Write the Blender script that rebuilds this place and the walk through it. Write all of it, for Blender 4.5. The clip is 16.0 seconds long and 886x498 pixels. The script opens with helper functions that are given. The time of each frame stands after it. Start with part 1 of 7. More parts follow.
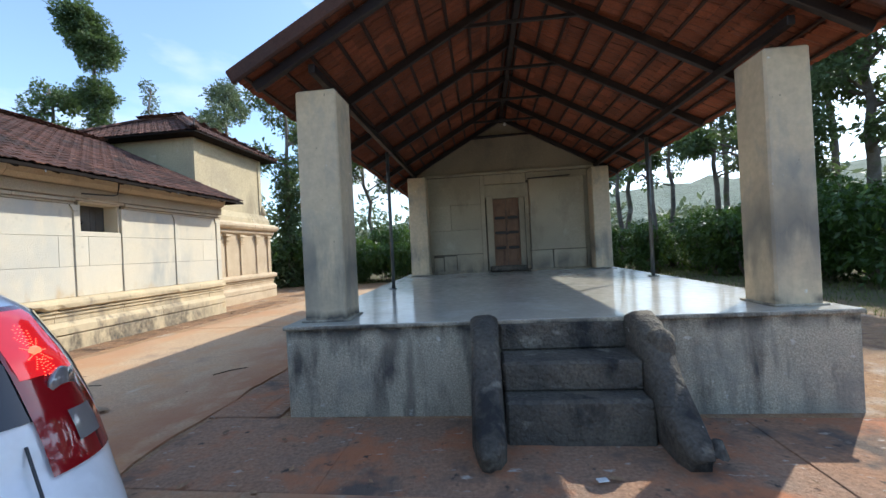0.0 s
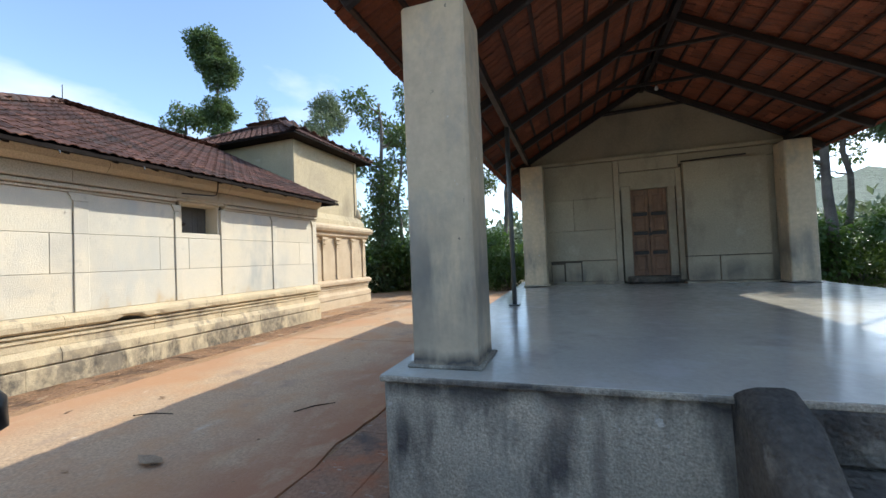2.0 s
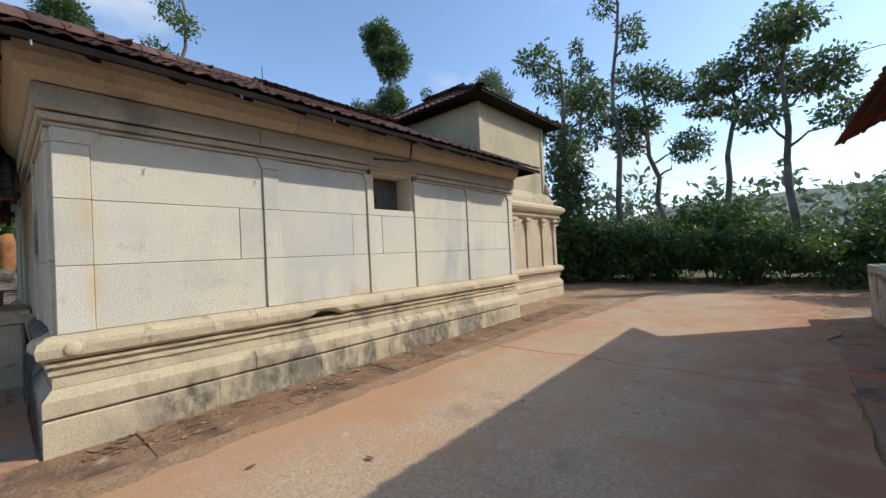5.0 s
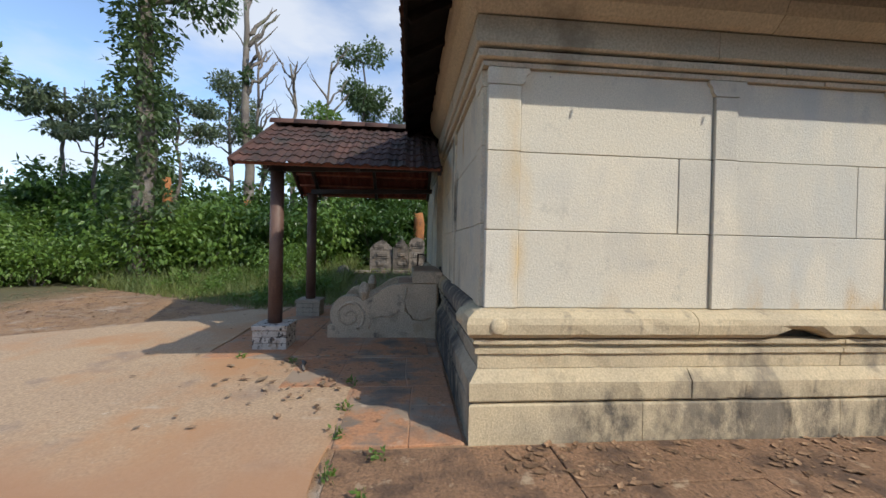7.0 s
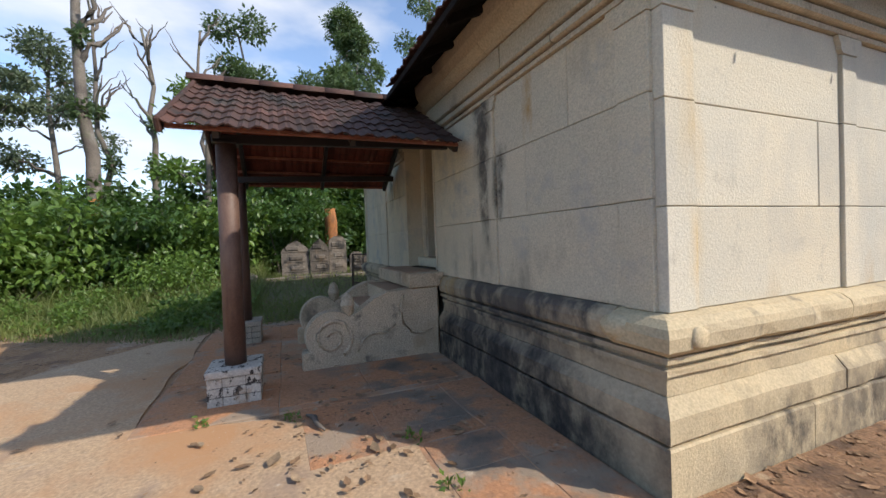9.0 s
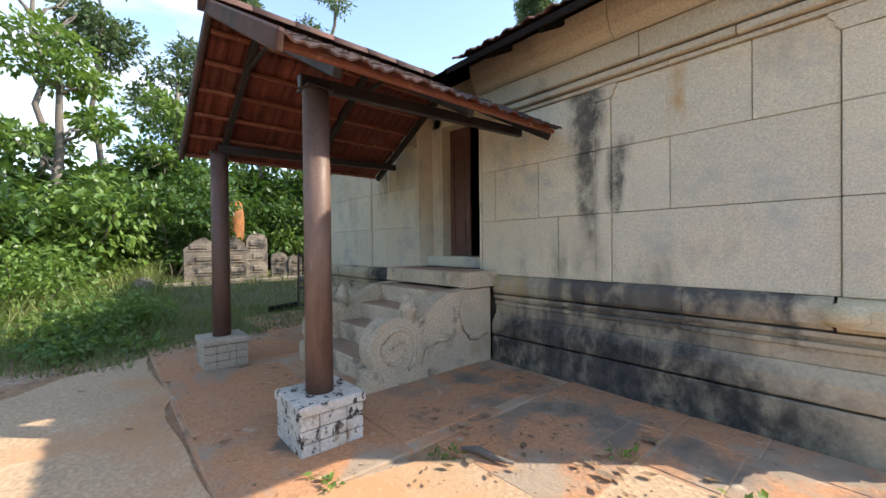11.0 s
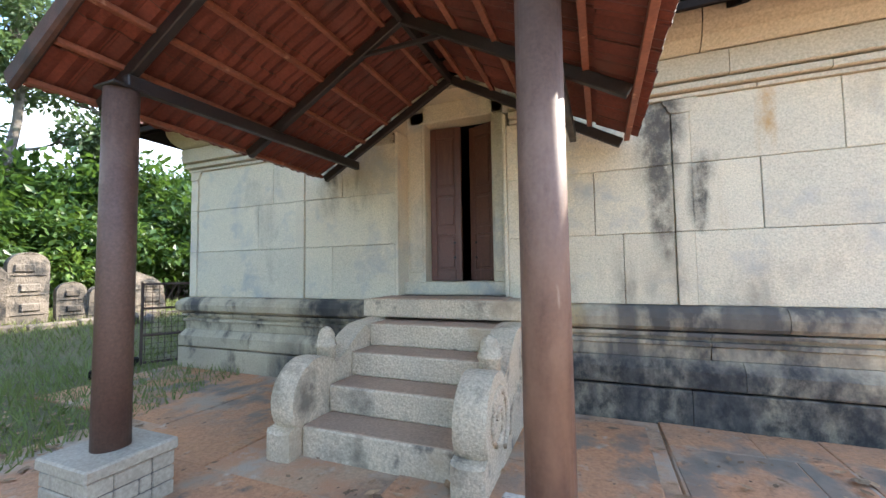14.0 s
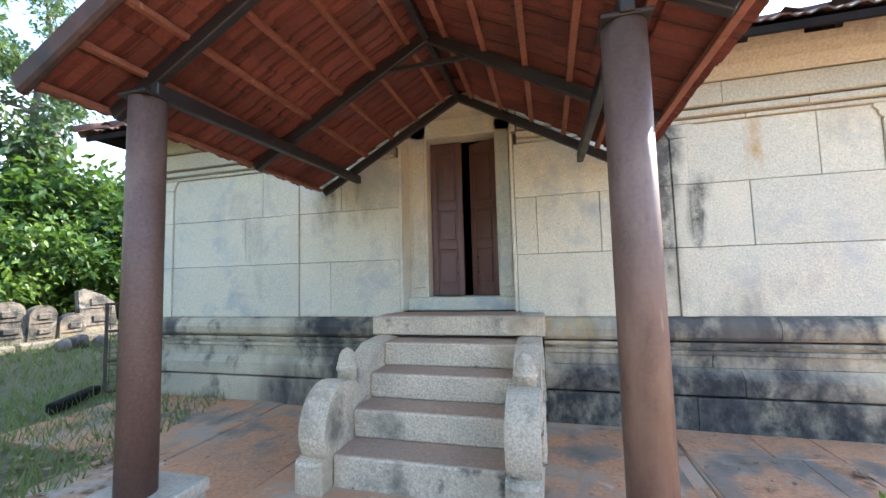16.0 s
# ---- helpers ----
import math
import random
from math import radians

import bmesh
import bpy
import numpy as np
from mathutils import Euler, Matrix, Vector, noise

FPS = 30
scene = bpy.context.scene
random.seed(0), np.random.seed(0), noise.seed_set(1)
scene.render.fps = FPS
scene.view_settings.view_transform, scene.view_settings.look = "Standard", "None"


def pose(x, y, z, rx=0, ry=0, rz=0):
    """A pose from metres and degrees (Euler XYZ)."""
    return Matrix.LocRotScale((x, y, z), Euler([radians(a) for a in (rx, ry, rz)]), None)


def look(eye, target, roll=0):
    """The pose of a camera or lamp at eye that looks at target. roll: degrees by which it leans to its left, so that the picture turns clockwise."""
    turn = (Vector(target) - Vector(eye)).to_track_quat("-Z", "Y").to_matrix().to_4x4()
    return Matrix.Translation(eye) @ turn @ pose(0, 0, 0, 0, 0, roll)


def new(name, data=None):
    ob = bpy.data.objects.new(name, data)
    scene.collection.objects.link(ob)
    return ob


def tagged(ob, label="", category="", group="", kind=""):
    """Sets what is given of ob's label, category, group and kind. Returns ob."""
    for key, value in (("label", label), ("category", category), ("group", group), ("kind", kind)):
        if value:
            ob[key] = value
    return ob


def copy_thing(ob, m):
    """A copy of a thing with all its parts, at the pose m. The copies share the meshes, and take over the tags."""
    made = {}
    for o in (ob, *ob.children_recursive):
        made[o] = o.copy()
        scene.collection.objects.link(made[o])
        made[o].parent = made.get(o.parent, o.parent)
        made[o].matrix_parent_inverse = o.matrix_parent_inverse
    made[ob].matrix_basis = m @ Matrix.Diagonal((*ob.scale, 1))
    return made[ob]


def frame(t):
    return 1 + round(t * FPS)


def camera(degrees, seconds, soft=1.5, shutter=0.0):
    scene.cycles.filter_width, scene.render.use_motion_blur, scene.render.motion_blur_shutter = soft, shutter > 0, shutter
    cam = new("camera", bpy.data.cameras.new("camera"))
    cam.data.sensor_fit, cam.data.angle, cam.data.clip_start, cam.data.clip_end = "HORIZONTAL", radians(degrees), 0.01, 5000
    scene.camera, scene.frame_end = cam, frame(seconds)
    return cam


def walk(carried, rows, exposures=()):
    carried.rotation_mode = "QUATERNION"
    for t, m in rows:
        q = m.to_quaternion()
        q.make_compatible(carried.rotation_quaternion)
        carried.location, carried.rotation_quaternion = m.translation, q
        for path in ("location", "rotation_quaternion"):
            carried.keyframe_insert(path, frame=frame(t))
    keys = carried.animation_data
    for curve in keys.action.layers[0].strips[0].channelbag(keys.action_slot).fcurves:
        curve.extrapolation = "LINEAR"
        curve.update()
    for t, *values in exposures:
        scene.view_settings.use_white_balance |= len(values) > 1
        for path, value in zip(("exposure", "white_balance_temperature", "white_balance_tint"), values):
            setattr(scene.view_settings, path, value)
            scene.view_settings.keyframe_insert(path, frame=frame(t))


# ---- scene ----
cam = camera(97.2, 16.0)
PATH = [
    (0, (-0.234, 0.113, 1.562), (-0.464, 2.1, 1.568), -2.9),
    (0.5, (-0.385, 0.431, 1.592), (-0.749, 2.398, 1.616), -3.3),
    (1, (-0.611, 0.795, 1.621), (-1.079, 2.739, 1.662), -3.2),
    (1.5, (-0.816, 1.191, 1.59), (-1.381, 3.109, 1.644), -2.7),
    (2, (-1.087, 1.597, 1.58), (-1.743, 3.485, 1.633), -2.4),
    (2.5, (-1.389, 1.976, 1.57), (-2.126, 3.834, 1.619), -2.4),
    (3, (-1.739, 2.324, 1.587), (-2.548, 4.153, 1.624), -3.0),
    (3.2, (-1.902, 2.425, 1.57), (-2.738, 4.242, 1.602), -3.3),
    (5.3, (-3.857, 3.236, 1.539), (-5.337, 4.582, 1.563), -2.1),
    (5.5, (-4.043, 3.24, 1.529), (-5.641, 4.443, 1.554), -1.5),
    (6, (-4.519, 3.211, 1.507), (-6.354, 4.007, 1.528), -0.3),
    (6.5, (-5.011, 3.14, 1.494), (-6.969, 3.549, 1.501), 1.0),
    (7, (-5.441, 2.942, 1.476), (-7.432, 3.123, 1.459), 1.2),
    (7.5, (-5.849, 2.686, 1.452), (-7.839, 2.876, 1.425), 0.1),
    (8, (-6.214, 2.311, 1.456), (-8.188, 2.632, 1.415), -1.3),
    (8.5, (-6.52, 1.918, 1.44), (-8.446, 2.456, 1.4), -2.0),
    (9, (-6.847, 1.556, 1.458), (-8.697, 2.317, 1.418), -2.1),
    (9.5, (-7.151, 1.15, 1.451), (-8.935, 2.053, 1.396), -1.5),
    (10, (-7.538, 0.773, 1.431), (-9.281, 1.752, 1.356), -0.8),
    (10.2, (-7.752, 0.55, 1.409), (-9.458, 1.592, 1.349), -0.6),
    (12.3, (-9.487, -0.402, 1.354), (-10.574, 1.277, 1.354), -1.2),
    (12.5, (-9.673, -0.435, 1.361), (-10.693, 1.286, 1.366), -1.2),
    (13, (-10.134, -0.501, 1.37), (-11.021, 1.292, 1.375), -1.4),
    (13.5, (-10.606, -0.482, 1.345), (-11.412, 1.348, 1.381), -1.3),
    (14, (-10.97, -0.471, 1.342), (-11.713, 1.383, 1.451), -0.8),
    (14.5, (-11.324, -0.53, 1.353), (-12.004, 1.342, 1.54), -0.3),
    (15, (-11.506, -0.525, 1.364), (-12.138, 1.358, 1.593), -0.3),
    (15.5, (-11.54, -0.575, 1.402), (-12.122, 1.328, 1.598), -0.9),
    (16, (-11.523, -0.66, 1.422), (-12.041, 1.266, 1.574), -1.5),
]
EXPOSURES = [(0.0, 1.25, 6200, 7), (1.5, 1.24, 6250, 7), (3.0, 1.25, 6400, 7), (5.5, 0.64, 6150, 8), (8.0, 0.72, 6450, 10), (9.5, 1.1, 6650, 11), (10.2, 1.45, 6850, 10),
             (12.5, 2.36, 6780, 10), (13.5, 2.6, 6780, 9), (14.5, 2.88, 6300, 9), (16.0, 2.92, 6250, 9)]
walk(cam, [(t, look(eye, target, roll)) for t, eye, target, roll in PATH], EXPOSURES)

# ---- sky, sun ----
SUN_AZ, SUN_EL = radians(44.0), radians(37.0)
to_sun = Vector((math.sin(SUN_AZ) * math.cos(SUN_EL), math.cos(SUN_AZ) * math.cos(SUN_EL), math.sin(SUN_EL)))
world = bpy.data.worlds.new("sky")
world.use_nodes = True
scene.world = world
wn, wl = world.node_tree.nodes, world.node_tree.links
wn.clear()
sky = wn.new("ShaderNodeTexSky")
sky.sky_type, sky.sun_disc = "NISHITA", False
sky.sun_elevation, sky.sun_rotation = SUN_EL, SUN_AZ
sky.altitude, sky.air_density, sky.dust_density, sky.ozone_density = 900, 1.0, 1.2, 1.6
wtc = wn.new("ShaderNodeTexCoord")
wmap = wn.new("ShaderNodeMapping")
wmap.inputs["Scale"].default_value = (1.0, 1.0, 2.6)
wl.new(wtc.outputs["Generated"], wmap.inputs["Vector"])
wnoise = wn.new("ShaderNodeTexNoise")
wnoise.inputs["Scale"].default_value, wnoise.inputs["Detail"].default_value = 1.9, 7.0
wnoise.inputs["Roughness"].default_value = 0.5
wl.new(wmap.outputs["Vector"], wnoise.inputs["Vector"])
wramp = wn.new("ShaderNodeValToRGB")
wramp.color_ramp.elements[0].position, wramp.color_ramp.elements[1].position = 0.52, 0.68
wramp.color_ramp.elements[0].color, wramp.color_ramp.elements[1].color = (0.02, 0.02, 0.02, 1), (0.8, 0.8, 0.8, 1)
wsep = wn.new("ShaderNodeSeparateXYZ")
wl.new(wtc.outputs["Generated"], wsep.inputs[0])
west = wn.new("ShaderNodeMapRange")                 # clouds gather towards the west
wl.new(wsep.outputs["X"], west.inputs["Value"])
west.inputs["From Min"].default_value, west.inputs["From Max"].default_value = -0.95, -0.2
west.inputs["To Min"].default_value, west.inputs["To Max"].default_value = 0.07, -0.07
wsum = wn.new("ShaderNodeMath")
wl.new(wnoise.outputs["Fac"], wsum.inputs[0])
wl.new(west.outputs["Result"], wsum.inputs[1])
wl.new(wsum.outputs[0], wramp.inputs["Fac"])
wmix = wn.new("ShaderNodeMix")
wmix.data_type = "RGBA"
wl.new(wramp.outputs["Color"], wmix.inputs["Factor"])
wl.new(sky.outputs["Color"], wmix.inputs[6])
wmix.inputs[7].default_value = (3.7, 3.8, 4.0, 1)
wbg = wn.new("ShaderNodeBackground")
wbg.inputs["Strength"].default_value = 0.15
wl.new(wmix.outputs[2], wbg.inputs["Color"])
wout = wn.new("ShaderNodeOutputWorld")
wl.new(wbg.outputs["Background"], wout.inputs["Surface"])

sun_data = bpy.data.lights.new("sun", "SUN")
sun_data.energy, sun_data.angle, sun_data.color = 2.35, radians(0.55), (1.0, 0.93, 0.82)
sun = new("sun", sun_data)
sun.matrix_world = look(to_sun * 60, (0, 0, 0))

# ---- materials ----
def node(nt, kind, **values):
    n = nt.nodes.new(kind)
    for key, value in values.items():
        socket = n.inputs[key.replace("_", " ")]
        if isinstance(value, bpy.types.NodeSocket):
            nt.links.new(value, socket)
        else:
            socket.default_value = value
    return n


def mixed(nt, factor, a, b, blend="MIX"):
    n = nt.nodes.new("ShaderNodeMix")
    n.data_type, n.blend_type = "RGBA", blend
    for socket, value in ((n.inputs["Factor"], factor), (n.inputs[6], a), (n.inputs[7], b)):
        if isinstance(value, bpy.types.NodeSocket):
            nt.links.new(value, socket)
        elif isinstance(value, (int, float)):
            socket.default_value = value
        else:
            socket.default_value = (*value[:3], 1)
    return n.outputs[2]


def ramp(nt, value, lo, hi, a=0.0, b=1.0):
    n = node(nt, "ShaderNodeMapRange", Value=value)
    n.inputs["From Min"].default_value, n.inputs["From Max"].default_value = lo, hi
    n.inputs["To Min"].default_value, n.inputs["To Max"].default_value = a, b
    return n.outputs["Result"]


def math2(nt, op, a, b):
    n = nt.nodes.new("ShaderNodeMath")
    n.operation = op
    for socket, value in ((n.inputs[0], a), (n.inputs[1], b)):
        if isinstance(value, bpy.types.NodeSocket):
            nt.links.new(value, socket)
        else:
            socket.default_value = value
    return n.outputs[0]


def position(nt, scale=(1, 1, 1)):
    g = nt.nodes.new("ShaderNodeNewGeometry")
    return node(nt, "ShaderNodeMapping", Vector=g.outputs["Position"], Scale=scale).outputs["Vector"]


def noise_of(nt, vec, scale, detail=5.0, rough=0.55):
    return node(nt, "ShaderNodeTexNoise", Vector=vec, Scale=scale, Detail=detail, Roughness=rough).outputs["Fac"]


def surface(name, c1, c2, scale=1.6, fine=45.0, rough=0.85, bump=0.35, bump_scale=70.0, depth=0.006, metal=0.0, stains=(), vary=0.0,
            bands=(), island=False, fine_amount=0.25, gloss_vary=0.08, pits=0.0, spec=0.4):
    """A weathered surface: two colours in patches, fine grain, stains (colour, scale, low, high, stretch) and relief."""
    m = bpy.data.materials.new(name)
    m.use_nodes = True
    nt = m.node_tree
    bsdf = nt.nodes["Principled BSDF"]
    p = position(nt)
    col = mixed(nt, ramp(nt, noise_of(nt, p, scale), 0.35, 0.66), c1, c2)
    grain = noise_of(nt, p, fine, 4.0, 0.6)
    col = mixed(nt, 1.0, col, mixed(nt, ramp(nt, grain, 0.3, 0.7), [1 - fine_amount] * 3, [1 + fine_amount * 0.6] * 3), "MULTIPLY")
    for colour, s, lo, hi, stretch in stains:
        f = ramp(nt, noise_of(nt, position(nt, stretch), s, 6.0, 0.62), lo, hi)
        col = mixed(nt, f, col, colour)
    for colour, axis, at, wide, s, lo, hi, *reach in bands:
        xyz = node(nt, "ShaderNodeSeparateXYZ", Vector=position(nt))
        c = xyz.outputs[axis]
        shift = math2(nt, "MULTIPLY", math2(nt, "SUBTRACT", noise_of(nt, position(nt, (1, 1, 0.6)), s, 5.0), 0.5), wide * 2.2)
        near = ramp(nt, math2(nt, "ABSOLUTE", math2(nt, "ADD", math2(nt, "SUBTRACT", c, at), shift), 0.0), 0.0, wide, 1.0, 0.0)
        f = math2(nt, "MULTIPLY", near, ramp(nt, noise_of(nt, position(nt, (1.4, 1, 0.35)), 2.3, 6.0), lo, hi))
        if reach:                                      # a stain that runs between two heights, with a ragged edge
            z = math2(nt, "ADD", xyz.outputs["Z"], math2(nt, "MULTIPLY", math2(nt, "SUBTRACT", noise_of(nt, position(nt, (1, 1, 0.5)), 5.0, 6.0, 0.7), 0.5), 0.45))
            f = math2(nt, "MULTIPLY", f, math2(nt, "MULTIPLY", ramp(nt, z, reach[0], reach[1]), ramp(nt, z, reach[2], reach[3], 1.0, 0.0)))
            broken = ramp(nt, noise_of(nt, position(nt, (1, 1, 0.7)), 9.0, 7.0, 0.72), 0.36, 0.60, 0.25, 0.9)
            f = math2(nt, "MULTIPLY", ramp(nt, f, 0.08, 0.55), broken)
        col = mixed(nt, f, col, colour)
    if vary:
        if island:
            r = nt.nodes.new("ShaderNodeNewGeometry").outputs["Random Per Island"]
        else:
            r = nt.nodes.new("ShaderNodeObjectInfo").outputs["Random"]
        col = mixed(nt, 1.0, col, mixed(nt, r, [1 - vary] * 3, [1 + vary] * 3), "MULTIPLY")
    nt.links.new(col, bsdf.inputs["Base Color"])
    bsdf.inputs["Metallic"].default_value = metal
    bsdf.inputs["Specular IOR Level"].default_value = spec
    nt.links.new(ramp(nt, noise_of(nt, p, 9.0), 0.3, 0.7, rough - gloss_vary, rough + gloss_vary), bsdf.inputs["Roughness"])
    h = noise_of(nt, p, bump_scale, 6.0, 0.65)
    if pits:
        h = math2(nt, "ADD", h, math2(nt, "MULTIPLY", ramp(nt, noise_of(nt, p, bump_scale * 0.45, 2.0), 0.42, 0.56), pits))
    nt.links.new(node(nt, "ShaderNodeBump", Strength=bump, Distance=depth, Height=h).outputs["Normal"], bsdf.inputs["Normal"])
    return m


UP = (1, 1, 0.22)
EVEN = (1, 1, 1)
WALL_STONE = surface("pale_granite", (0.68, 0.60, 0.45), (0.60, 0.56, 0.46), 0.7, 80, 0.9, 0.45, 120, 0.0035, pits=0.7, vary=0.05, fine_amount=0.16, bands=(((0.60, 0.43, 0.20), "Y", 3.74, 0.14, 2.0, 0.38, 0.6), ((0.40, 0.40, 0.36), "Y", 9.2, 0.8, 1.0, 0.40, 0.62), ((0.50, 0.49, 0.43), "Y", 6.3, 0.9, 1.0, 0.40, 0.60), ((0.52, 0.36, 0.18), "Y", 7.5, 4.5, 1.0, 0.48, 0.70, 0.8, 0.95, 1.02, 1.35)),
                     stains=(((0.49, 0.46, 0.39), 0.8, 0.52, 0.72, EVEN), ((0.52, 0.37, 0.19), 1.3, 0.62, 0.82, UP), ((0.40, 0.37, 0.30), 2.6, 0.62, 0.76, EVEN), ((0.20, 0.18, 0.15), 19.0, 0.70, 0.78, EVEN)))
# same granite as WALL_STONE, its base warmed for bounced light in the shade
WALL_SHADY = surface("shady_side_granite", (0.68, 0.58, 0.415), (0.60, 0.535, 0.405), 1.0, 80, 0.9, 0.6, 110, 0.0045, pits=0.9, vary=0.06, fine_amount=0.24, bands=(((0.035, 0.033, 0.03), "X", -10.47, 0.30, 0.9, 0.16, 0.34, 1.9, 2.55, 3.3, 3.5), ((0.10, 0.09, 0.075), "X", -10.40, 0.16, 1.2, 0.25, 0.45, 1.2, 1.8, 3.2, 3.4), ((0.05, 0.046, 0.04), "X", -10.10, 0.13, 1.2, 0.28, 0.46, 1.6, 1.8, 2.2, 2.45), ((0.10, 0.09, 0.08), "X", -13.9, 0.5, 1.6, 0.42, 0.62, 1.9, 2.5, 3.2, 3.4), ((0.46, 0.27, 0.10), "X", -9.62, 0.10, 2.0, 0.40, 0.6, 1.9, 2.3, 3.2, 3.4), ((0.34, 0.29, 0.215), "X", -10.9, 2.4, 1.0, 0.40, 0.66, 0.7, 0.9, 1.1, 1.6)),
                     stains=(((0.30, 0.265, 0.21), 1.1, 0.58, 0.76, (1, 1, 0.5)), ((0.42, 0.40, 0.35), 2.2, 0.55, 0.7, EVEN), ((0.42, 0.28, 0.14), 1.6, 0.68, 0.86, UP), ((0.14, 0.12, 0.10), 16.0, 0.70, 0.78, EVEN)))
BASE_STONE = surface("tan_moulded_stone", (0.62, 0.50, 0.31), (0.50, 0.41, 0.27), 1.6, 60, 0.9, 0.7, 60, 0.007, vary=0.08, fine_amount=0.22,
                     bands=(((0.075, 0.066, 0.056), "Y", 7.9, 4.2, 1.0, 0.38, 0.52, -0.4, -0.2, 0.24, 0.50), ((0.22, 0.185, 0.135), "Y", 7.0, 4.4, 1.2, 0.50, 0.64, -0.4, -0.2, 0.62, 0.95)),
                     stains=(((0.22, 0.185, 0.14), 4.5, 0.60, 0.74, (1, 1, 0.4)), ((0.40, 0.21, 0.08), 2.0, 0.64, 0.82, EVEN), ((0.62, 0.53, 0.38), 3.0, 0.64, 0.76, EVEN)))
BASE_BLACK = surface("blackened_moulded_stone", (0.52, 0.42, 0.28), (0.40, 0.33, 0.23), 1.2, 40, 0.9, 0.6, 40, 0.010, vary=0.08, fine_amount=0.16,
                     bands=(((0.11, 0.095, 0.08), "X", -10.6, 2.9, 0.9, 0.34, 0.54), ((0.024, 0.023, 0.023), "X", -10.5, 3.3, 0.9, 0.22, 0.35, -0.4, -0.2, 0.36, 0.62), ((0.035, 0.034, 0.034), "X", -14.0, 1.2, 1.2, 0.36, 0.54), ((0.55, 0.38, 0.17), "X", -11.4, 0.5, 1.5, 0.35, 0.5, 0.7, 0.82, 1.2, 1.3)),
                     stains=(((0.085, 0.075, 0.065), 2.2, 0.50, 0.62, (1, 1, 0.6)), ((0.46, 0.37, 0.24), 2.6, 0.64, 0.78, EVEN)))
JOINT = surface("dark_joint_mortar", (0.15, 0.125, 0.09), (0.10, 0.085, 0.065), 5, 50, 0.95, 0.3, 50, 0.004)
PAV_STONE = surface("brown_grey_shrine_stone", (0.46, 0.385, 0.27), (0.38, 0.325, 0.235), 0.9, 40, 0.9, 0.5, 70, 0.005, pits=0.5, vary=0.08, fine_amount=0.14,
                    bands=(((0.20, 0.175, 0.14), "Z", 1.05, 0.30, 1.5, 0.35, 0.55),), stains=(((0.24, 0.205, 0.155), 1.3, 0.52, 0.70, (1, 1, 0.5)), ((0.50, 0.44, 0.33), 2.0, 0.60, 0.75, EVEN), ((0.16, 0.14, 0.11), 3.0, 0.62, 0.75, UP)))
GABLE_PLASTER = surface("grey_gable_plaster", (0.34, 0.285, 0.205), (0.27, 0.23, 0.17), 1.0, 30, 0.92, 0.3, 25, 0.005, fine_amount=0.12,
                        stains=(((0.19, 0.17, 0.14), 1.4, 0.52, 0.72, (1, 1, 0.5)),))
CORNICE_STONE = surface("tan_cornice_stone", (0.55, 0.47, 0.34), (0.47, 0.41, 0.31), 1.2, 50, 0.9, 0.4, 45, 0.006, vary=0.06,
                        stains=(((0.24, 0.20, 0.15), 1.5, 0.58, 0.78, EVEN),))
TOWER_PLASTER = surface("yellowed_plaster", (0.52, 0.43, 0.27), (0.43, 0.36, 0.24), 0.8, 30, 0.92, 0.3, 25, 0.006,
                        stains=(((0.22, 0.18, 0.12), 1.3, 0.56, 0.8, UP), ((0.60, 0.54, 0.40), 2.1, 0.6, 0.76, EVEN)))
TOWER_STONE = surface("carved_cream_stone", (0.62, 0.50, 0.34), (0.52, 0.40, 0.265), 1.6, 45, 0.9, 0.4, 45, 0.006, vary=0.06,
                      stains=(((0.24, 0.12, 0.07), 2.2, 0.62, 0.8, EVEN),))
TILE_TOP = surface("weathered_clay_tile", (0.122, 0.055, 0.038), (0.085, 0.041, 0.031), 2.0, 50, 0.85, 0.3, 60, 0.004, vary=0.42,
                   stains=(((0.05, 0.038, 0.032), 1.6, 0.50, 0.70, EVEN), ((0.27, 0.13, 0.075), 4.5, 0.60, 0.74, EVEN)))
TILE_JOINED = surface("weathered_clay_tile_field", (0.122, 0.055, 0.038), (0.085, 0.041, 0.031), 2.0, 50, 0.85, 0.3, 60, 0.004, vary=0.42,
                      island=True, stains=(((0.05, 0.038, 0.032), 1.6, 0.50, 0.70, EVEN), ((0.27, 0.13, 0.075), 4.5, 0.60, 0.74, EVEN)))
TILE_RED = surface("red_clay_tile", (0.155, 0.039, 0.025), (0.105, 0.029, 0.021), 2.2, 50, 0.75, 0.3, 60, 0.004, vary=0.22,
                   stains=(((0.11, 0.05, 0.04), 2.6, 0.58, 0.76, EVEN),))
TILE_ORANGE = surface("orange_clay_tile", (0.23, 0.072, 0.034), (0.16, 0.05, 0.026), 2.2, 50, 0.75, 0.3, 60, 0.004, vary=0.25,
                      stains=(((0.11, 0.05, 0.035), 2.6, 0.56, 0.74, EVEN),))
TILE_ORANGE_JOINED = surface("orange_clay_tile_field", (0.23, 0.072, 0.034), (0.16, 0.05, 0.026), 2.2, 50, 0.75, 0.3, 60, 0.004, vary=0.25,
                             island=True, stains=(((0.11, 0.05, 0.035), 2.6, 0.56, 0.74, EVEN),))
BATTEN_DARK = surface("dark_brown_batten", (0.055, 0.026, 0.018), (0.035, 0.018, 0.013), 4, 40, 0.7, 0.2, 60, 0.002)
BATTEN_RED = surface("red_oxide_batten", (0.28, 0.10, 0.06), (0.20, 0.07, 0.042), 4, 40, 0.6, 0.15, 60, 0.002,
                     stains=(((0.45, 0.24, 0.16), 9.0, 0.62, 0.72, EVEN),))
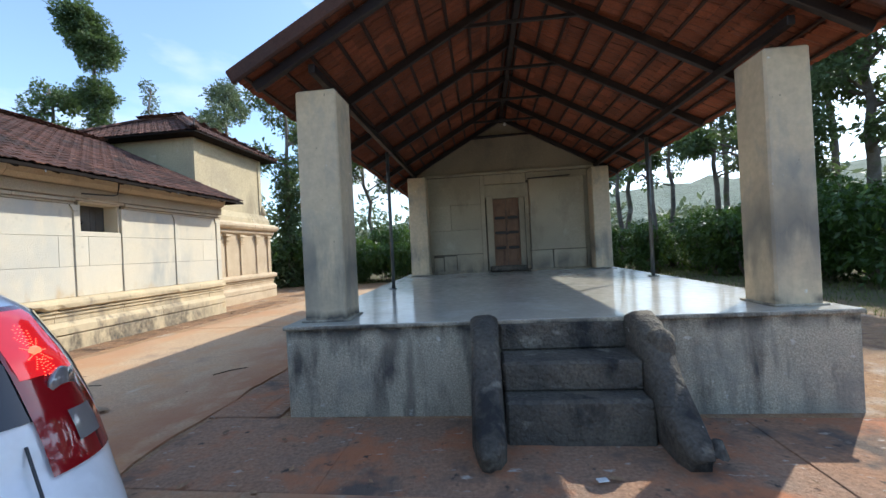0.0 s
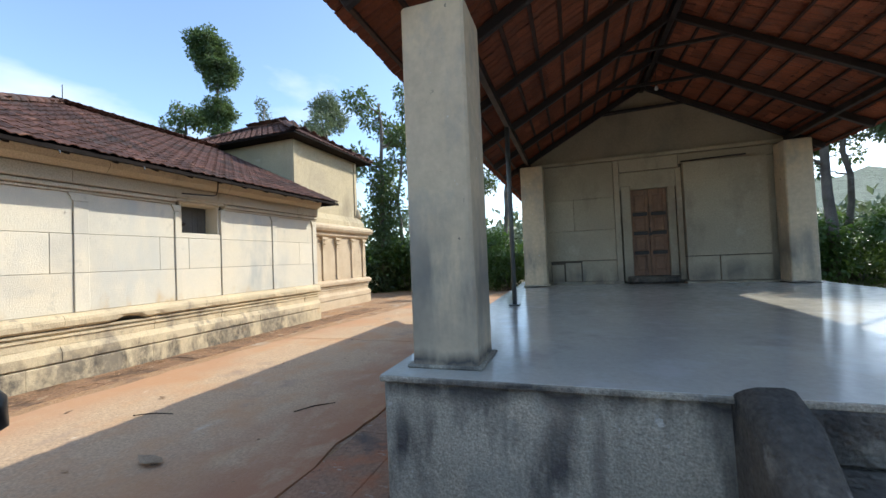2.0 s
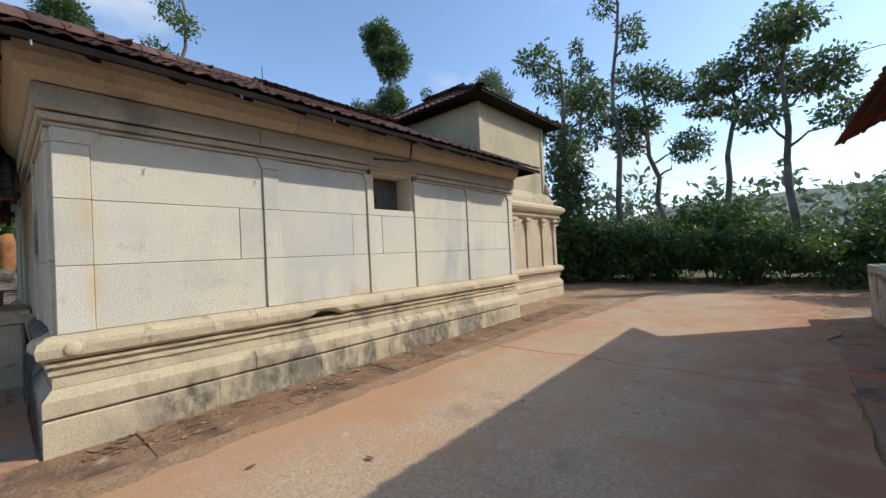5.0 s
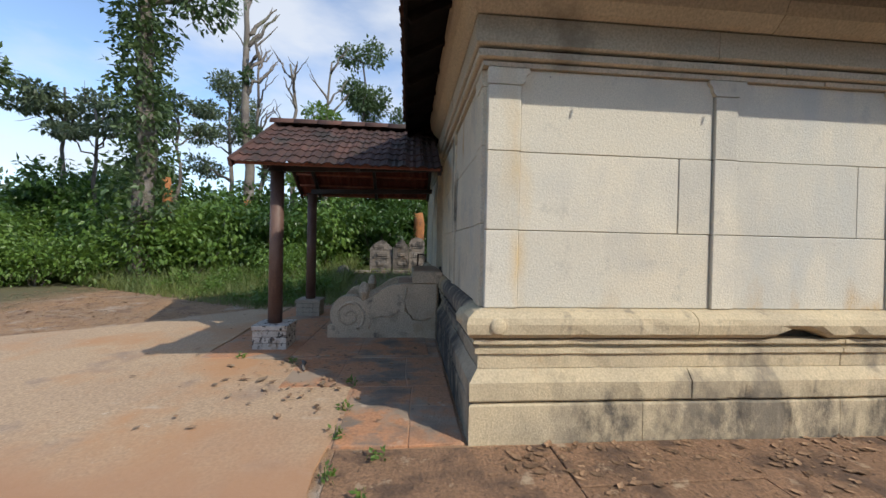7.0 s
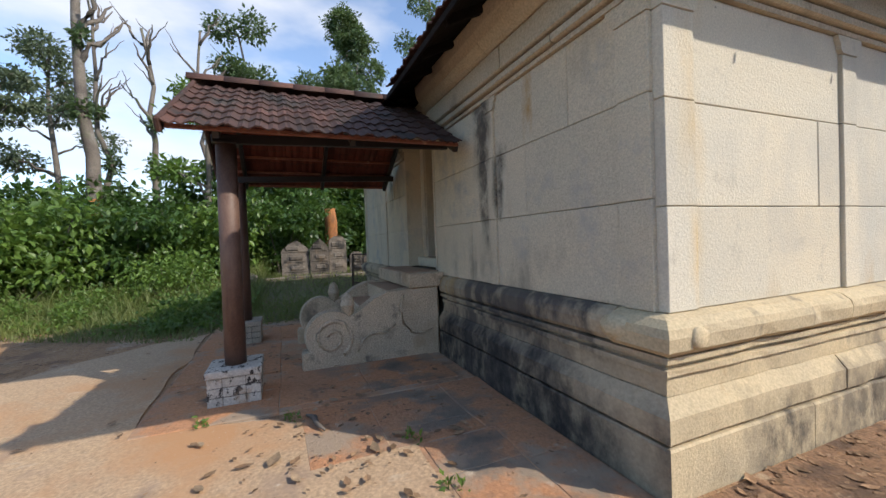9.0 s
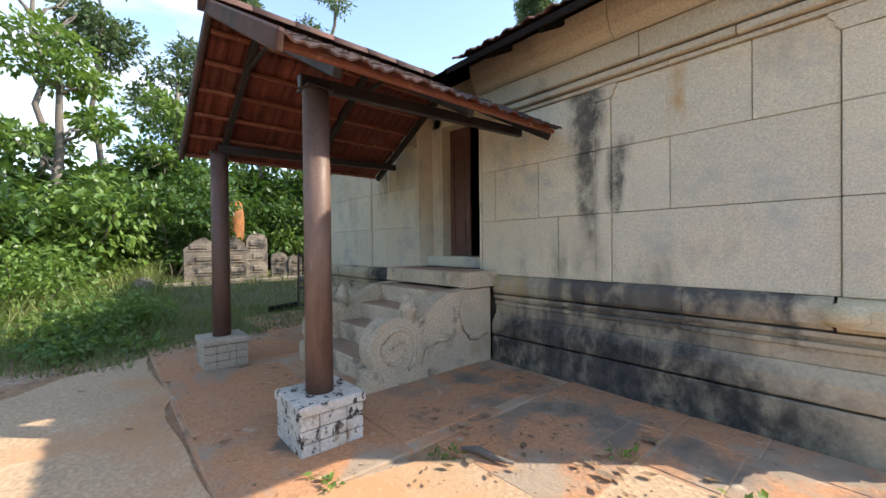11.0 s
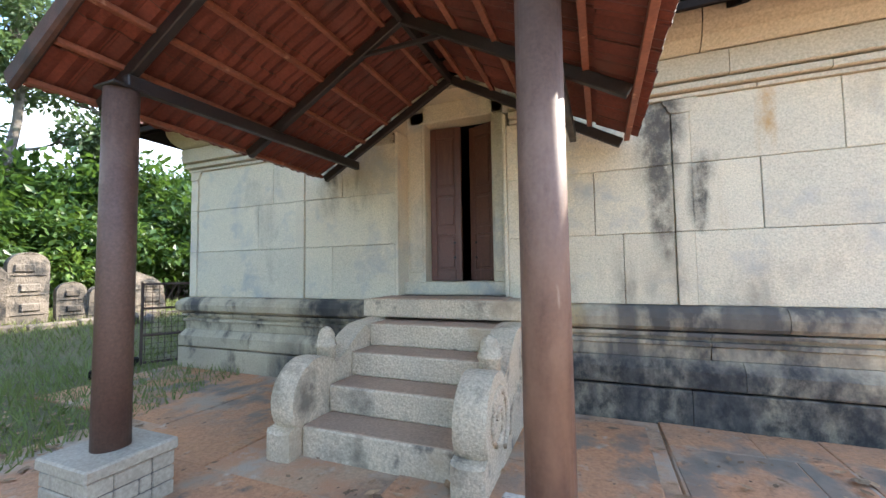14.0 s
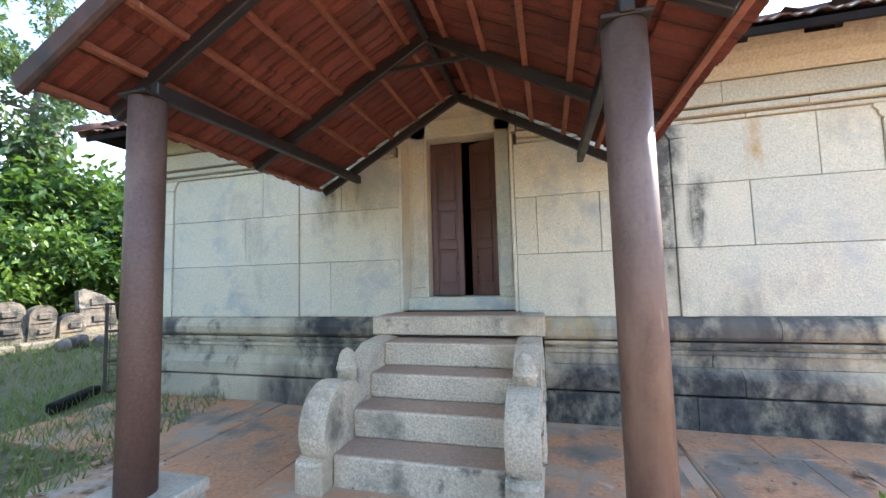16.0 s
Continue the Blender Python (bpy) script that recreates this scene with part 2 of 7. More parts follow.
DARK_STEEL = surface("dark_painted_steel", (0.018, 0.014, 0.014), (0.028, 0.02, 0.019), 4, 60, 0.5, 0.12, 80, 0.002, spec=0.5)
GREY_STEEL = surface("grey_painted_steel", (0.16, 0.17, 0.16), (0.11, 0.12, 0.12), 4, 60, 0.45, 0.1, 80, 0.002, metal=0.5)
OLD_WOOD = surface("dark_old_wood", (0.016, 0.011, 0.009), (0.009, 0.007, 0.006), 3, 60, 0.85, 0.4, 50, 0.004, spec=0.15)
POST_PAINT = surface("brown_red_post_paint", (0.105, 0.056, 0.042), (0.135, 0.08, 0.06), 2.5, 60, 0.55, 0.2, 60, 0.002, spec=0.4,
                     stains=(((0.25, 0.16, 0.115), 2.2, 0.54, 0.76, (1, 1, 0.3)), ((0.06, 0.03, 0.024), 3.0, 0.60, 0.78, (1, 1, 0.4)), ((0.34, 0.27, 0.21), 6.0, 0.68, 0.78, (1, 1, 0.3))))
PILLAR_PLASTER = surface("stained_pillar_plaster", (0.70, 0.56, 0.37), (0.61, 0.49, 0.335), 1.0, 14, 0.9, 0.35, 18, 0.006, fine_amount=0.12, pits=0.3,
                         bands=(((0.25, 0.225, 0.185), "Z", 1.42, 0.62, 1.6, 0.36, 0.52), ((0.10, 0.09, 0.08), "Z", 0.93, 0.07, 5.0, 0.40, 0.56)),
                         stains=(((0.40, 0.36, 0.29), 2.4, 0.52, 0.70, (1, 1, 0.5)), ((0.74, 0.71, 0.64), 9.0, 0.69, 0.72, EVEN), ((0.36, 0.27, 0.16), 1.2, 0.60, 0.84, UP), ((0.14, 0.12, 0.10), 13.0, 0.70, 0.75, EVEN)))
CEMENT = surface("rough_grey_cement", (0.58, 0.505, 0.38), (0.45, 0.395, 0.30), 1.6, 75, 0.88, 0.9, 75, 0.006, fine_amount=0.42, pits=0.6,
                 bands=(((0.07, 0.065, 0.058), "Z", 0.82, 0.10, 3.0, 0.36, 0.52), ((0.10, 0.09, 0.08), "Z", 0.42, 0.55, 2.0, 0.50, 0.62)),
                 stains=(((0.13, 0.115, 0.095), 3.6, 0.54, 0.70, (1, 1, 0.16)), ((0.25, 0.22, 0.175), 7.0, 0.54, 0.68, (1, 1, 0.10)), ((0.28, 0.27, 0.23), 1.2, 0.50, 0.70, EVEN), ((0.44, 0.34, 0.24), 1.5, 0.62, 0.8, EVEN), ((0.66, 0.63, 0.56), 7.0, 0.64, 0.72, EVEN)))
POLISHED = surface("polished_grey_floor", (0.58, 0.55, 0.47), (0.50, 0.48, 0.42), 0.9, 30, 0.17, 0.05, 3.0, 0.004, gloss_vary=0.07, spec=0.6,
                   fine_amount=0.07, stains=(((0.60, 0.59, 0.55), 2.0, 0.55, 0.75, EVEN), ((0.36, 0.345, 0.31), 1.3, 0.60, 0.78, EVEN)))
STEP_BLACK = surface("blackened_step_stone", (0.155, 0.13, 0.10), (0.085, 0.076, 0.064), 2.0, 38, 0.85, 1.0, 28, 0.016, fine_amount=0.35, pits=0.6,
                     stains=(((0.33, 0.29, 0.23), 3.4, 0.60, 0.72, EVEN), ((0.028, 0.027, 0.026), 2.2, 0.53, 0.64, (1, 1, 0.6)), ((0.55, 0.52, 0.45), 9.0, 0.70, 0.75, (1, 1, 2))))
STAIR_STONE = surface("chiselled_grey_stair_stone", (0.64, 0.50, 0.345), (0.50, 0.41, 0.295), 2.0, 60, 0.9, 0.7, 70, 0.006, pits=0.8, fine_amount=0.34,
                      stains=(((0.20, 0.165, 0.12), 1.9, 0.55, 0.70, EVEN), ((0.45, 0.33, 0.21), 1.4, 0.55, 0.7, EVEN), ((0.09, 0.08, 0.07), 2.6, 0.62, 0.72, EVEN)))
TREAD_STONE = surface("dusty_red_tread", (0.44, 0.29, 0.19), (0.38, 0.26, 0.18), 2.0, 45, 0.9, 0.35, 50, 0.005)
GATE_RUST = surface("rusty_brown_iron", (0.08, 0.045, 0.03), (0.05, 0.032, 0.025), 6, 60, 0.75, 0.3, 60, 0.003)
DOOR_WOOD = surface("reddish_door_wood", (0.135, 0.055, 0.036), (0.10, 0.042, 0.03), 2, 60, 0.5, 0.25, 40, 0.003, spec=0.5,
                    stains=(((0.20, 0.10, 0.06), 3.0, 0.58, 0.8, (3, 3, 0.3)),))
PAV_DOOR_WOOD = surface("brown_plank_door_wood", (0.27, 0.145, 0.08), (0.17, 0.09, 0.055), 2, 50, 0.6, 0.4, 40, 0.004,
                        stains=(((0.075, 0.04, 0.028), 3.0, 0.55, 0.70, (3, 3, 0.3)), ((0.36, 0.22, 0.13), 5.0, 0.6, 0.75, (3, 3, 0.3))))
STELE = surface("lichened_hero_stone", (0.22, 0.18, 0.14), (0.13, 0.11, 0.09), 3.0, 40, 0.92, 1.0, 18, 0.03, vary=0.3, fine_amount=0.35,
                stains=(((0.045, 0.042, 0.038), 2.6, 0.50, 0.62, EVEN), ((0.34, 0.30, 0.24), 3.6, 0.60, 0.72, EVEN), ((0.30, 0.19, 0.10), 2.0, 0.6, 0.75, EVEN)))
BRICK_WASH = surface("limewashed_block", (0.60, 0.55, 0.47), (0.50, 0.46, 0.40), 5, 50, 0.9, 0.35, 50, 0.005, vary=0.07,
                     stains=(((0.05, 0.042, 0.038), 13.0, 0.55, 0.60, (1.2, 1.2, 1.0)), ((0.42, 0.30, 0.20), 3.0, 0.58, 0.72, EVEN),))
BRICK_GREY = surface("grey_concrete_block", (0.44, 0.37, 0.28), (0.36, 0.30, 0.23), 4, 50, 0.9, 0.35, 50, 0.005, vary=0.07)
MORTAR = surface("dark_mortar", (0.13, 0.115, 0.10), (0.10, 0.09, 0.08), 6, 50, 0.95, 0.3, 50, 0.004)
SLAB_RED = surface("red_dusted_paving", (0.47, 0.27, 0.15), (0.43, 0.29, 0.18), 0.8, 40, 0.9, 0.9, 34, 0.012, vary=0.04, fine_amount=0.22,
                   stains=(((0.46, 0.24, 0.13), 1.3, 0.48, 0.58, EVEN), ((0.39, 0.305, 0.225), 1.7, 0.52, 0.62, EVEN), ((0.13, 0.105, 0.085), 1.5, 0.53, 0.68, EVEN), ((0.50, 0.43, 0.34), 4.2, 0.60, 0.72, EVEN), ((0.16, 0.10, 0.06), 12.0, 0.66, 0.76, EVEN)))
SLAB_DARK = surface("dark_damp_paving", (0.37, 0.20, 0.115), (0.29, 0.195, 0.135), 1.1, 34, 0.9, 1.0, 22, 0.018, vary=0.05, fine_amount=0.3,
                    stains=(((0.42, 0.17, 0.08), 1.2, 0.50, 0.60, EVEN), ((0.13, 0.10, 0.08), 1.4, 0.53, 0.64, EVEN), ((0.50, 0.44, 0.37), 5.0, 0.62, 0.70, (1, 2.2, 1)), ((0.06, 0.05, 0.04), 7.0, 0.62, 0.70, EVEN)))
ROAD = surface("dusty_concrete_road", (0.53, 0.37, 0.225), (0.48, 0.33, 0.205), 0.5, 40, 0.9, 0.8, 40, 0.008, fine_amount=0.3,
               bands=(((0.45, 0.25, 0.135), "X", -7.5, 1.3, 0.8, 0.20, 0.44), ((0.40, 0.19, 0.10), "X", -3.2, 1.5, 0.8, 0.30, 0.50)),
               stains=(((0.50, 0.275, 0.135), 0.6, 0.48, 0.62, EVEN), ((0.56, 0.46, 0.34), 2.3, 0.63, 0.78, (1.6, 0.7, 1)), ((0.29, 0.21, 0.16), 1.1, 0.58, 0.76, EVEN), ((0.63, 0.53, 0.40), 6.0, 0.66, 0.74, (1, 0.6, 1)), ((0.60, 0.50, 0.37), 30.0, 0.66, 0.74, EVEN), ((0.17, 0.11, 0.075), 14.0, 0.70, 0.78, EVEN)))
SLAB_PORCH = surface("red_soil_on_grey_porch_paving", (0.52, 0.25, 0.12), (0.46, 0.245, 0.135), 0.9, 40, 0.92, 0.9, 30, 0.012, vary=0.03, fine_amount=0.24,
                     bands=(((0.25, 0.205, 0.155), "Y", 2.65, 0.75, 1.2, 0.47, 0.58), ((0.15, 0.125, 0.098), "Y", 2.75, 0.8, 1.6, 0.48, 0.70)),
                     stains=(((0.36, 0.27, 0.19), 1.4, 0.52, 0.62, EVEN), ((0.15, 0.115, 0.088), 1.9, 0.60, 0.70, EVEN), ((0.52, 0.42, 0.31), 4.5, 0.62, 0.72, EVEN), ((0.12, 0.08, 0.052), 11.0, 0.62, 0.72, EVEN)))
EARTH = surface("brown_earth_with_chips", (0.25, 0.145, 0.08), (0.33, 0.19, 0.105), 1.6, 40, 0.95, 1.0, 26, 0.02, fine_amount=0.35,
                stains=(((0.13, 0.08, 0.05), 2.6, 0.50, 0.62, EVEN), ((0.44, 0.32, 0.20), 5.0, 0.60, 0.70, EVEN), ((0.07, 0.05, 0.035), 16.0, 0.60, 0.70, EVEN)))
LEAF_DRY = surface("dry_brown_leaf", (0.34, 0.21, 0.115), (0.22, 0.13, 0.07), 3, 60, 0.8, 0.2, 60, 0.002, vary=0.45, island=True)
BARK = surface("grey_tree_bark", (0.20, 0.17, 0.14), (0.12, 0.10, 0.085), 1.5, 30, 0.95, 0.9, 14, 0.03,
               stains=(((0.30, 0.28, 0.25), 1.2, 0.55, 0.75, EVEN), ((0.10, 0.12, 0.05), 0.8, 0.55, 0.72, EVEN)))
BARK_ORANGE = surface("orange_peeled_bark", (0.42, 0.17, 0.05), (0.24, 0.10, 0.045), 3, 30, 0.95, 0.9, 14, 0.03,
                      stains=(((0.10, 0.06, 0.04), 2.5, 0.52, 0.7, EVEN),))


def leaf(name, c1, c2, back, rough=0.5):
    m = bpy.data.materials.new(name)
    m.use_nodes = True
    nt = m.node_tree
    bsdf = nt.nodes["Principled BSDF"]
    r = nt.nodes.new("ShaderNodeNewGeometry").outputs["Random Per Island"]
    big = noise_of(nt, position(nt), 0.35, 2.0)
    col = mixed(nt, r, c1, c2)
    col = mixed(nt, ramp(nt, big, 0.4, 0.65, 0.0, 0.45), col, (c2[0] * 1.2, c2[1] * 1.15, c2[2] * 0.8))
    nt.links.new(col, bsdf.inputs["Base Color"])
    bsdf.inputs["Roughness"].default_value = rough
    tr = node(nt, "ShaderNodeBsdfTranslucent", Color=(*back, 1))
    mx = nt.nodes.new("ShaderNodeMixShader")
    mx.inputs[0].default_value = 0.32
    nt.links.new(bsdf.outputs[0], mx.inputs[1])
    nt.links.new(tr.outputs[0], mx.inputs[2])
    nt.links.new(mx.outputs[0], nt.nodes["Material Output"].inputs["Surface"])
    return m


LEAF_COFFEE = leaf("coffee_leaf", (0.022, 0.055, 0.016), (0.065, 0.125, 0.028), (0.13, 0.23, 0.035), 0.4)
LEAF_BRIGHT = leaf("young_green_leaf", (0.05, 0.11, 0.024), (0.14, 0.225, 0.045), (0.23, 0.35, 0.055), 0.45)
# tree greens made paler: distance haze is mixed into both leaf colours
LEAF_TREE = leaf("tree_leaf", (0.055, 0.095, 0.045), (0.10, 0.15, 0.065), (0.15, 0.22, 0.07))
LEAF_HAZED = leaf("haze_greyed_leaf", (0.085, 0.115, 0.075), (0.13, 0.165, 0.10), (0.18, 0.23, 0.11))
GRASS = leaf("grass_blade", (0.085, 0.135, 0.035), (0.21, 0.235, 0.08), (0.20, 0.24, 0.06), 0.6)


def plain(name, colour, rough=0.4, metal=0.0, coat=0.0, transmission=0.0, emit=0.0):
    m = bpy.data.materials.new(name)
    m.use_nodes = True
    nt = m.node_tree
    b = nt.nodes["Principled BSDF"]
    col = mixed(nt, ramp(nt, noise_of(nt, position(nt), 14.0), 0.35, 0.7), colour, [c * 0.9 for c in colour])
    nt.links.new(col, b.inputs["Base Color"])
    b.inputs["Roughness"].default_value, b.inputs["Metallic"].default_value = rough, metal
    b.inputs["Coat Weight"].default_value, b.inputs["Transmission Weight"].default_value = coat, transmission
    if emit:
        b.inputs["Emission Color"].default_value, b.inputs["Emission Strength"].default_value = (*colour, 1), emit
    return m


CAR_WHITE = plain("white_car_paint", (0.78, 0.79, 0.80), 0.3, 0, 0.8)
CAR_GLASS = plain("dark_car_glass", (0.012, 0.013, 0.015), 0.06, 0, 0.5)
LAMP_RED = plain("red_lamp_lens", (0.24, 0.006, 0.01), 0.12, 0, 0.9)
LAMP_LIT = plain("glowing_red_lens", (0.55, 0.012, 0.016), 0.12, 0, 0.9, 0, 0.45)
LAMP_GLOW = plain("lit_red_bulb", (1.0, 0.06, 0.03), 0.3, 0, 0, 0, 2.5)
LAMP_CLEAR = plain("clear_lamp_lens", (0.26, 0.24, 0.24), 0.12, 0.3, 0.9)
BLACK_PLASTIC = plain("black_plastic", (0.018, 0.018, 0.02), 0.4)
RUBBER = plain("tyre_rubber", (0.022, 0.022, 0.022), 0.85)
ALLOY = plain("silver_alloy", (0.55, 0.55, 0.56), 0.3, 0.9)
# near black stands in for the darkness of the unlit room
DARK_INSIDE = plain("unlit_interior_shade", (0.03, 0.027, 0.024), 0.95)
WHITE_BITS = plain("white_scrap", (0.7, 0.69, 0.66), 0.7)

# ---- building helpers ----
I4 = Matrix.Identity(4)


def mesh_of(name, verts, faces, material, smooth=False):
    me = bpy.data.meshes.new(name)
    me.from_pydata([tuple(v) for v in verts], [], [tuple(f) for f in faces])
    me.materials.append(material)
    if smooth:
        me.shade_smooth()
    me.update()
    return me


def place(name, me, parent=None, label="", m=None):
    ob = new(name, me)
    if parent is not None:
        ob.parent = parent
    if m is not None:
        ob.matrix_basis = m
    if label:
        ob["label"] = label
    return ob


def part(name, geo, material, parent=None, label="", smooth=False, m=None):
    return place(name, mesh_of(name, geo[0], geo[1], material, smooth), parent, label, m)


def thing(name, m, label, category, group="", kind=""):
    ob = new(name)
    ob.matrix_basis = m
    return tagged(ob, label, category, group, kind)


def block(x0, x1, y0, y1, z0, z1, c=0.008):
    """A box with all its edges and corners cut back by c."""
    lo, hi = (x0, y0, z0), (x1, y1, z1)
    c = min([c] + [(hi[i] - lo[i]) * 0.45 for i in range(3)])
    verts, index = [], {}
    for sx in (0, 1):
        for sy in (0, 1):
            for sz in (0, 1):
                s = (sx, sy, sz)
                for axis in range(3):
                    v = []
                    for i in range(3):
                        edge = hi[i] if s[i] else lo[i]
                        v.append(edge if i == axis else edge + (-c if s[i] else c))
                    index[(s, axis)] = len(verts)
                    verts.append(v)
    faces = []
    for axis in range(3):
        a, b = (axis + 1) % 3, (axis + 2) % 3
        for side in (0, 1):
            loop = []
            for p, q in ((0, 0), (1, 0), (1, 1), (0, 1)):
                s = [0, 0, 0]
                s[axis], s[a], s[b] = side, p, q
                loop.append(index[(tuple(s), axis)])
            faces.append(loop if side else loop[::-1])
        for p in (0, 1):
            for q in (0, 1):
                s0, s1 = [0, 0, 0], [0, 0, 0]
                s0[axis], s1[axis] = 0, 1
                s0[a] = s1[a] = p
                s0[b] = s1[b] = q
                loop = [index[(tuple(s0), a)], index[(tuple(s1), a)], index[(tuple(s1), b)], index[(tuple(s0), b)]]
                faces.append(loop if p == q else loop[::-1])
    for sx in (0, 1):
        for sy in (0, 1):
            for sz in (0, 1):
                loop = [index[((sx, sy, sz), i)] for i in range(3)]
                faces.append(loop if (sx + sy + sz) % 2 else loop[::-1])
    return verts, faces


def joined(*geos):
    verts, faces = [], []
    for v, f in geos:
        k = len(verts)
        verts += [tuple(p) for p in v]
        faces += [[i + k for i in loop] for loop in f]
    return verts, faces


def moved(geo, m):
    return [tuple(m @ Vector(v)) for v in geo[0]], geo[1]


def tube(points, radii, n=10, caps=True):
    verts, faces = [], []
    pts = [Vector(p) for p in points]
    for i, p in enumerate(pts):
        d = (pts[min(i + 1, len(pts) - 1)] - pts[max(i - 1, 0)]).normalized()
        a = d.orthogonal().normalized() if abs(d.z) < 0.95 else Vector((1, 0, 0))
        a = (a - d * a.dot(d)).normalized()
        b = d.cross(a)
        for k in range(n):
            t = 2 * math.pi * k / n
            verts.append(p + (a * math.cos(t) + b * math.sin(t)) * radii[i])
    for i in range(len(pts) - 1):
        for k in range(n):
            faces.append((i * n + k, i * n + (k + 1) % n, (i + 1) * n + (k + 1) % n, (i + 1) * n + k))
    if caps:
        faces += [tuple(range(n - 1, -1, -1)), tuple(range((len(pts) - 1) * n, len(pts) * n))]
    return verts, faces


def bar(a, b, w, h, c=0.006):
    """A beam of width w and height h from a to b."""
    a, b = Vector(a), Vector(b)
    d = b - a
    x = d.normalized()
    y = Vector((0, 0, 1)).cross(x)
    y = y.normalized() if y.length > 1e-4 else Vector((1, 0, 0))
    z = x.cross(y)
    m = Matrix((x, y, z)).transposed().to_4x4()
    m.translation = a
    return moved(block(0, d.length, -w / 2, w / 2, -h / 2, h / 2, c), m)


def prism(poly, s0, s1, put, m0=0.0, m1=0.0):
    """A moulding of section poly [(out, z)] from s0 to s1 along a wall; m0 and m1 mitre its ends."""
    n = len(poly)
    verts = [put(s0 - o * m0, o, z) for o, z in poly] + [put(s1 + o * m1, o, z) for o, z in poly]
    faces = [(i, (i + 1) % n, n + (i + 1) % n, n + i) for i in range(n)]
    faces += [tuple(range(n - 1, -1, -1)), tuple(range(n, 2 * n))]
    a, b, c = (Vector(verts[i]) for i in faces[0][:3])
    out = Vector(put(0, 1, 0)) - Vector(put(0, 0, 0))
    bottom = (b - a).cross(c - a)
    if bottom.z > 0:
        faces = [f[::-1] for f in faces]
    return verts, faces


def spline(table, z):
    keys = sorted(table)
    if z <= keys[0]:
        return table[keys[0]]
    for a, b in zip(keys, keys[1:]):
        if z <= b:
            t = (z - a) / (b - a)
            return table[a] + (table[b] - table[a]) * t
    return table[keys[-1]]


# ---- roof tiles ----
TW, TL, TEXP = 0.245, 0.37, 0.30
WAVE = ((0.0, 0.024), (0.1, 0.03), (0.22, 0.012), (0.34, 0.0), (0.5, 0.016), (0.66, 0.0), (0.78, 0.012), (0.9, 0.03), (1.0, 0.024))


def tile_geo():
    """One clay tile: x across, y up the slope from its lower edge, z out of the roof."""
    verts, faces = [], []
    n = len(WAVE)
    for y, lift in ((0.0, 0.030), (TL, 0.006)):
        for th in (0.0, -0.013):
            verts += [((u - 0.5) * (TW + 0.012), y, lift + w + th) for u, w in WAVE]
    for i in range(n - 1):
        faces += [(i, i + 1, 2 * n + i + 1, 2 * n + i), (n + i + 1, n + i, 3 * n + i, 3 * n + i + 1), (n + i, n + i + 1, i + 1, i)]
    faces += [(0, 2 * n, 3 * n, n), (n - 1, 2 * n - 1, 4 * n - 1, 3 * n - 1)]
    return verts, faces


TILE = tile_geo()


def slope_frame(origin, along, up):
    a, u = Vector(along).normalized(), Vector(up).normalized()
    m = Matrix((a, u, a.cross(u))).transposed().to_4x4()
    m.translation = Vector(origin)
    return m


def tile_places(origin, along, up, cols, rows, keep=None, wobble=0.004, step=TEXP):
    base = slope_frame(origin, along, up)
    out = []
    for r in range(rows):
        for c in range(cols):
            x, y = (c + 0.5) * TW, r * step
            if keep and not keep(x, y):
                continue
            jit = pose(x + random.uniform(-wobble, wobble), y + random.uniform(-0.008, 0.008), random.uniform(0, 0.004),
                       random.uniform(-0.5, 0.5), random.uniform(-0.6, 0.6), random.uniform(-0.8, 0.8))
            out.append((r, c, base @ jit))
    return out


def two_faced(me, upper):
    """Weathers the upper faces of tiles; every third face is an underside."""
    if upper:
        me.materials.append(upper)
        n = len(TILE[1])
        for i, poly in enumerate(me.polygons):
            k = i % n
            poly.material_index = 0 if k < n - 2 and k % 3 == 1 else 1


def lay_tiles(roof, places, chosen, single, field, label="", upper=None):
    """The chosen tiles as parts, the others joined into one field."""
    me = mesh_of("roof_tile", *TILE, single)
    two_faced(me, upper)
    tv = np.array([(*v, 1.0) for v in TILE[0]])
    rest_v, rest_f = [], []
    for r, c, m in places:
        if chosen(r, c, m.translation):
            place("roof_tile", me, roof, "", m)
        else:
            k = len(rest_v)
            rest_v += (tv @ np.array(m).T)[:, :3].tolist()
            rest_f += [tuple(i + k for i in f) for f in TILE[1]]
    if rest_v:
        ob = part("tile_field", (rest_v, rest_f), field, roof, label)
        two_faced(ob.data, upper)
        ob["kind"] = "stuff"


def cap_geo(length=0.42):
    verts, faces, n = [], [], 9
    for y, s in ((0, 1.12), (length, 1.0)):
        for th in (1.0, 0.86):
            for k in range(n):
                t = math.pi * k / (n - 1)
                verts.append((math.cos(t) * 0.125 * s * th, y, math.sin(t) * 0.10 * s * th - 0.035))
    for k in range(n - 1):
        faces += [(k, k + 1, 2 * n + k + 1, 2 * n + k), (n + k + 1, n + k, 3 * n + k, 3 * n + k + 1), (n + k, n + k + 1, k + 1, k), (2 * n + k, 2 * n + k + 1, 3 * n + k + 1, 3 * n + k)]
    return verts, faces


def lay_caps(roof, a, b, material):
    """Ridge or hip tiles from a up to b."""
    a, b = Vector(a), Vector(b)
    d = (b - a).normalized()
    x = d.cross(Vector((0, 0, 1))).normalized()
    base = Matrix((x, d, x.cross(d))).transposed().to_4x4()
    me = mesh_of("ridge_tile", *cap_geo(), material, True)
    n = int((b - a).length / 0.38)
    for i in range(n):
        m = base.copy()
        m.translation = a + d * (i * (b - a).length / n)
        place("ridge_tile", me, roof, "", m @ pose(0, 0, 0.02, 1.5, random.uniform(-2, 2), random.uniform(-1, 1)))

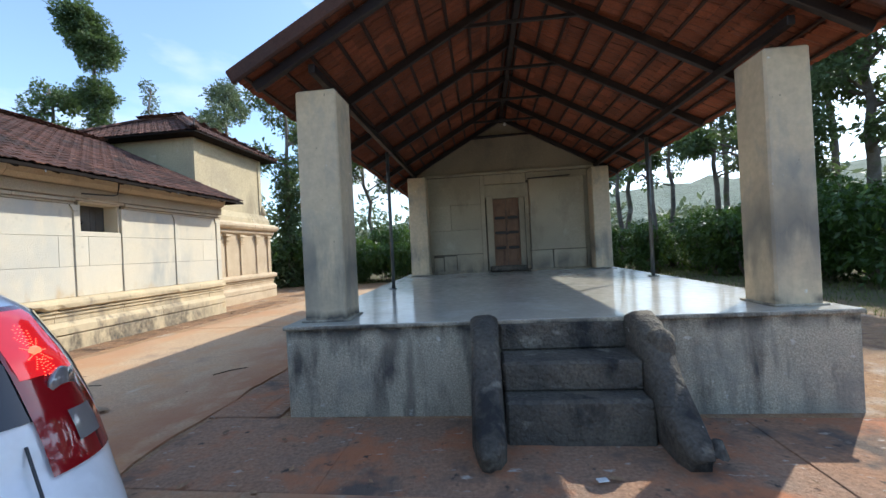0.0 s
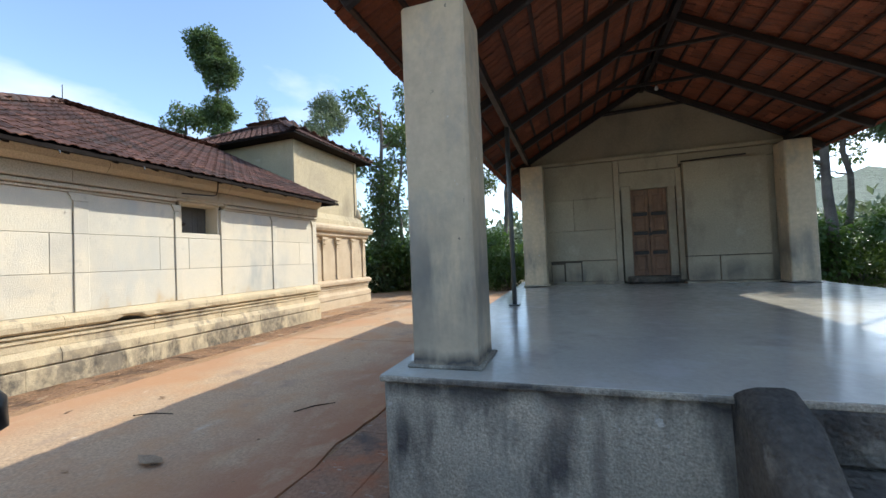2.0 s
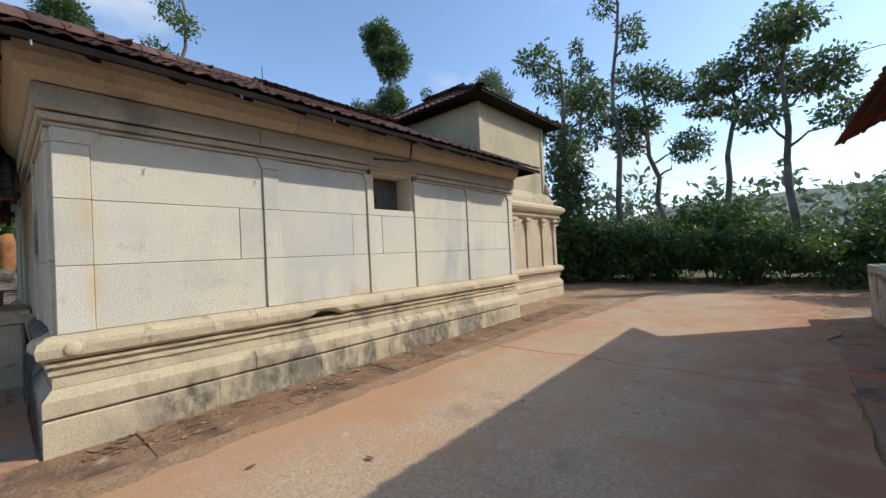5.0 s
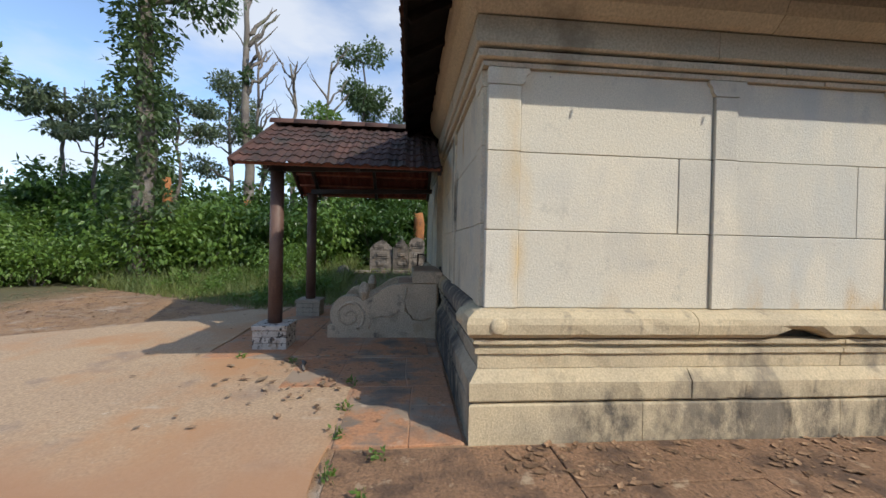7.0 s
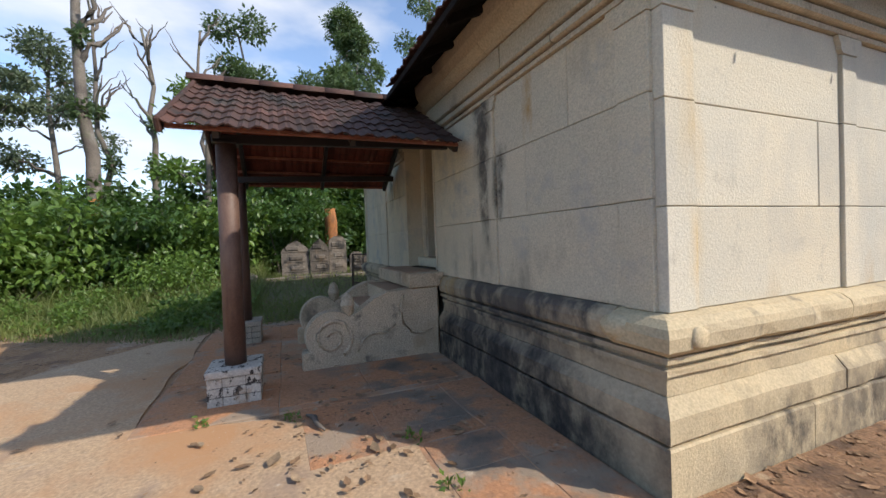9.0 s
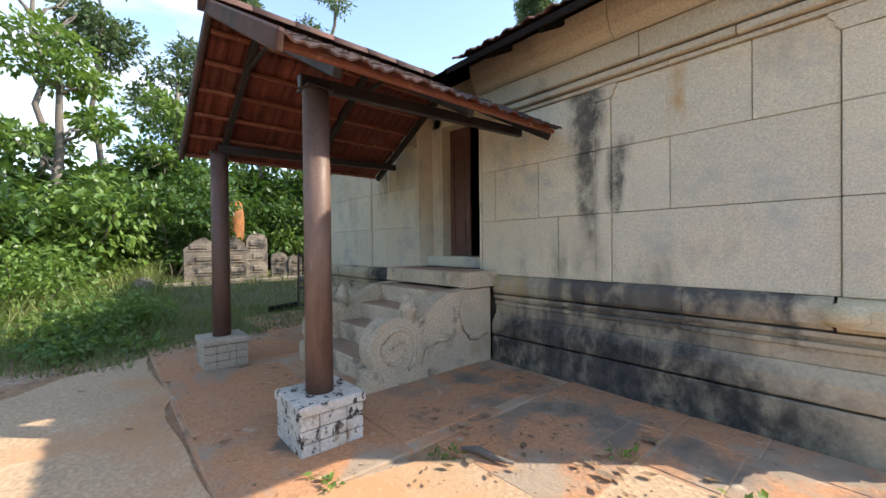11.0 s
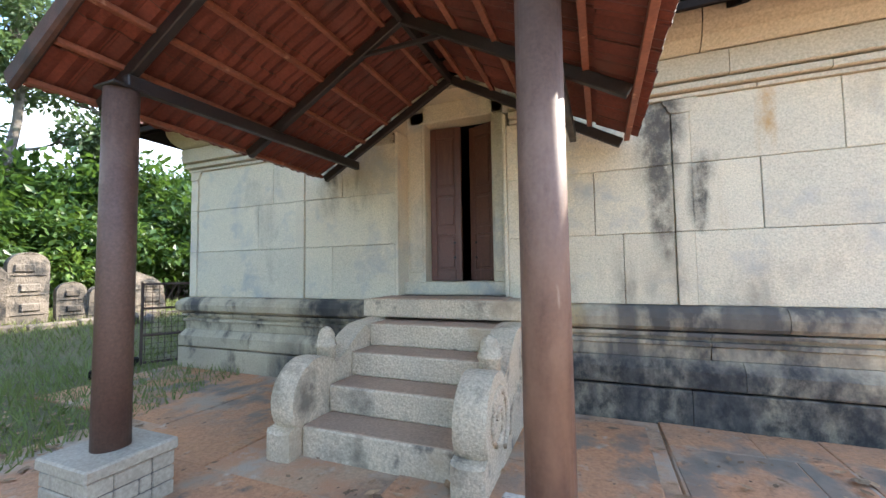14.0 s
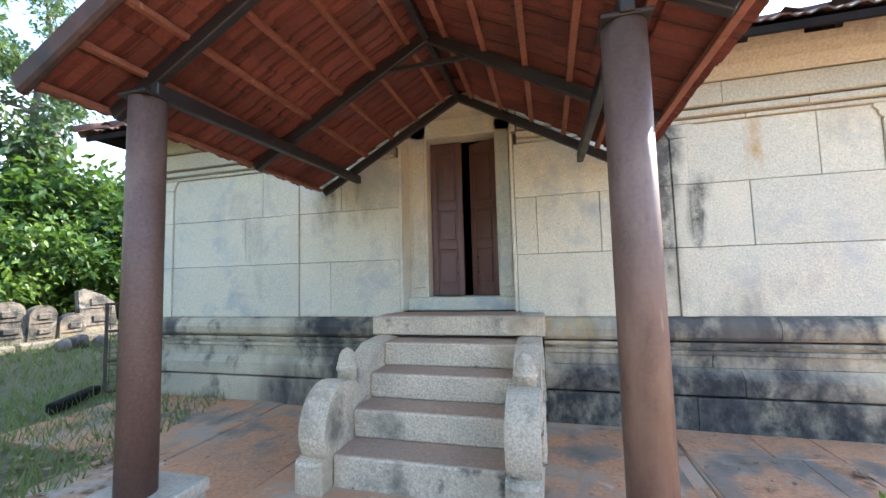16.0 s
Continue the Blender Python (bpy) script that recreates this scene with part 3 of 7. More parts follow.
# ---- ground, road, paving ----
def ground_height(x, y):
    d = math.hypot(x + 5, y - 5)
    far = max(0.0, d - 22)
    z = 0.03 * noise.noise((x * 0.35, y * 0.35, 0)) * min(1, max(0, d - 8) / 10)
    z += 0.035 * far * min(1.0, far / 25) if d < 90 else 0.035 * 68
    bank = min(1.0, max(0.0, (-18.4 - x) / 2.0)) * min(1.0, max(0.0, (y + 0.8) / 1.6))
    return z - 0.012 + 0.46 * bank * bank * (3 - 2 * bank)


def ground_material():
    m = bpy.data.materials.new("red_earth_and_grass")
    m.use_nodes = True
    nt = m.node_tree
    b = nt.nodes["Principled BSDF"]
    p = position(nt)
    sep = node(nt, "ShaderNodeSeparateXYZ", Vector=p)
    soil = mixed(nt, ramp(nt, noise_of(nt, p, 0.7), 0.35, 0.65), (0.41, 0.235, 0.115), (0.35, 0.225, 0.125))
    soil = mixed(nt, ramp(nt, noise_of(nt, p, 9.0), 0.5, 0.75), soil, (0.29, 0.165, 0.095))
    soil = mixed(nt, ramp(nt, noise_of(nt, p, 1.4, 7.0, 0.65), 0.54, 0.66), soil, (0.46, 0.36, 0.265))
    soil = mixed(nt, ramp(nt, noise_of(nt, p, 34.0, 6.0, 0.75), 0.54, 0.66), soil, (0.17, 0.10, 0.055))
    soil = mixed(nt, ramp(nt, noise_of(nt, p, 15.0, 6.0, 0.75), 0.58, 0.66), soil, (0.52, 0.38, 0.24))
    soil = mixed(nt, ramp(nt, noise_of(nt, p, 1.9, 7.0, 0.65), 0.54, 0.64), soil, (0.23, 0.14, 0.085))
    turf = mixed(nt, ramp(nt, noise_of(nt, p, 2.5), 0.35, 0.65), (0.11, 0.125, 0.045), (0.17, 0.145, 0.065))
    turf = mixed(nt, ramp(nt, noise_of(nt, p, 30.0), 0.4, 0.7), turf, (0.12, 0.085, 0.05))
    wob = math2(nt, "MULTIPLY", math2(nt, "SUBTRACT", noise_of(nt, p, 0.8), 0.5), 3.0)
    west = ramp(nt, math2(nt, "ADD", sep.outputs["X"], math2(nt, "ADD", wob, math2(nt, "MULTIPLY", math2(nt, "MINIMUM", sep.outputs["Y"], 2.0), -0.55))), -15.4, -14.0, 1.0, 0.0)
    south = ramp(nt, math2(nt, "ADD", sep.outputs["Y"], wob), -6.5, -5.0, 1.0, 0.0)
    north = ramp(nt, math2(nt, "ADD", sep.outputs["Y"], wob), 22.0, 23.0)
    east = ramp(nt, math2(nt, "ADD", sep.outputs["X"], wob), 6.8, 7.8)
    grass = math2(nt, "MAXIMUM", math2(nt, "MAXIMUM", west, south), math2(nt, "MAXIMUM", north, east))
    nt.links.new(mixed(nt, grass, soil, turf), b.inputs["Base Color"])
    b.inputs["Roughness"].default_value = 0.95
    nt.links.new(node(nt, "ShaderNodeBump", Strength=0.9, Distance=0.03, Height=noise_of(nt, p, 22.0, 8.0, 0.7)).outputs["Normal"], b.inputs["Normal"])
    return m


def build_ground():
    axis = sorted({*np.arange(-36, 26.1, 1.0).tolist(), -2500, -900, -400, -200, -120, -85, -65, -50, -42, 32, 40, 50, 65, 85, 120, 200, 400, 900, 2500})
    verts = [(x, y + 5, ground_height(x, y + 5)) for y in axis for x in axis]
    n = len(axis)
    faces = [(j * n + i, j * n + i + 1, (j + 1) * n + i + 1, (j + 1) * n + i) for j in range(n - 1) for i in range(n - 1)]
    tagged(part("ground", (verts, faces), ground_material(), smooth=True), "red earth yard with grass and leaf litter at its edges", "ground", kind="structure")


build_ground()


def worn_slab(corners, top, wobble=0.16):
    """A thin cast slab with a ragged, dust-covered outline."""
    out = []
    for i, (ax, ay) in enumerate(corners):
        bx, by = corners[(i + 1) % len(corners)]
        n = max(1, int(math.hypot(bx - ax, by - ay) / 0.22))
        for k in range(n):
            x, y = ax + (bx - ax) * k / n, ay + (by - ay) * k / n
            out.append((x + wobble * noise.noise((x * 1.3, y * 1.3, 3.0)) + wobble * 0.4 * noise.noise((x * 5, y * 5, 9.0)), y + wobble * noise.noise((x * 1.3, y * 1.3, 8.0))))
    n = len(out)
    verts = [(x, y, top) for x, y in out] + [(x, y, top - 0.06) for x, y in out]
    return verts, [tuple(range(n))] + [((i + 1) % n, i, n + i, n + (i + 1) % n) for i in range(n)]


road = tagged(part("road", joined(worn_slab([(-7.25, 1.6), (-3.15, 1.6), (-3.15, 8.59), (-7.2, 8.59)], 0.006), worn_slab([(-7.2, 8.61), (-3.1, 8.61), (-3.0, 17.0), (-6.6, 17.0)], 0.007),
                                  worn_slab([(-7.3, -9.0), (-3.0, -9.0), (-3.15, 1.58), (-7.3, 1.58)], 0.005),
                                  worn_slab([(-7.32, -8.0), (-7.32, 2.42), (-9.55, 2.40), (-10.45, 1.45), (-10.62, 0.33), (-14.5, 0.33), (-14.2, -0.4), (-12.8, -1.6), (-10.5, -4.5)], 0.006)), ROAD),
              "dusty pale concrete drive stained by red soil", "road", kind="structure")

# ---- temple: planes of its outer walls ----
EX, SY, NY, WX = -8.40, 3.52, 11.25, -16.60
DOOR_X0, DOOR_X1 = -12.89, -12.08


def east_put(s, o, z):
    return (EX + o, s, z)


def south_put(s, o, z):
    return (s, SY - o, z)


def west_put(s, o, z):
    return (WX - o, s, z)


C_BASE = [(-0.28, -0.1), (0.10, -0.1), (0.10, 0.280), (0.09, 0.292), (-0.28, 0.292)]
C_STEP = [(-0.28, 0.312), (0.092, 0.312), (0.10, 0.325), (0.10, 0.455), (0.035, 0.545), (-0.28, 0.545)]
C_NECK = [(-0.28, 0.549), (0.03, 0.549), (0.03, 0.655), (0.055, 0.665), (0.055, 0.70), (0.02, 0.705), (0.02, 0.735), (0.07, 0.742), (0.07, 0.775), (-0.28, 0.775)]
C_LEDGE = [(-0.28, 0.792), (0.085, 0.792), (0.125, 0.825), (0.135, 0.90), (0.12, 0.945), (0.07, 0.985), (0.006, 1.005), (-0.28, 1.005)]
C_BAND1 = [(-0.28, 2.85), (0.03, 2.85), (0.034, 2.882), (-0.28, 2.882)]
C_BAND2 = [(-0.28, 2.898), (0.058, 2.898), (0.075, 2.906), (0.075, 2.955), (0.06, 2.964), (-0.28, 2.964)]
C_FRIEZE = [(-0.28, 2.982), (0.085, 2.982), (0.10, 2.992), (0.10, 3.186), (-0.28, 3.186)]
C_EAVE = [(-0.28, 3.202), (0.10, 3.202), (0.14, 3.222), (0.205, 3.29), (0.245, 3.38), (0.26, 3.50), (-0.28, 3.50)]


def solid_wall(name, geo, label, material=JOINT):
    return tagged(part(name, geo, material), label, "wall", kind="structure")


# stone core, 5 cm behind the dressed faces; the window and the door go through it
wall_east = solid_wall("wall_east", joined(block(EX - 0.55, EX - 0.05, SY + 0.05, 7.10, 0, 3.5, 0.01), block(EX - 0.55, EX - 0.05, 8.0, NY - 0.05, 0, 3.5, 0.01),
                                           block(EX - 0.55, EX - 0.05, 7.102, 7.998, 0, 2.31, 0.01), block(EX - 0.55, EX - 0.05, 7.102, 7.998, 2.93, 3.5, 0.01)),
                       "sunlit wall of large pale dressed stones on a moulded base")
wall_south = solid_wall("wall_south", joined(block(WX + 0.05, -13.16, SY + 0.05, SY + 0.55, 0, 3.5, 0.01), block(-11.84, EX - 0.56, SY + 0.05, SY + 0.55, 0, 3.5, 0.01),
                                             block(-13.158, -11.842, SY + 0.05, SY + 0.55, 0, 1.04, 0.01), block(-13.158, -11.842, SY + 0.05, SY + 0.55, 3.36, 3.5, 0.01)),
                        "shaded temple front of large dressed stones with a doorway")
wall_west = solid_wall("wall_west", block(WX + 0.05, WX + 0.55, SY + 0.56, NY - 0.05, 0, 3.5, 0.01), "temple side wall of dressed stone")
wall_north = solid_wall("wall_north", block(WX + 0.56, EX - 0.56, NY - 0.55, NY - 0.05, 0, 3.5, 0.01), "temple rear wall of dressed stone")
tagged(part("floor", block(WX + 0.5, EX - 0.5, SY + 0.5, NY - 0.5, 0.95, 1.08, 0.01), DARK_INSIDE), "stone floor inside the temple, near black for the unlit room", "floor", kind="structure")
tagged(part("ceiling", block(WX + 0.5, EX - 0.5, SY + 0.5, NY - 0.5, 3.30, 3.46, 0.01), DARK_INSIDE), "stone ceiling inside the temple, near black for the unlit room", "ceiling", kind="structure")

# ---- tower behind the hall ----
TX, TY0, TY1, TWX = -9.75, 12.0, 15.75, -15.15
wall_tower = solid_wall("wall_tower", block(TWX, TX, TY0, TY1, 3.0, 5.75, 0.03), "square upper tower of yellowed stained plaster", TOWER_PLASTER)
wall_shrine = solid_wall("wall_shrine", block(-15.45, -9.42, NY + 0.02, 15.80, 0, 3.0, 0.02), "lower shrine wall of carved cream stone", TOWER_STONE)

# ---- pavilion: its own frame, a little turned ----
PM = pose(-2.26, 3.79, 0, 0, 0, 0.8)
PW, PV, PZ0, PZ1 = 5.17, 6.36, 0.885, 0.955


def pav_floor_z(v):
    return PZ0 + (PZ1 - PZ0) * v / PV


def pav_plinth():
    g = block(0, PW, 0, 10.2, -0.15, 0.87, 0.012)
    verts = [(x + (0.03 if x < 1 else -0.03) * max(0, z) * -0.6, y - 0.02 * (1 - max(0, z)), z) for x, y, z in g[0]]
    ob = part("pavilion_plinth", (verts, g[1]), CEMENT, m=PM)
    tagged(ob, "grey roughcast cement plinth of the open pavilion", "plinth", kind="structure")
    v = [(-0.02, -0.03, PZ0), (PW + 0.02, -0.03, PZ0), (PW + 0.02, 10.2, PZ1 + 0.02), (-0.02, 10.2, PZ1 + 0.02)]
    low = [(x, y, 0.845 if y < 1 else 0.86) for x, y, z in v]
    f = [(0, 1, 2, 3), (7, 6, 5, 4), (0, 4, 5, 1), (1, 5, 6, 2), (2, 6, 7, 3), (3, 7, 4, 0)]
    ob = part("pavilion_floor", (v + low, f), POLISHED, m=PM)
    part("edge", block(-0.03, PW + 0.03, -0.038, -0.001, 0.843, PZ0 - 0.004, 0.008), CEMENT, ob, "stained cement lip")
    tagged(ob, "polished grey cement floor with mirror-like sheen", "floor", kind="structure")


pav_plinth()
PAV_Y = 6.36
pav_wall = solid_wall("wall_pavilion", joined(block(0.45, 2.02, PAV_Y + 0.05, PAV_Y + 0.5, 0.86, 3.5, 0.01), block(3.10, 4.82, PAV_Y + 0.05, PAV_Y + 0.5, 0.86, 3.5, 0.01),
                                              block(2.022, 3.098, PAV_Y + 0.05, PAV_Y + 0.5, 2.98, 3.5, 0.01), block(2.022, 3.098, PAV_Y + 0.35, PAV_Y + 0.5, 0.86, 2.978, 0.01), block(0.45, 0.9, PAV_Y + 0.51, 10.0, 0.86, 3.5, 0.01),
                                              block(4.37, 4.82, PAV_Y + 0.51, 10.0, 0.86, 3.5, 0.01), block(0.91, 4.36, 9.6, 10.0, 0.86, 3.5, 0.01)),
                      "grey stone shrine wall closing the back of the pavilion", JOINT)
pav_wall.matrix_basis = PM
gable = [(0.25, PAV_Y + 0.06, 3.5), (4.92, PAV_Y + 0.06, 3.5), (PW / 2, PAV_Y + 0.06, 4.84), (0.25, PAV_Y + 0.3, 3.5), (4.92, PAV_Y + 0.3, 3.5), (PW / 2, PAV_Y + 0.3, 4.84)]
tagged(part("wall_gable", (gable, [(0, 1, 2), (5, 4, 3), (0, 3, 4, 1), (1, 4, 5, 2), (2, 5, 3, 0)]), GABLE_PLASTER, m=PM),
       "grey plastered gable above the pavilion's stone wall", "wall", kind="structure")

# ---- pavilion: pillars, posts, roof, door, steps ----
def pillar(u, v, w, d, z0, z1, label):
    t = thing("pillar", PM @ pose(u, v, z0), label, "pillar", "pavilion pillars")
    g = block(-w / 2, w / 2, -d / 2, d / 2, 0, z1 - z0, 0.018)
    verts = [(x * (1 + 0.05 * max(0, 0.25 - z)), y * (1 + 0.05 * max(0, 0.25 - z)), z) for x, y, z in g[0]]
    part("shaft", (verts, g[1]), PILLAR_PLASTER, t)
    part("footing", joined(block(-w / 2 - 0.035, w / 2 + 0.035, -d / 2 - 0.03, d / 2 + 0.03, 0, 0.022, 0.008)), CEMENT, t, "rough cement footing")


pillar(0.335, 0.385, 0.43, 0.44, PZ0, 3.28, "square cream plastered pillar with a grey damp stain")
pillar(4.845, 0.41, 0.40, 0.44, PZ0, 3.28, "square cream plastered pillar at the sunny side")
pillar(0.41, 6.13, 0.45, 0.40, pav_floor_z(6.1), 3.40, "square plastered pillar beside the shrine wall")
pillar(4.84, 6.13, 0.40, 0.40, pav_floor_z(6.1), 3.38, "square plastered pillar beside the shrine wall")
for u, v in ((0.36, 3.15), (4.93, 3.5)):
    t = thing("steel_post", PM @ pose(u, v, pav_floor_z(v)), "thin grey steel prop standing on the polished floor", "post", "steel props")
    part("tube", tube([(0, 0, 0), (0, 0, 3.36 - pav_floor_z(v))], [0.032, 0.032], 12), GREY_STEEL, t, smooth=True)
    part("foot", block(-0.07, 0.07, -0.07, 0.07, 0, 0.012, 0.003), GREY_STEEL, t)

P_RIDGE_U, P_EAVE_Z, P_PITCH = PW / 2, 3.275, math.atan(0.555)
P_V0, P_V1, P_EAVE_U = -0.23, 10.4, -0.32


def pav_roof_z(u):
    return P_EAVE_Z + (min(u, PW - u) - P_EAVE_U) * math.tan(P_PITCH)


def build_pavilion_roof():
    roof = thing("pavilion_roof", PM, "open gable roof of red clay tiles on dark steel rafters", "roof")
    rows = 12
    step = ((P_RIDGE_U - P_EAVE_U) / math.cos(P_PITCH) - TL) / (rows - 1)
    cols = int((P_V1 - P_V0) / TW)
    west = tile_places((P_EAVE_U, P_V1, P_EAVE_Z), (0, -1, 0), (math.cos(P_PITCH), 0, math.sin(P_PITCH)), cols, rows, step=step)
    east = tile_places((PW - P_EAVE_U, P_V0, P_EAVE_Z), (0, 1, 0), (-math.cos(P_PITCH), 0, math.sin(P_PITCH)), cols, rows, step=step)
    lay_tiles(roof, west, lambda r, c, p: p.y < 4.3, TILE_ORANGE, TILE_ORANGE_JOINED, upper=TILE_TOP)
    lay_tiles(roof, east, lambda r, c, p: p.y < 1.0, TILE_ORANGE, TILE_ORANGE_JOINED, upper=TILE_TOP)
    ridge_z = pav_roof_z(P_RIDGE_U)
    lay_caps(roof, (P_RIDGE_U, P_V0 - 0.05, ridge_z + 0.06), (P_RIDGE_U, P_V1, ridge_z + 0.06), TILE_TOP)
    for v in (-0.02, 1.27, 2.56, 3.85, 5.1, 6.28):
        for s in (1, -1):
            def at(u, drop):
                return (u if s > 0 else PW - u, v, pav_roof_z(u) - drop)
            part("rafter", bar(at(P_EAVE_U + 0.12, 0.075), at(P_RIDGE_U - 0.02, 0.075), 0.06, 0.10), DARK_STEEL, roof)
        part("collar_tie", bar((P_RIDGE_U - 0.75, v, ridge_z - 0.50), (P_RIDGE_U + 0.75, v, ridge_z - 0.50), 0.035, 0.05), DARK_STEEL, roof)
    part("ridge_beam", bar((P_RIDGE_U, P_V0 + 0.1, ridge_z - 0.09), (P_RIDGE_U, P_V1 - 0.2, ridge_z - 0.09), 0.08, 0.12), DARK_STEEL, roof)
    for u in (0.34, PW - 0.34):
        part("wall_plate", bar((u, 0.1, pav_roof_z(0.34) - 0.17), (u, 6.3, pav_roof_z(0.34) - 0.17), 0.07, 0.09), DARK_STEEL, roof)
    for s in (1, -1):
        n = 11
        for i in range(n):
            u = P_EAVE_U + 0.10 + i * (P_RIDGE_U - P_EAVE_U - 0.2) / (n - 1)
            uu = u if s > 0 else PW - u
            part("batten", bar((uu, P_V0 + 0.06, pav_roof_z(u) - 0.012), (uu, P_V1 - 0.1, pav_roof_z(u) - 0.012), 0.04, 0.028, 0.004), BATTEN_DARK, roof)
    for s in (1, -1):
        a = (P_EAVE_U + 0.0 if s > 0 else PW - P_EAVE_U, P_V0 - 0.01, P_EAVE_Z + 0.005)
        b = (P_RIDGE_U - 0.01 * s, P_V0 - 0.01, ridge_z + 0.01)
        part("verge", bar(a, b, 0.05, 0.15, 0.015), TILE_TOP, roof, "mossy mortared verge of the gable")


build_pavilion_roof()


def pavilion_door():
    d = thing("door_1", PM @ pose(2.615, PAV_Y + 0.10, 1.09), "closed double door of brown wood with iron straps", "door", kind="structure")
    h = 1.72
    for x0 in (-0.325, 0.004):
        w = 0.321
        leafp = part("leaf", block(x0, x0 + w, 0.03, 0.075, 0, h, 0.004), PAV_DOOR_WOOD, d)
        for a, b in ((x0, x0 + 0.06), (x0 + w - 0.06, x0 + w)):
            part("stile", block(a, b, 0.006, 0.03, 0, h, 0.006), PAV_DOOR_WOOD, leafp)
        for z in (0.0, 0.40, 0.79, 1.17, h - 0.11):
            part("rail", block(x0 + 0.061, x0 + w - 0.061, 0.010, 0.03, z, z + 0.11, 0.006), PAV_DOOR_WOOD, leafp)
        for z0, z1 in ((0.13, 0.38), (0.53, 0.77), (0.92, 1.15), (1.30, 1.59)):
            part("panel", block(x0 + 0.085, x0 + w - 0.085, 0.018, 0.03, z0, z1, 0.008), PAV_DOOR_WOOD, leafp)
        for z in (0.42, 0.81, 1.19):
            part("strap", block(x0 + 0.03, x0 + w - 0.03, -0.008, 0.009, z, z + 0.07, 0.006), DARK_STEEL, leafp, "dark iron strap")
    part("hasp", joined(tube([(0.0, -0.02, 0.95), (0.0, -0.02, 0.83)], [0.012, 0.012], 8), block(-0.03, 0.03, -0.03, -0.009, 0.79, 0.85, 0.006)), DARK_STEEL, d, "iron hasp and padlock")
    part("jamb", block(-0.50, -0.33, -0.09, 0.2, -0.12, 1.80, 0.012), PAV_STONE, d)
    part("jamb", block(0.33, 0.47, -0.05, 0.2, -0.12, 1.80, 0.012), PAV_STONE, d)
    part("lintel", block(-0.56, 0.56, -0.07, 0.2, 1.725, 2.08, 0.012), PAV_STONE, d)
    part("threshold", block(-0.46, 0.46, -0.2, 0.2, -0.13, -0.004, 0.02), STEP_BLACK, d, "dark worn threshold stone")
    for x in (-0.29, 0.31):
        part("door_stone", block(x - 0.10, x + 0.10, -0.26, -0.201, -0.13, -0.02, 0.03), STEP_BLACK, d, "dark boss at the foot of the door")


pavilion_door()
part("pipe", tube([(3.16, PAV_Y - 0.13, 3.245), (4.2, PAV_Y - 0.13, 3.27)], [0.013, 0.013], 8), DARK_STEEL, pav_wall, "thin dark pipe along the wall")
part("tie_rod", tube([(PW / 2 - 0.85, PAV_Y - 0.03, 4.36), (PW / 2 + 0.75, PAV_Y - 0.03, 4.40)], [0.02, 0.02], 8), DARK_STEEL, pav_wall)
bulb = thing("hanging_bulb", PM @ pose(2.60, 5.1, 4.29), "small bare white bulb hanging under the ridge", "bulb")
part("glass", tube([(0, 0, -0.03), (0, 0, -0.02), (0, 0, 0.0), (0, 0, 0.03), (0, 0, 0.05)], [0.008, 0.025, 0.032, 0.022, 0.014], 12), WHITE_BITS, bulb, smooth=True)
part("holder", tube([(0, 0, 0.045), (0, 0, 0.09)], [0.017, 0.015], 10), BLACK_PLASTIC, bulb)
part("cord", tube([(0, 0, 0.085), (0, 0, 0.52)], [0.004, 0.004], 6), BLACK_PLASTIC, bulb)


def trunk_balustrade(u0, u1):
    """A heavy rounded stair cheek that rolls over the edge and runs down like a trunk."""
    path = [(0.30, 0.50), (0.20, 0.74), (0.02, 0.85), (-0.18, 0.79), (-0.34, 0.62), (-0.48, 0.42), (-0.66, 0.24), (-0.86, 0.12), (-0.96, 0.05)]
    wide = [0.12, 0.125, 0.125, 0.12, 0.12, 0.125, 0.125, 0.11, 0.07]
    verts, faces, n = [], [], 14
    cx = (u0 + u1) / 2
    for (y, z), w in zip(path, wide):
        for k in range(n):
            t = 2 * math.pi * k / n
            c, s = math.cos(t), math.sin(t)
            px = cx + math.copysign(abs(c) ** 0.6, c) * w
            up = math.copysign(abs(s) ** 0.7, s)
            py = y - (0.10 if up > 0 else 0.0) * up
            pz = z + up * 0.09 if up > 0 else z + up * max(0.05, z + 0.1)
            w2 = 0.028 * noise.noise((px * 5, py * 5, pz * 5))
            verts.append((px + w2, py + w2, max(-0.08, pz + 0.03 * noise.noise((px * 4, py * 4, 9.0)))))
    for i in range(len(path) - 1):
        for k in range(n):
            faces.append((i * n + k, (i + 1) * n + k, (i + 1) * n + (k + 1) % n, i * n + (k + 1) % n))
    faces += [tuple(range(n)), tuple(range(len(path) * n - 1, (len(path) - 1) * n - 1, -1))]
    return verts, faces


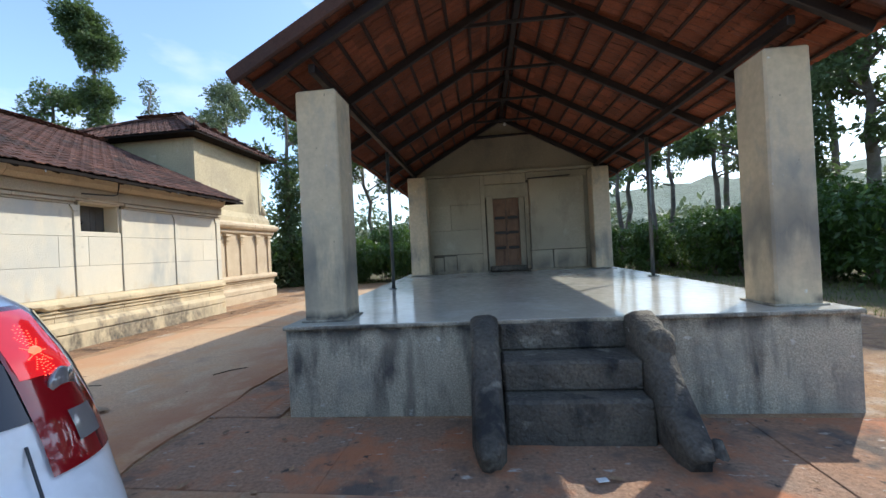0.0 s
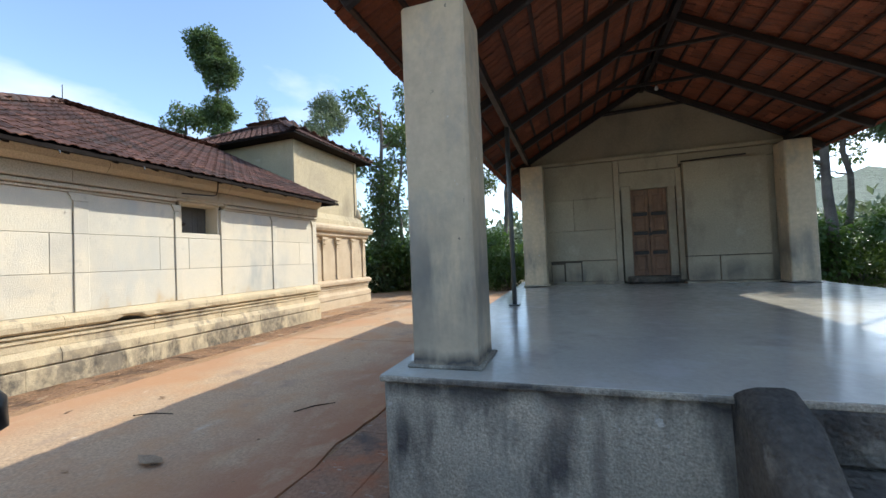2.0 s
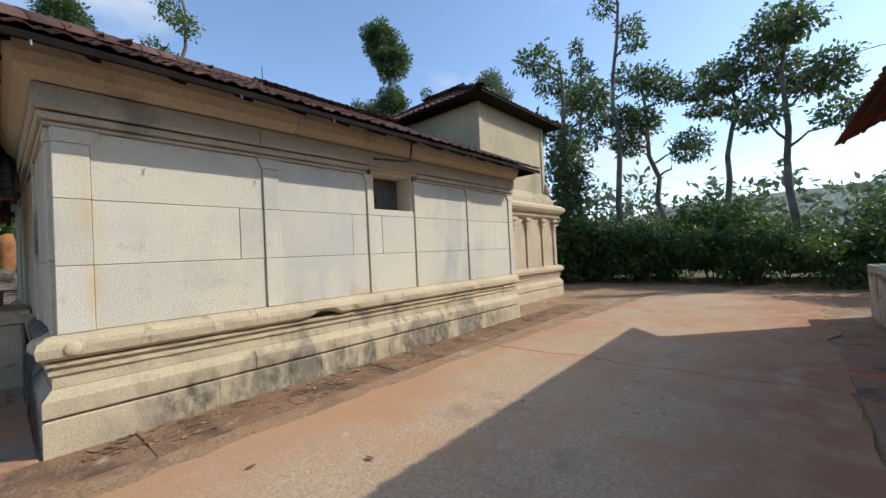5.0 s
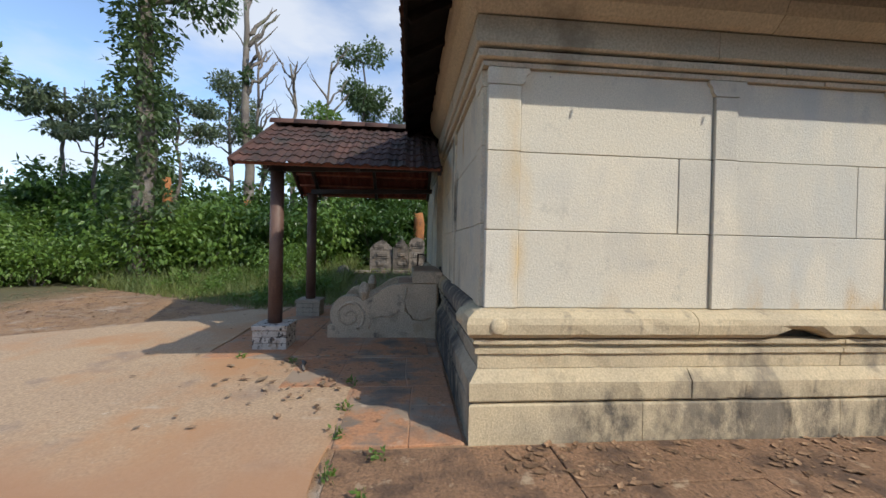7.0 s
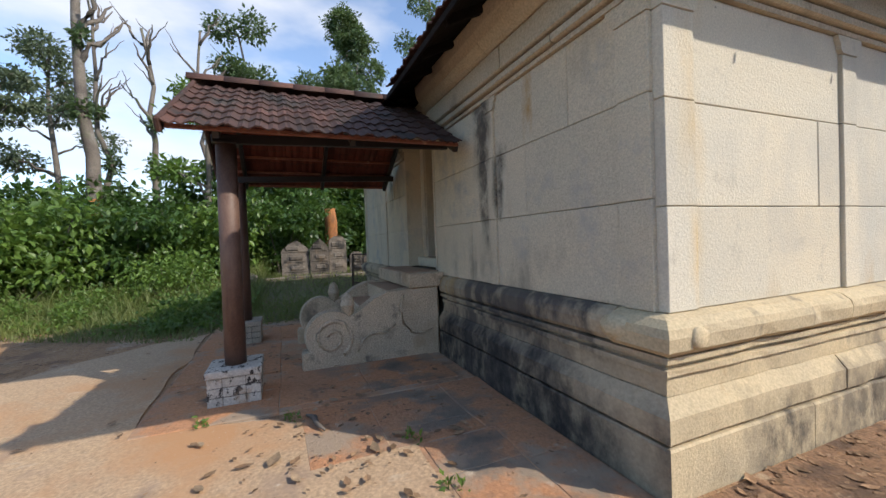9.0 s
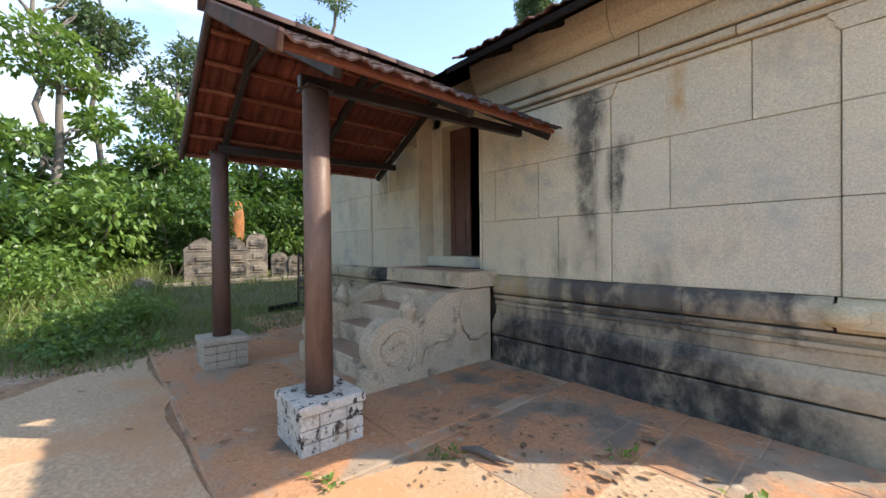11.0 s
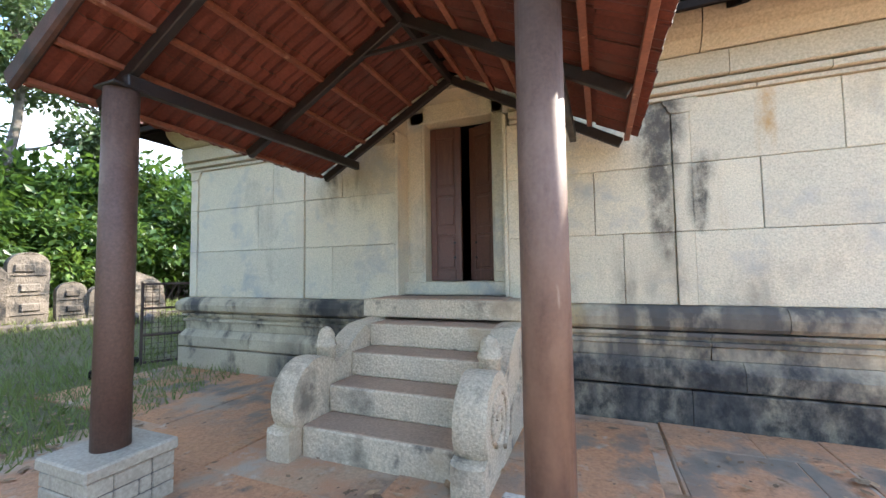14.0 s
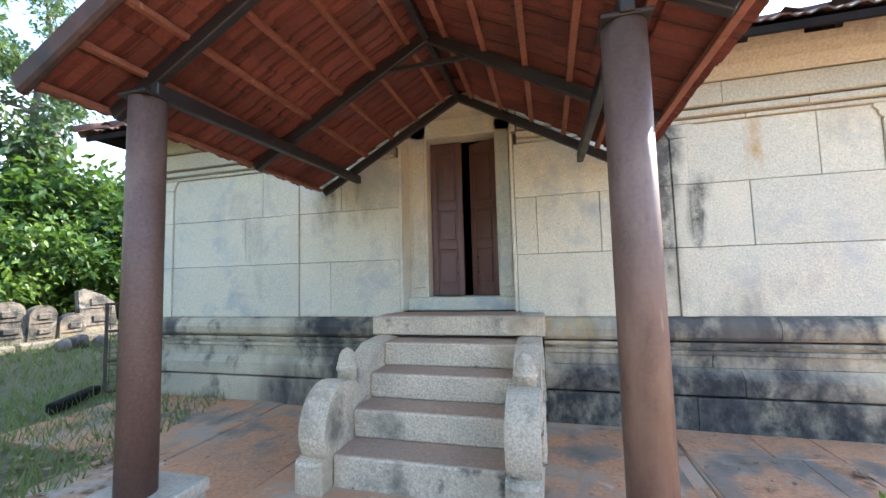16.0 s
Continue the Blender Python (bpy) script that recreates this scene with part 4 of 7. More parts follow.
def pavilion_steps():
    st = thing("stone_steps", PM @ pose(2.09, 0, 0), "blackened stone steps up to the pavilion floor", "steps")
    for i, (y, z0, z1) in enumerate(((-0.05, 0.602, 0.856), (-0.41, 0.352, 0.60), (-0.615, -0.08, 0.35))):
        g = block(0.0, 1.13, y, -0.002, z0, z1, 0.022)
        verts = [(a + 0.01 * noise.noise((a * 5, b * 5, c * 5)), b + 0.014 * noise.noise((a * 4, c * 6, i)), c + 0.008 * noise.noise((a * 3, b * 3, c))) for a, b, c in g[0]]
        part("step", (verts, g[1]), STEP_BLACK, st)
    part("cheek", trunk_balustrade(-0.26, -0.01), STEP_BLACK, st, "trunk-shaped black stone cheek", True)
    part("cheek", trunk_balustrade(1.10, 1.40), STEP_BLACK, st, "trunk-shaped black stone cheek", True)
    part("scroll", tube([(1.27, -0.34, 0.58), (1.28, -0.36, 0.70), (1.28, -0.38, 0.78), (1.28, -0.39, 0.82), (1.28, -0.39, 0.84)], [0.11, 0.115, 0.10, 0.065, 0.02], 12), STEP_BLACK, st, "curled knob on the cheek", True)
    part("curl", tube([(1.30, -0.80, 0.10), (1.34, -0.88, 0.09), (1.38, -0.93, 0.12), (1.38, -0.92, 0.2)], [0.10, 0.09, 0.07, 0.03], 10), STEP_BLACK, st, "", True)


pavilion_steps()


# ---- porch in front of the temple door ----
def porch_post(x, y, limewash):
    base = thing("post_pedestal", pose(x, y, 0), "limewashed block pedestal flaking to dark stains" if limewash else "bare grey block pedestal under the porch post", "pedestal", "porch pedestals")
    blockmat = BRICK_WASH if limewash else BRICK_GREY
    part("core", block(-0.215, 0.215, -0.215, 0.215, -0.05, 0.27, 0.004), MORTAR, base)
    for r in range(3):
        z0, z1 = r * 0.088 + 0.004, r * 0.088 + 0.086
        cut = 0.075 if r % 2 else -0.11
        for a, b in ((-0.225, cut - 0.004), (cut + 0.004, 0.225)):
            part("brick", block(a, b, -0.225, -0.10, z0, z1, 0.006), blockmat, base)
            part("brick", block(a, b, 0.10, 0.225, z0, z1, 0.006), blockmat, base)
        c2 = 0.03 if r % 2 else -0.02
        for a, b in (((-0.096, c2 - 0.003), (c2 + 0.003, 0.096)) if r == 1 else ((-0.096, 0.096),)):
            part("brick", block(0.10, 0.225, a, b, z0, z1, 0.006), blockmat, base)
            part("brick", block(-0.225, -0.10, a, b, z0, z1, 0.006), blockmat, base)
    part("cap", block(-0.24, 0.24, -0.24, 0.24, 0.268, 0.338, 0.010), blockmat, base, "flat cap slab")
    post = thing("porch_post", pose(x, y, 0.338), "round brown painted post on a block pedestal", "post", "porch posts")
    zt = 2.47 - 0.338
    part("shaft", tube([(0, 0, 0), (0, 0, zt * 0.5), (0, 0, zt)], [0.097, 0.094, 0.092], 28), POST_PAINT, post, smooth=True)
    part("cap_plate", block(-0.10, 0.10, -0.10, 0.10, zt, zt + 0.018, 0.004), DARK_STEEL, post)


PX0, PX1, PY = -13.62, -11.17, 1.09
porch_post(PX1, PY, True)
porch_post(PX0 - 0.05, PY - 0.11, False)
PR_X, PR_EAVE, PR_HALF, PR_PITCH = (PX0 + PX1) / 2, 2.47, 1.76, math.atan(0.56)
PR_Y0, PR_Y1 = 0.67, 3.36


def porch_z(x):
    return PR_EAVE + (PR_HALF - abs(x - PR_X)) * math.tan(PR_PITCH)


def build_porch_roof():
    roof = thing("porch_roof", I4, "small gable porch roof of mossy clay tiles with red battens", "roof")
    rows = 7
    step = (PR_HALF / math.cos(PR_PITCH) - TL) / (rows - 1)
    cols = int((PR_Y1 - PR_Y0) / TW) + 1
    c, s = math.cos(PR_PITCH), math.sin(PR_PITCH)
    lay_tiles(roof, tile_places((PR_X - PR_HALF, PR_Y0 + cols * TW, PR_EAVE), (0, -1, 0), (c, 0, s), cols, rows, step=step), lambda r, k, p: True, TILE_RED, TILE_RED, upper=TILE_PORCH)
    lay_tiles(roof, tile_places((PR_X + PR_HALF, PR_Y0, PR_EAVE), (0, 1, 0), (-c, 0, s), cols, rows, step=step), lambda r, k, p: True, TILE_RED, TILE_RED, upper=TILE_PORCH)
    rz = porch_z(PR_X)
    lay_caps(roof, (PR_X, PR_Y0 - 0.08, rz + 0.05), (PR_X, PR_Y1, rz + 0.05), TILE_PORCH)
    for y in (1.06, 2.25, 3.36):
        for sgn in (-1, 1):
            part("rafter", bar((PR_X + sgn * (PR_HALF - 0.12), y, porch_z(PR_X + PR_HALF - 0.12) - 0.07), (PR_X, y, rz - 0.07), 0.055, 0.085), DARK_STEEL, roof)
    for y in (1.06, 2.25):
        part("collar_tie", bar((PR_X - 0.42, y, rz - 0.30), (PR_X + 0.42, y, rz - 0.30), 0.03, 0.04), DARK_STEEL, roof)
    for x in (PX0, PX1):
        part("wall_plate", bar((x, PY - 0.12, 2.52), (x, 3.43, 2.60), 0.06, 0.09), DARK_STEEL, roof)
    part("ridge_beam", bar((PR_X, PR_Y0 + 0.3, rz - 0.07), (PR_X, PR_Y1, rz - 0.07), 0.05, 0.08), DARK_STEEL, roof)
    for sgn in (-1, 1):
        for i in range(6):
            x = PR_X + sgn * (0.16 + i * 0.305)
            part("batten", bar((x, PR_Y0 + 0.03, porch_z(x) - 0.014), (x, PR_Y1, porch_z(x) - 0.014), 0.045, 0.035, 0.004), BATTEN_RED, roof)
        part("verge", bar((PR_X + sgn * (PR_HALF + 0.0), PR_Y0 - 0.005, PR_EAVE + 0.01), (PR_X, PR_Y0 - 0.005, rz + 0.02), 0.05, 0.13, 0.015), TILE_PORCH, roof, "mossy verge tiles of the gable")


# ---- temple stairs ----
def makara_side():
    """Outline (y, z) of the carved stair cheek, from the wall to the scroll and back along the ground."""
    top = [(3.45, 0.872), (3.02, 0.872), (2.76, 0.855), (2.60, 0.79), (2.48, 0.705), (2.38, 0.64), (2.29, 0.60)]
    cy, cz, r = 2.06, 0.372, 0.305
    curl = [(cy + r * math.cos(a), cz + r * math.sin(a)) for a in [radians(d) for d in range(44, 208, 9)]]
    return top + curl + [(1.80, 0.215), (1.735, 0.205), (1.72, 0.19), (1.72, -0.06), (3.45, -0.06)]


def makara_cheek(x0, x1):
    out = makara_side()
    cy = sum(p[0] for p in out) / len(out)
    cz = sum(p[1] for p in out) / len(out)
    rings = []
    for x, k in ((x0, 0.965), (x0 + 0.02, 0.985), (x0 + 0.055, 1.0), ((x0 + x1) / 2, 1.006), (x1 - 0.055, 1.0), (x1 - 0.02, 0.985), (x1, 0.965)):
        rings.append([(x, cy + (y - cy) * k, cz + (z - cz) * k if z > -0.05 else z) for y, z in out])
    n = len(out)
    verts = [v for ring in rings for v in ring]
    faces = []
    for i in range(len(rings) - 1):
        for k in range(n):
            faces.append((i * n + k, i * n + (k + 1) % n, (i + 1) * n + (k + 1) % n, (i + 1) * n + k))
    faces += [tuple(range(n - 1, -1, -1)), tuple(range((len(rings) - 1) * n, len(rings) * n))]
    return verts, faces


def spiral(x, turns=1.6, r0=0.245, r1=0.05, cy=2.06, cz=0.36):
    pts, rad = [], []
    n = 40
    for i in range(n + 1):
        t = i / n
        a = radians(-60) + turns * 2 * math.pi * t
        r = r0 + (r1 - r0) * t
        pts.append((x, cy - r * math.cos(a) * -1, cz + r * math.sin(a)))
        rad.append(0.026 * (1 - 0.35 * t))
    return tube(pts, rad, 8)


def temple_stairs():
    st = thing("temple_stairs", I4, "chiselled grey stone stairs with carved scroll cheeks", "stairs")
    sx0, sx1 = -13.04, -11.83
    for y, z0, z1 in ((1.86, -0.08, 0.218), (2.17, 0.218, 0.43), (2.47, 0.43, 0.635), (2.78, 0.635, 0.845)):
        g = block(sx0, sx1, y, 3.45, z0 + 0.001, z1 - 0.006, 0.012)
        verts = [(a, b + 0.008 * noise.noise((a * 5, c * 6, y)), c) for a, b, c in g[0]]
        step = part("step", (verts, g[1]), STAIR_STONE, st)
        part("tread", block(sx0 + 0.004, sx1 - 0.004, y + 0.012, y + 0.36, z1 - 0.012, z1, 0.005), TREAD_STONE, step, "tread dusted with red soil")
    land = part("landing", block(-13.28, -11.58, 3.03, 3.50, 0.876, 1.055, 0.012), STAIR_STONE, st)
    part("tread", block(-13.2, -11.8, 3.05, 3.50, 1.05, 1.064, 0.004), TREAD_STONE, land, "landing dusted with red soil")
    for x0, x1 in ((-13.25, -13.042), (-11.828, -11.615)):
        cheek = part("cheek", makara_cheek(x0, x1), STAIR_STONE, st, "carved scroll-ended stair cheek")
        for side in ((x0 - 0.002,) if x0 < -12.4 else (x1 + 0.002,)):
            part("spiral", spiral(side), STAIR_STONE, cheek, "raised spiral carving", True)
        cx = (x0 + x1) / 2
        part("knob", tube([(cx, 2.27, 0.52), (cx, 2.27, 0.70), (cx, 2.27, 0.71), (cx, 2.27, 0.735), (cx, 2.27, 0.74), (cx, 2.27, 0.765), (cx, 2.27, 0.77), (cx, 2.27, 0.82), (cx, 2.27, 0.86), (cx, 2.27, 0.88)],
                          [0.075, 0.078, 0.088, 0.088, 0.078, 0.08, 0.072, 0.066, 0.042, 0.012], 16), STAIR_STONE, cheek, "bud-shaped finial", True)
        out = x0 - 0.004 if x0 < -12.4 else x1 + 0.004
        part("apron", tube([(out, 2.95, 0.80), (out, 2.90, 0.62), (out, 2.93, 0.44), (out, 3.05, 0.32), (out, 3.20, 0.29), (out, 3.34, 0.33)], [0.012, 0.02, 0.024, 0.024, 0.02, 0.012], 8), STAIR_STONE, cheek, "raised rounded lobe carving", True)
        part("belly", tube([(out, 2.36, 0.16), (out, 2.42, 0.30), (out, 2.55, 0.36), (out, 2.70, 0.35), (out, 2.84, 0.44)], [0.012, 0.02, 0.022, 0.02, 0.012], 8), STAIR_STONE, cheek, "raised curl carving", True)


temple_stairs()


# ---- temple door and window ----
def temple_door():
    d = thing("door_2", pose((DOOR_X0 + DOOR_X1) / 2, 3.94, 1.215), "half-open double door of reddish panelled wood", "door", kind="structure")
    w, h = 0.395, 1.885
    for sgn, ang in ((-1, 5), (1, -24)):
        m = pose(sgn * (w + 0.012), 0, 0, 0, 0, ang)

        def x(a, b):
            return (a, b) if sgn < 0 else (-b, -a)
        leafp = part("leaf", block(*x(0.0, w - 0.006), 0.022, 0.045, 0, h, 0.004), DOOR_WOOD, d, m=m)
        for a, b in ((0.0, 0.075), (w - 0.08, w - 0.006)):
            part("stile", block(*x(a, b), 0.0, 0.0215, 0, h, 0.005), DOOR_WOOD, leafp)
        for z, t in ((0.0, 0.13), (0.56, 0.09), (1.04, 0.10), (1.76, 0.125)):
            part("rail", block(*x(0.0755, w - 0.0805), 0.0, 0.0215, z, z + t, 0.005), DOOR_WOOD, leafp)
        for z0, z1 in ((0.16, 0.53), (0.68, 1.01), (1.17, 1.73)):
            part("panel", block(*x(0.10, w - 0.105), 0.008, 0.0215, z0, z1, 0.012), DOOR_WOOD, leafp)
        for z in (0.28, 0.46):
            part("stud", tube([(x(0.3, 0.3)[0], -0.012, z), (x(0.3, 0.3)[0], 0.002, z)], [0.012, 0.016], 8), DARK_STEEL, leafp, "dark iron stud")
    for a, b in ((-0.66, -0.415), (0.415, 0.64)):
        jam = part("jamb", block(a, b, -0.16, 0.12, -0.03, 2.06, 0.01), WALL_SHADY, d)
        part("bead", block(a + 0.06 if a < 0 else a + 0.02, b - 0.02 if a < 0 else b - 0.06, -0.185, -0.161, 0.1, 1.9, 0.01), WALL_SHADY, jam)
    part("lintel", block(-0.62, 0.60, -0.16, 0.12, 1.905, 2.135, 0.015), WALL_SHADY, d)
    part("sill", block(-0.66, 0.64, -0.26, 0.2, -0.155, -0.004, 0.012), WALL_SHADY, d)


temple_door()


def temple_window():
    w = thing("window_1", pose(EX, 7.55, 2.32), "square deep-set stone window with iron bars", "window", kind="structure")
    part("sill", block(-0.50, -0.004, -0.44, 0.44, -0.06, -0.003, 0.01), WALL_STONE, w)
    for y in (-0.443, 0.40):
        part("reveal", block(-0.5, -0.02, y, y + 0.043, 0, 0.575, 0.006), WALL_SHADY, w)
    part("head", block(-0.5, -0.01, -0.45, 0.45, 0.576, 0.63, 0.008), WALL_SHADY, w)
    sh = part("shutter", block(-0.40, -0.36, -0.40, 0.40, 0.004, 0.575, 0.004), GREY_SHUTTER, w, "closed grey wooden shutter")
    for y in (-0.30, -0.18, 0.08, 0.2):
        part("batten", block(-0.36, -0.352, y, y + 0.03, 0.02, 0.56, 0.004), GREY_SHUTTER, sh)
    for y in (-0.14, -0.11):
        part("boss", tube([(-0.352, y, 0.22), (-0.32, y, 0.22)], [0.045, 0.02], 10), DARK_STEEL, sh)
    # water pipe from the eave, bent along the lintel
    pip = thing("drain_pipe", pose(EX, 7.55, 3.05), "thin dark iron pipe bent under the eave", "pipe")
    part("pipe", tube([(0.33, 0.15, 0.43), (0.30, 0.15, 0.18), (0.29, 0.13, 0.06), (0.27, 0.05, 0.03), (0.20, -0.55, 0.0)], [0.014] * 5, 10), DARK_STEEL, pip, smooth=True)


GREY_SHUTTER = surface("grey_shutter_wood", (0.12, 0.11, 0.10), (0.085, 0.08, 0.07), 3, 50, 0.8, 0.3, 40, 0.003)
temple_window()
TILE_PORCH = surface("mossy_porch_tile", (0.105, 0.050, 0.036), (0.068, 0.037, 0.029), 2.0, 50, 0.85, 0.3, 60, 0.004, vary=0.25,
                     stains=(((0.040, 0.032, 0.026), 2.4, 0.48, 0.66, EVEN), ((0.16, 0.10, 0.07), 7.0, 0.62, 0.72, EVEN)))
build_porch_roof()

# ---- main roof, hipped ----
R_EX, R_SY, R_WX, R_NY = -7.72, 2.86, -17.25, 11.5
R_Z, R_CX = 3.36, (EX + WX) / 2
R_TOP, R_Y1 = 5.62, 7.25


def build_main_roof():
    roof = thing("temple_roof", I4, "hipped roof of weathered dark-red clay tiles", "roof")
    half = R_EX - R_CX
    e_up = Vector((-half, 0, R_TOP - R_Z))
    s_up = Vector((0, R_Y1 - R_SY, R_TOP - R_Z))
    e_len, s_len = e_up.length, s_up.length
    run = R_Y1 - R_SY
    long = R_NY - R_SY
    rows = int(e_len / TEXP) + 1
    # east and west slopes, cut along the hip
    east = tile_places((R_EX, R_SY, R_Z), (0, 1, 0), e_up, int(long / TW), rows, lambda x, y: x > run * ((y + 0.2) / e_len) - 0.06)
    west = tile_places((R_WX, R_NY, R_Z), (0, -1, 0), (-e_up.x, 0, e_up.z), int(long / TW), rows, lambda x, y: long - x > run * ((y + 0.2) / e_len) - 0.06)
    wide = R_EX - R_WX
    south = tile_places((R_WX, R_SY, R_Z), (1, 0, 0), s_up, int(wide / TW), int(s_len / TEXP) + 1,
                        lambda x, y: half * ((y + 0.2) / s_len) - 0.06 < x < wide - half * ((y + 0.2) / s_len) + 0.06 and not (abs(R_WX + x - PR_X) < 0.7 and y < 0.55))
    lay_tiles(roof, east, lambda r, c, p: r < 6, TILE_TOP, TILE_JOINED)
    lay_tiles(roof, south, lambda r, c, p: r < 3, TILE_TOP, TILE_JOINED)
    lay_tiles(roof, west, lambda r, c, p: False, TILE_TOP, TILE_JOINED)
    lay_caps(roof, (R_EX + 0.03, R_SY - 0.03, R_Z + 0.03), (R_CX, R_Y1, R_TOP + 0.03), TILE_TOP)
    lay_caps(roof, (R_WX - 0.03, R_SY - 0.03, R_Z + 0.03), (R_CX, R_Y1, R_TOP + 0.03), TILE_TOP)
    lay_caps(roof, (R_CX, R_Y1, R_TOP + 0.06), (R_CX, R_NY, R_TOP + 0.06), TILE_TOP)
    k = e_up.z / half
    for i in range(14):
        y = R_SY + 0.3 + i * 0.62
        x_in = min(4.2, max(0.35, (y - R_SY) / run * half))
        part("rafter", bar((R_EX - 0.05, y, R_Z - 0.045), (R_EX - x_in, y, R_Z - 0.045 + k * (x_in - 0.05)), 0.06, 0.09), OLD_WOOD, roof)
    k2 = s_up.z / run
    for i in range(15):
        x = R_EX - 0.3 - i * 0.63
        if abs(x - PR_X) < 0.6:
            continue
        y_in = min(3.8, max(0.35, min(R_EX - x, x - R_WX) / half * run))
        part("rafter", bar((x, R_SY + 0.05, R_Z - 0.045), (x, R_SY + y_in, R_Z - 0.045 + k2 * (y_in - 0.05)), 0.06, 0.09), OLD_WOOD, roof)
    part("eave_board", bar((R_EX - 0.03, R_SY + 0.06, R_Z - 0.03), (R_EX - 0.03, R_NY, R_Z - 0.03), 0.03, 0.07), OLD_WOOD, roof, "dark eave board")
    for a, b in ((R_WX + 0.06, PR_X - 0.62), (PR_X + 0.62, R_EX - 0.06)):
        part("eave_board", bar((a, R_SY + 0.03, R_Z - 0.03), (b, R_SY + 0.03, R_Z - 0.03), 0.03, 0.07), OLD_WOOD, roof, "dark eave board")
    part("hip_rafter", bar((R_EX - 0.08, R_SY + 0.08, R_Z - 0.05), (R_CX, R_Y1, R_TOP - 0.09), 0.08, 0.12), OLD_WOOD, roof)
    # soffit boards close the roof above the wall head
    sof = [(R_EX - 0.04, R_SY + 0.04, R_Z + 0.005), (R_EX - 0.04, R_NY, R_Z + 0.005), (R_CX, R_NY, R_TOP - 0.015), (R_CX, R_Y1, R_TOP - 0.015), (R_WX + 0.04, R_SY + 0.04, R_Z + 0.005), (R_WX + 0.04, R_NY, R_Z + 0.005)]
    low = [(x, y, z - 0.015) for x, y, z in sof]
    part("boarding", (sof + low, [(0, 1, 2, 3), (0, 3, 4), (4, 3, 2, 5), (9, 8, 7, 6), (10, 9, 6), (11, 8, 9, 10)]), OLD_WOOD, roof, "dark boards under the tiles")
    part("gable_board", ([(R_EX - 0.1, R_NY - 0.02, R_Z - 0.05), (R_WX + 0.1, R_NY - 0.02, R_Z - 0.05), (R_CX, R_NY - 0.02, R_TOP - 0.02), (R_EX - 0.1, R_NY - 0.08, R_Z - 0.05), (R_WX + 0.1, R_NY - 0.08, R_Z - 0.05), (R_CX, R_NY - 0.08, R_TOP - 0.02)],
                        [(0, 1, 2), (5, 4, 3), (0, 3, 4, 1), (1, 4, 5, 2), (2, 5, 3, 0)]), OLD_WOOD, roof)
    for y in (3.4, 4.9, 6.0, 8.9, 10.3):
        part("hook", tube([(R_EX + 0.0, y, R_Z - 0.07), (R_EX + 0.012, y, R_Z - 0.115)], [0.010, 0.010], 6), GREY_STEEL, roof)
    part("rod", tube([(R_CX, R_Y1 + 0.1, R_TOP), (R_CX, R_Y1 + 0.1, R_TOP + 0.5)], [0.012, 0.008], 6), DARK_STEEL, roof, "thin iron rod on the ridge")


build_main_roof()


def build_tower_roof():
    roof = thing("tower_roof", I4, "pyramid roof of dark clay tiles over the tower", "roof")
    x1, x0, y0, y1, z = TX + 0.48, TWX - 0.5, TY0 - 0.5, TY1 + 0.6, 5.78
    cx, cy, top = (x0 + x1) / 2, (y0 + y1) / 2, 7.15
    hx, hy = (x1 - x0) / 2, (y1 - y0) / 2
    r0, r1 = (cx - (hx - hy), cy, top), (cx + (hx - hy), cy, top)
    eu, su = Vector((-hy, 0, top - z)), Vector((0, hy, top - z))
    south = tile_places((x0, y0, z), (1, 0, 0), su, int(2 * hx / TW), int(su.length / TEXP) + 1, lambda x, y: hy * y / su.length - 0.1 < x < 2 * hx - hy * y / su.length + 0.1)
    north = tile_places((x1, y1, z), (-1, 0, 0), (0, -hy, top - z), int(2 * hx / TW), int(su.length / TEXP) + 1, lambda x, y: hy * y / su.length - 0.1 < x < 2 * hx - hy * y / su.length + 0.1)
    east = tile_places((x1, y0, z), (0, 1, 0), eu, int(2 * hy / TW), int(eu.length / TEXP) + 1, lambda x, y: hy * y / eu.length - 0.1 < x < 2 * hy - hy * y / eu.length + 0.1)
    for places in (south, east, north):
        lay_tiles(roof, places, lambda r, c, p: r < 1, TILE_TOP, TILE_JOINED)
    lay_caps(roof, (x1, y0, z + 0.05), (r1[0], r1[1], top + 0.05), TILE_TOP)
    lay_caps(roof, (x1, y1, z + 0.05), (r1[0], r1[1], top + 0.05), TILE_TOP)
    lay_caps(roof, (x0, y0, z + 0.05), (r0[0], r0[1], top + 0.05), TILE_TOP)
    lay_caps(roof, r0, r1, TILE_TOP)
    v = [(x0, y0, z), (x1, y0, z), (x1, y1, z), (x0, y1, z), (*r0[:2], top - 0.02), (*r1[:2], top - 0.02), (x0, y0, z - 0.04), (x1, y0, z - 0.04), (x1, y1, z - 0.04), (x0, y1, z - 0.04)]
    part("boarding", (v, [(0, 1, 5, 4), (1, 2, 5), (2, 3, 4, 5), (3, 0, 4), (9, 8, 7, 6), (0, 6, 7, 1), (1, 7, 8, 2), (2, 8, 9, 3), (3, 9, 6, 0)]), OLD_WOOD, roof)
    part("finial", tube([(x1 - 0.05, y0 + 0.05, z + 0.05), (x1 - 0.05, y0 + 0.05, z + 0.35)], [0.025, 0.012], 8), DARK_STEEL, roof, "small iron spike at the corner")


build_tower_roof()

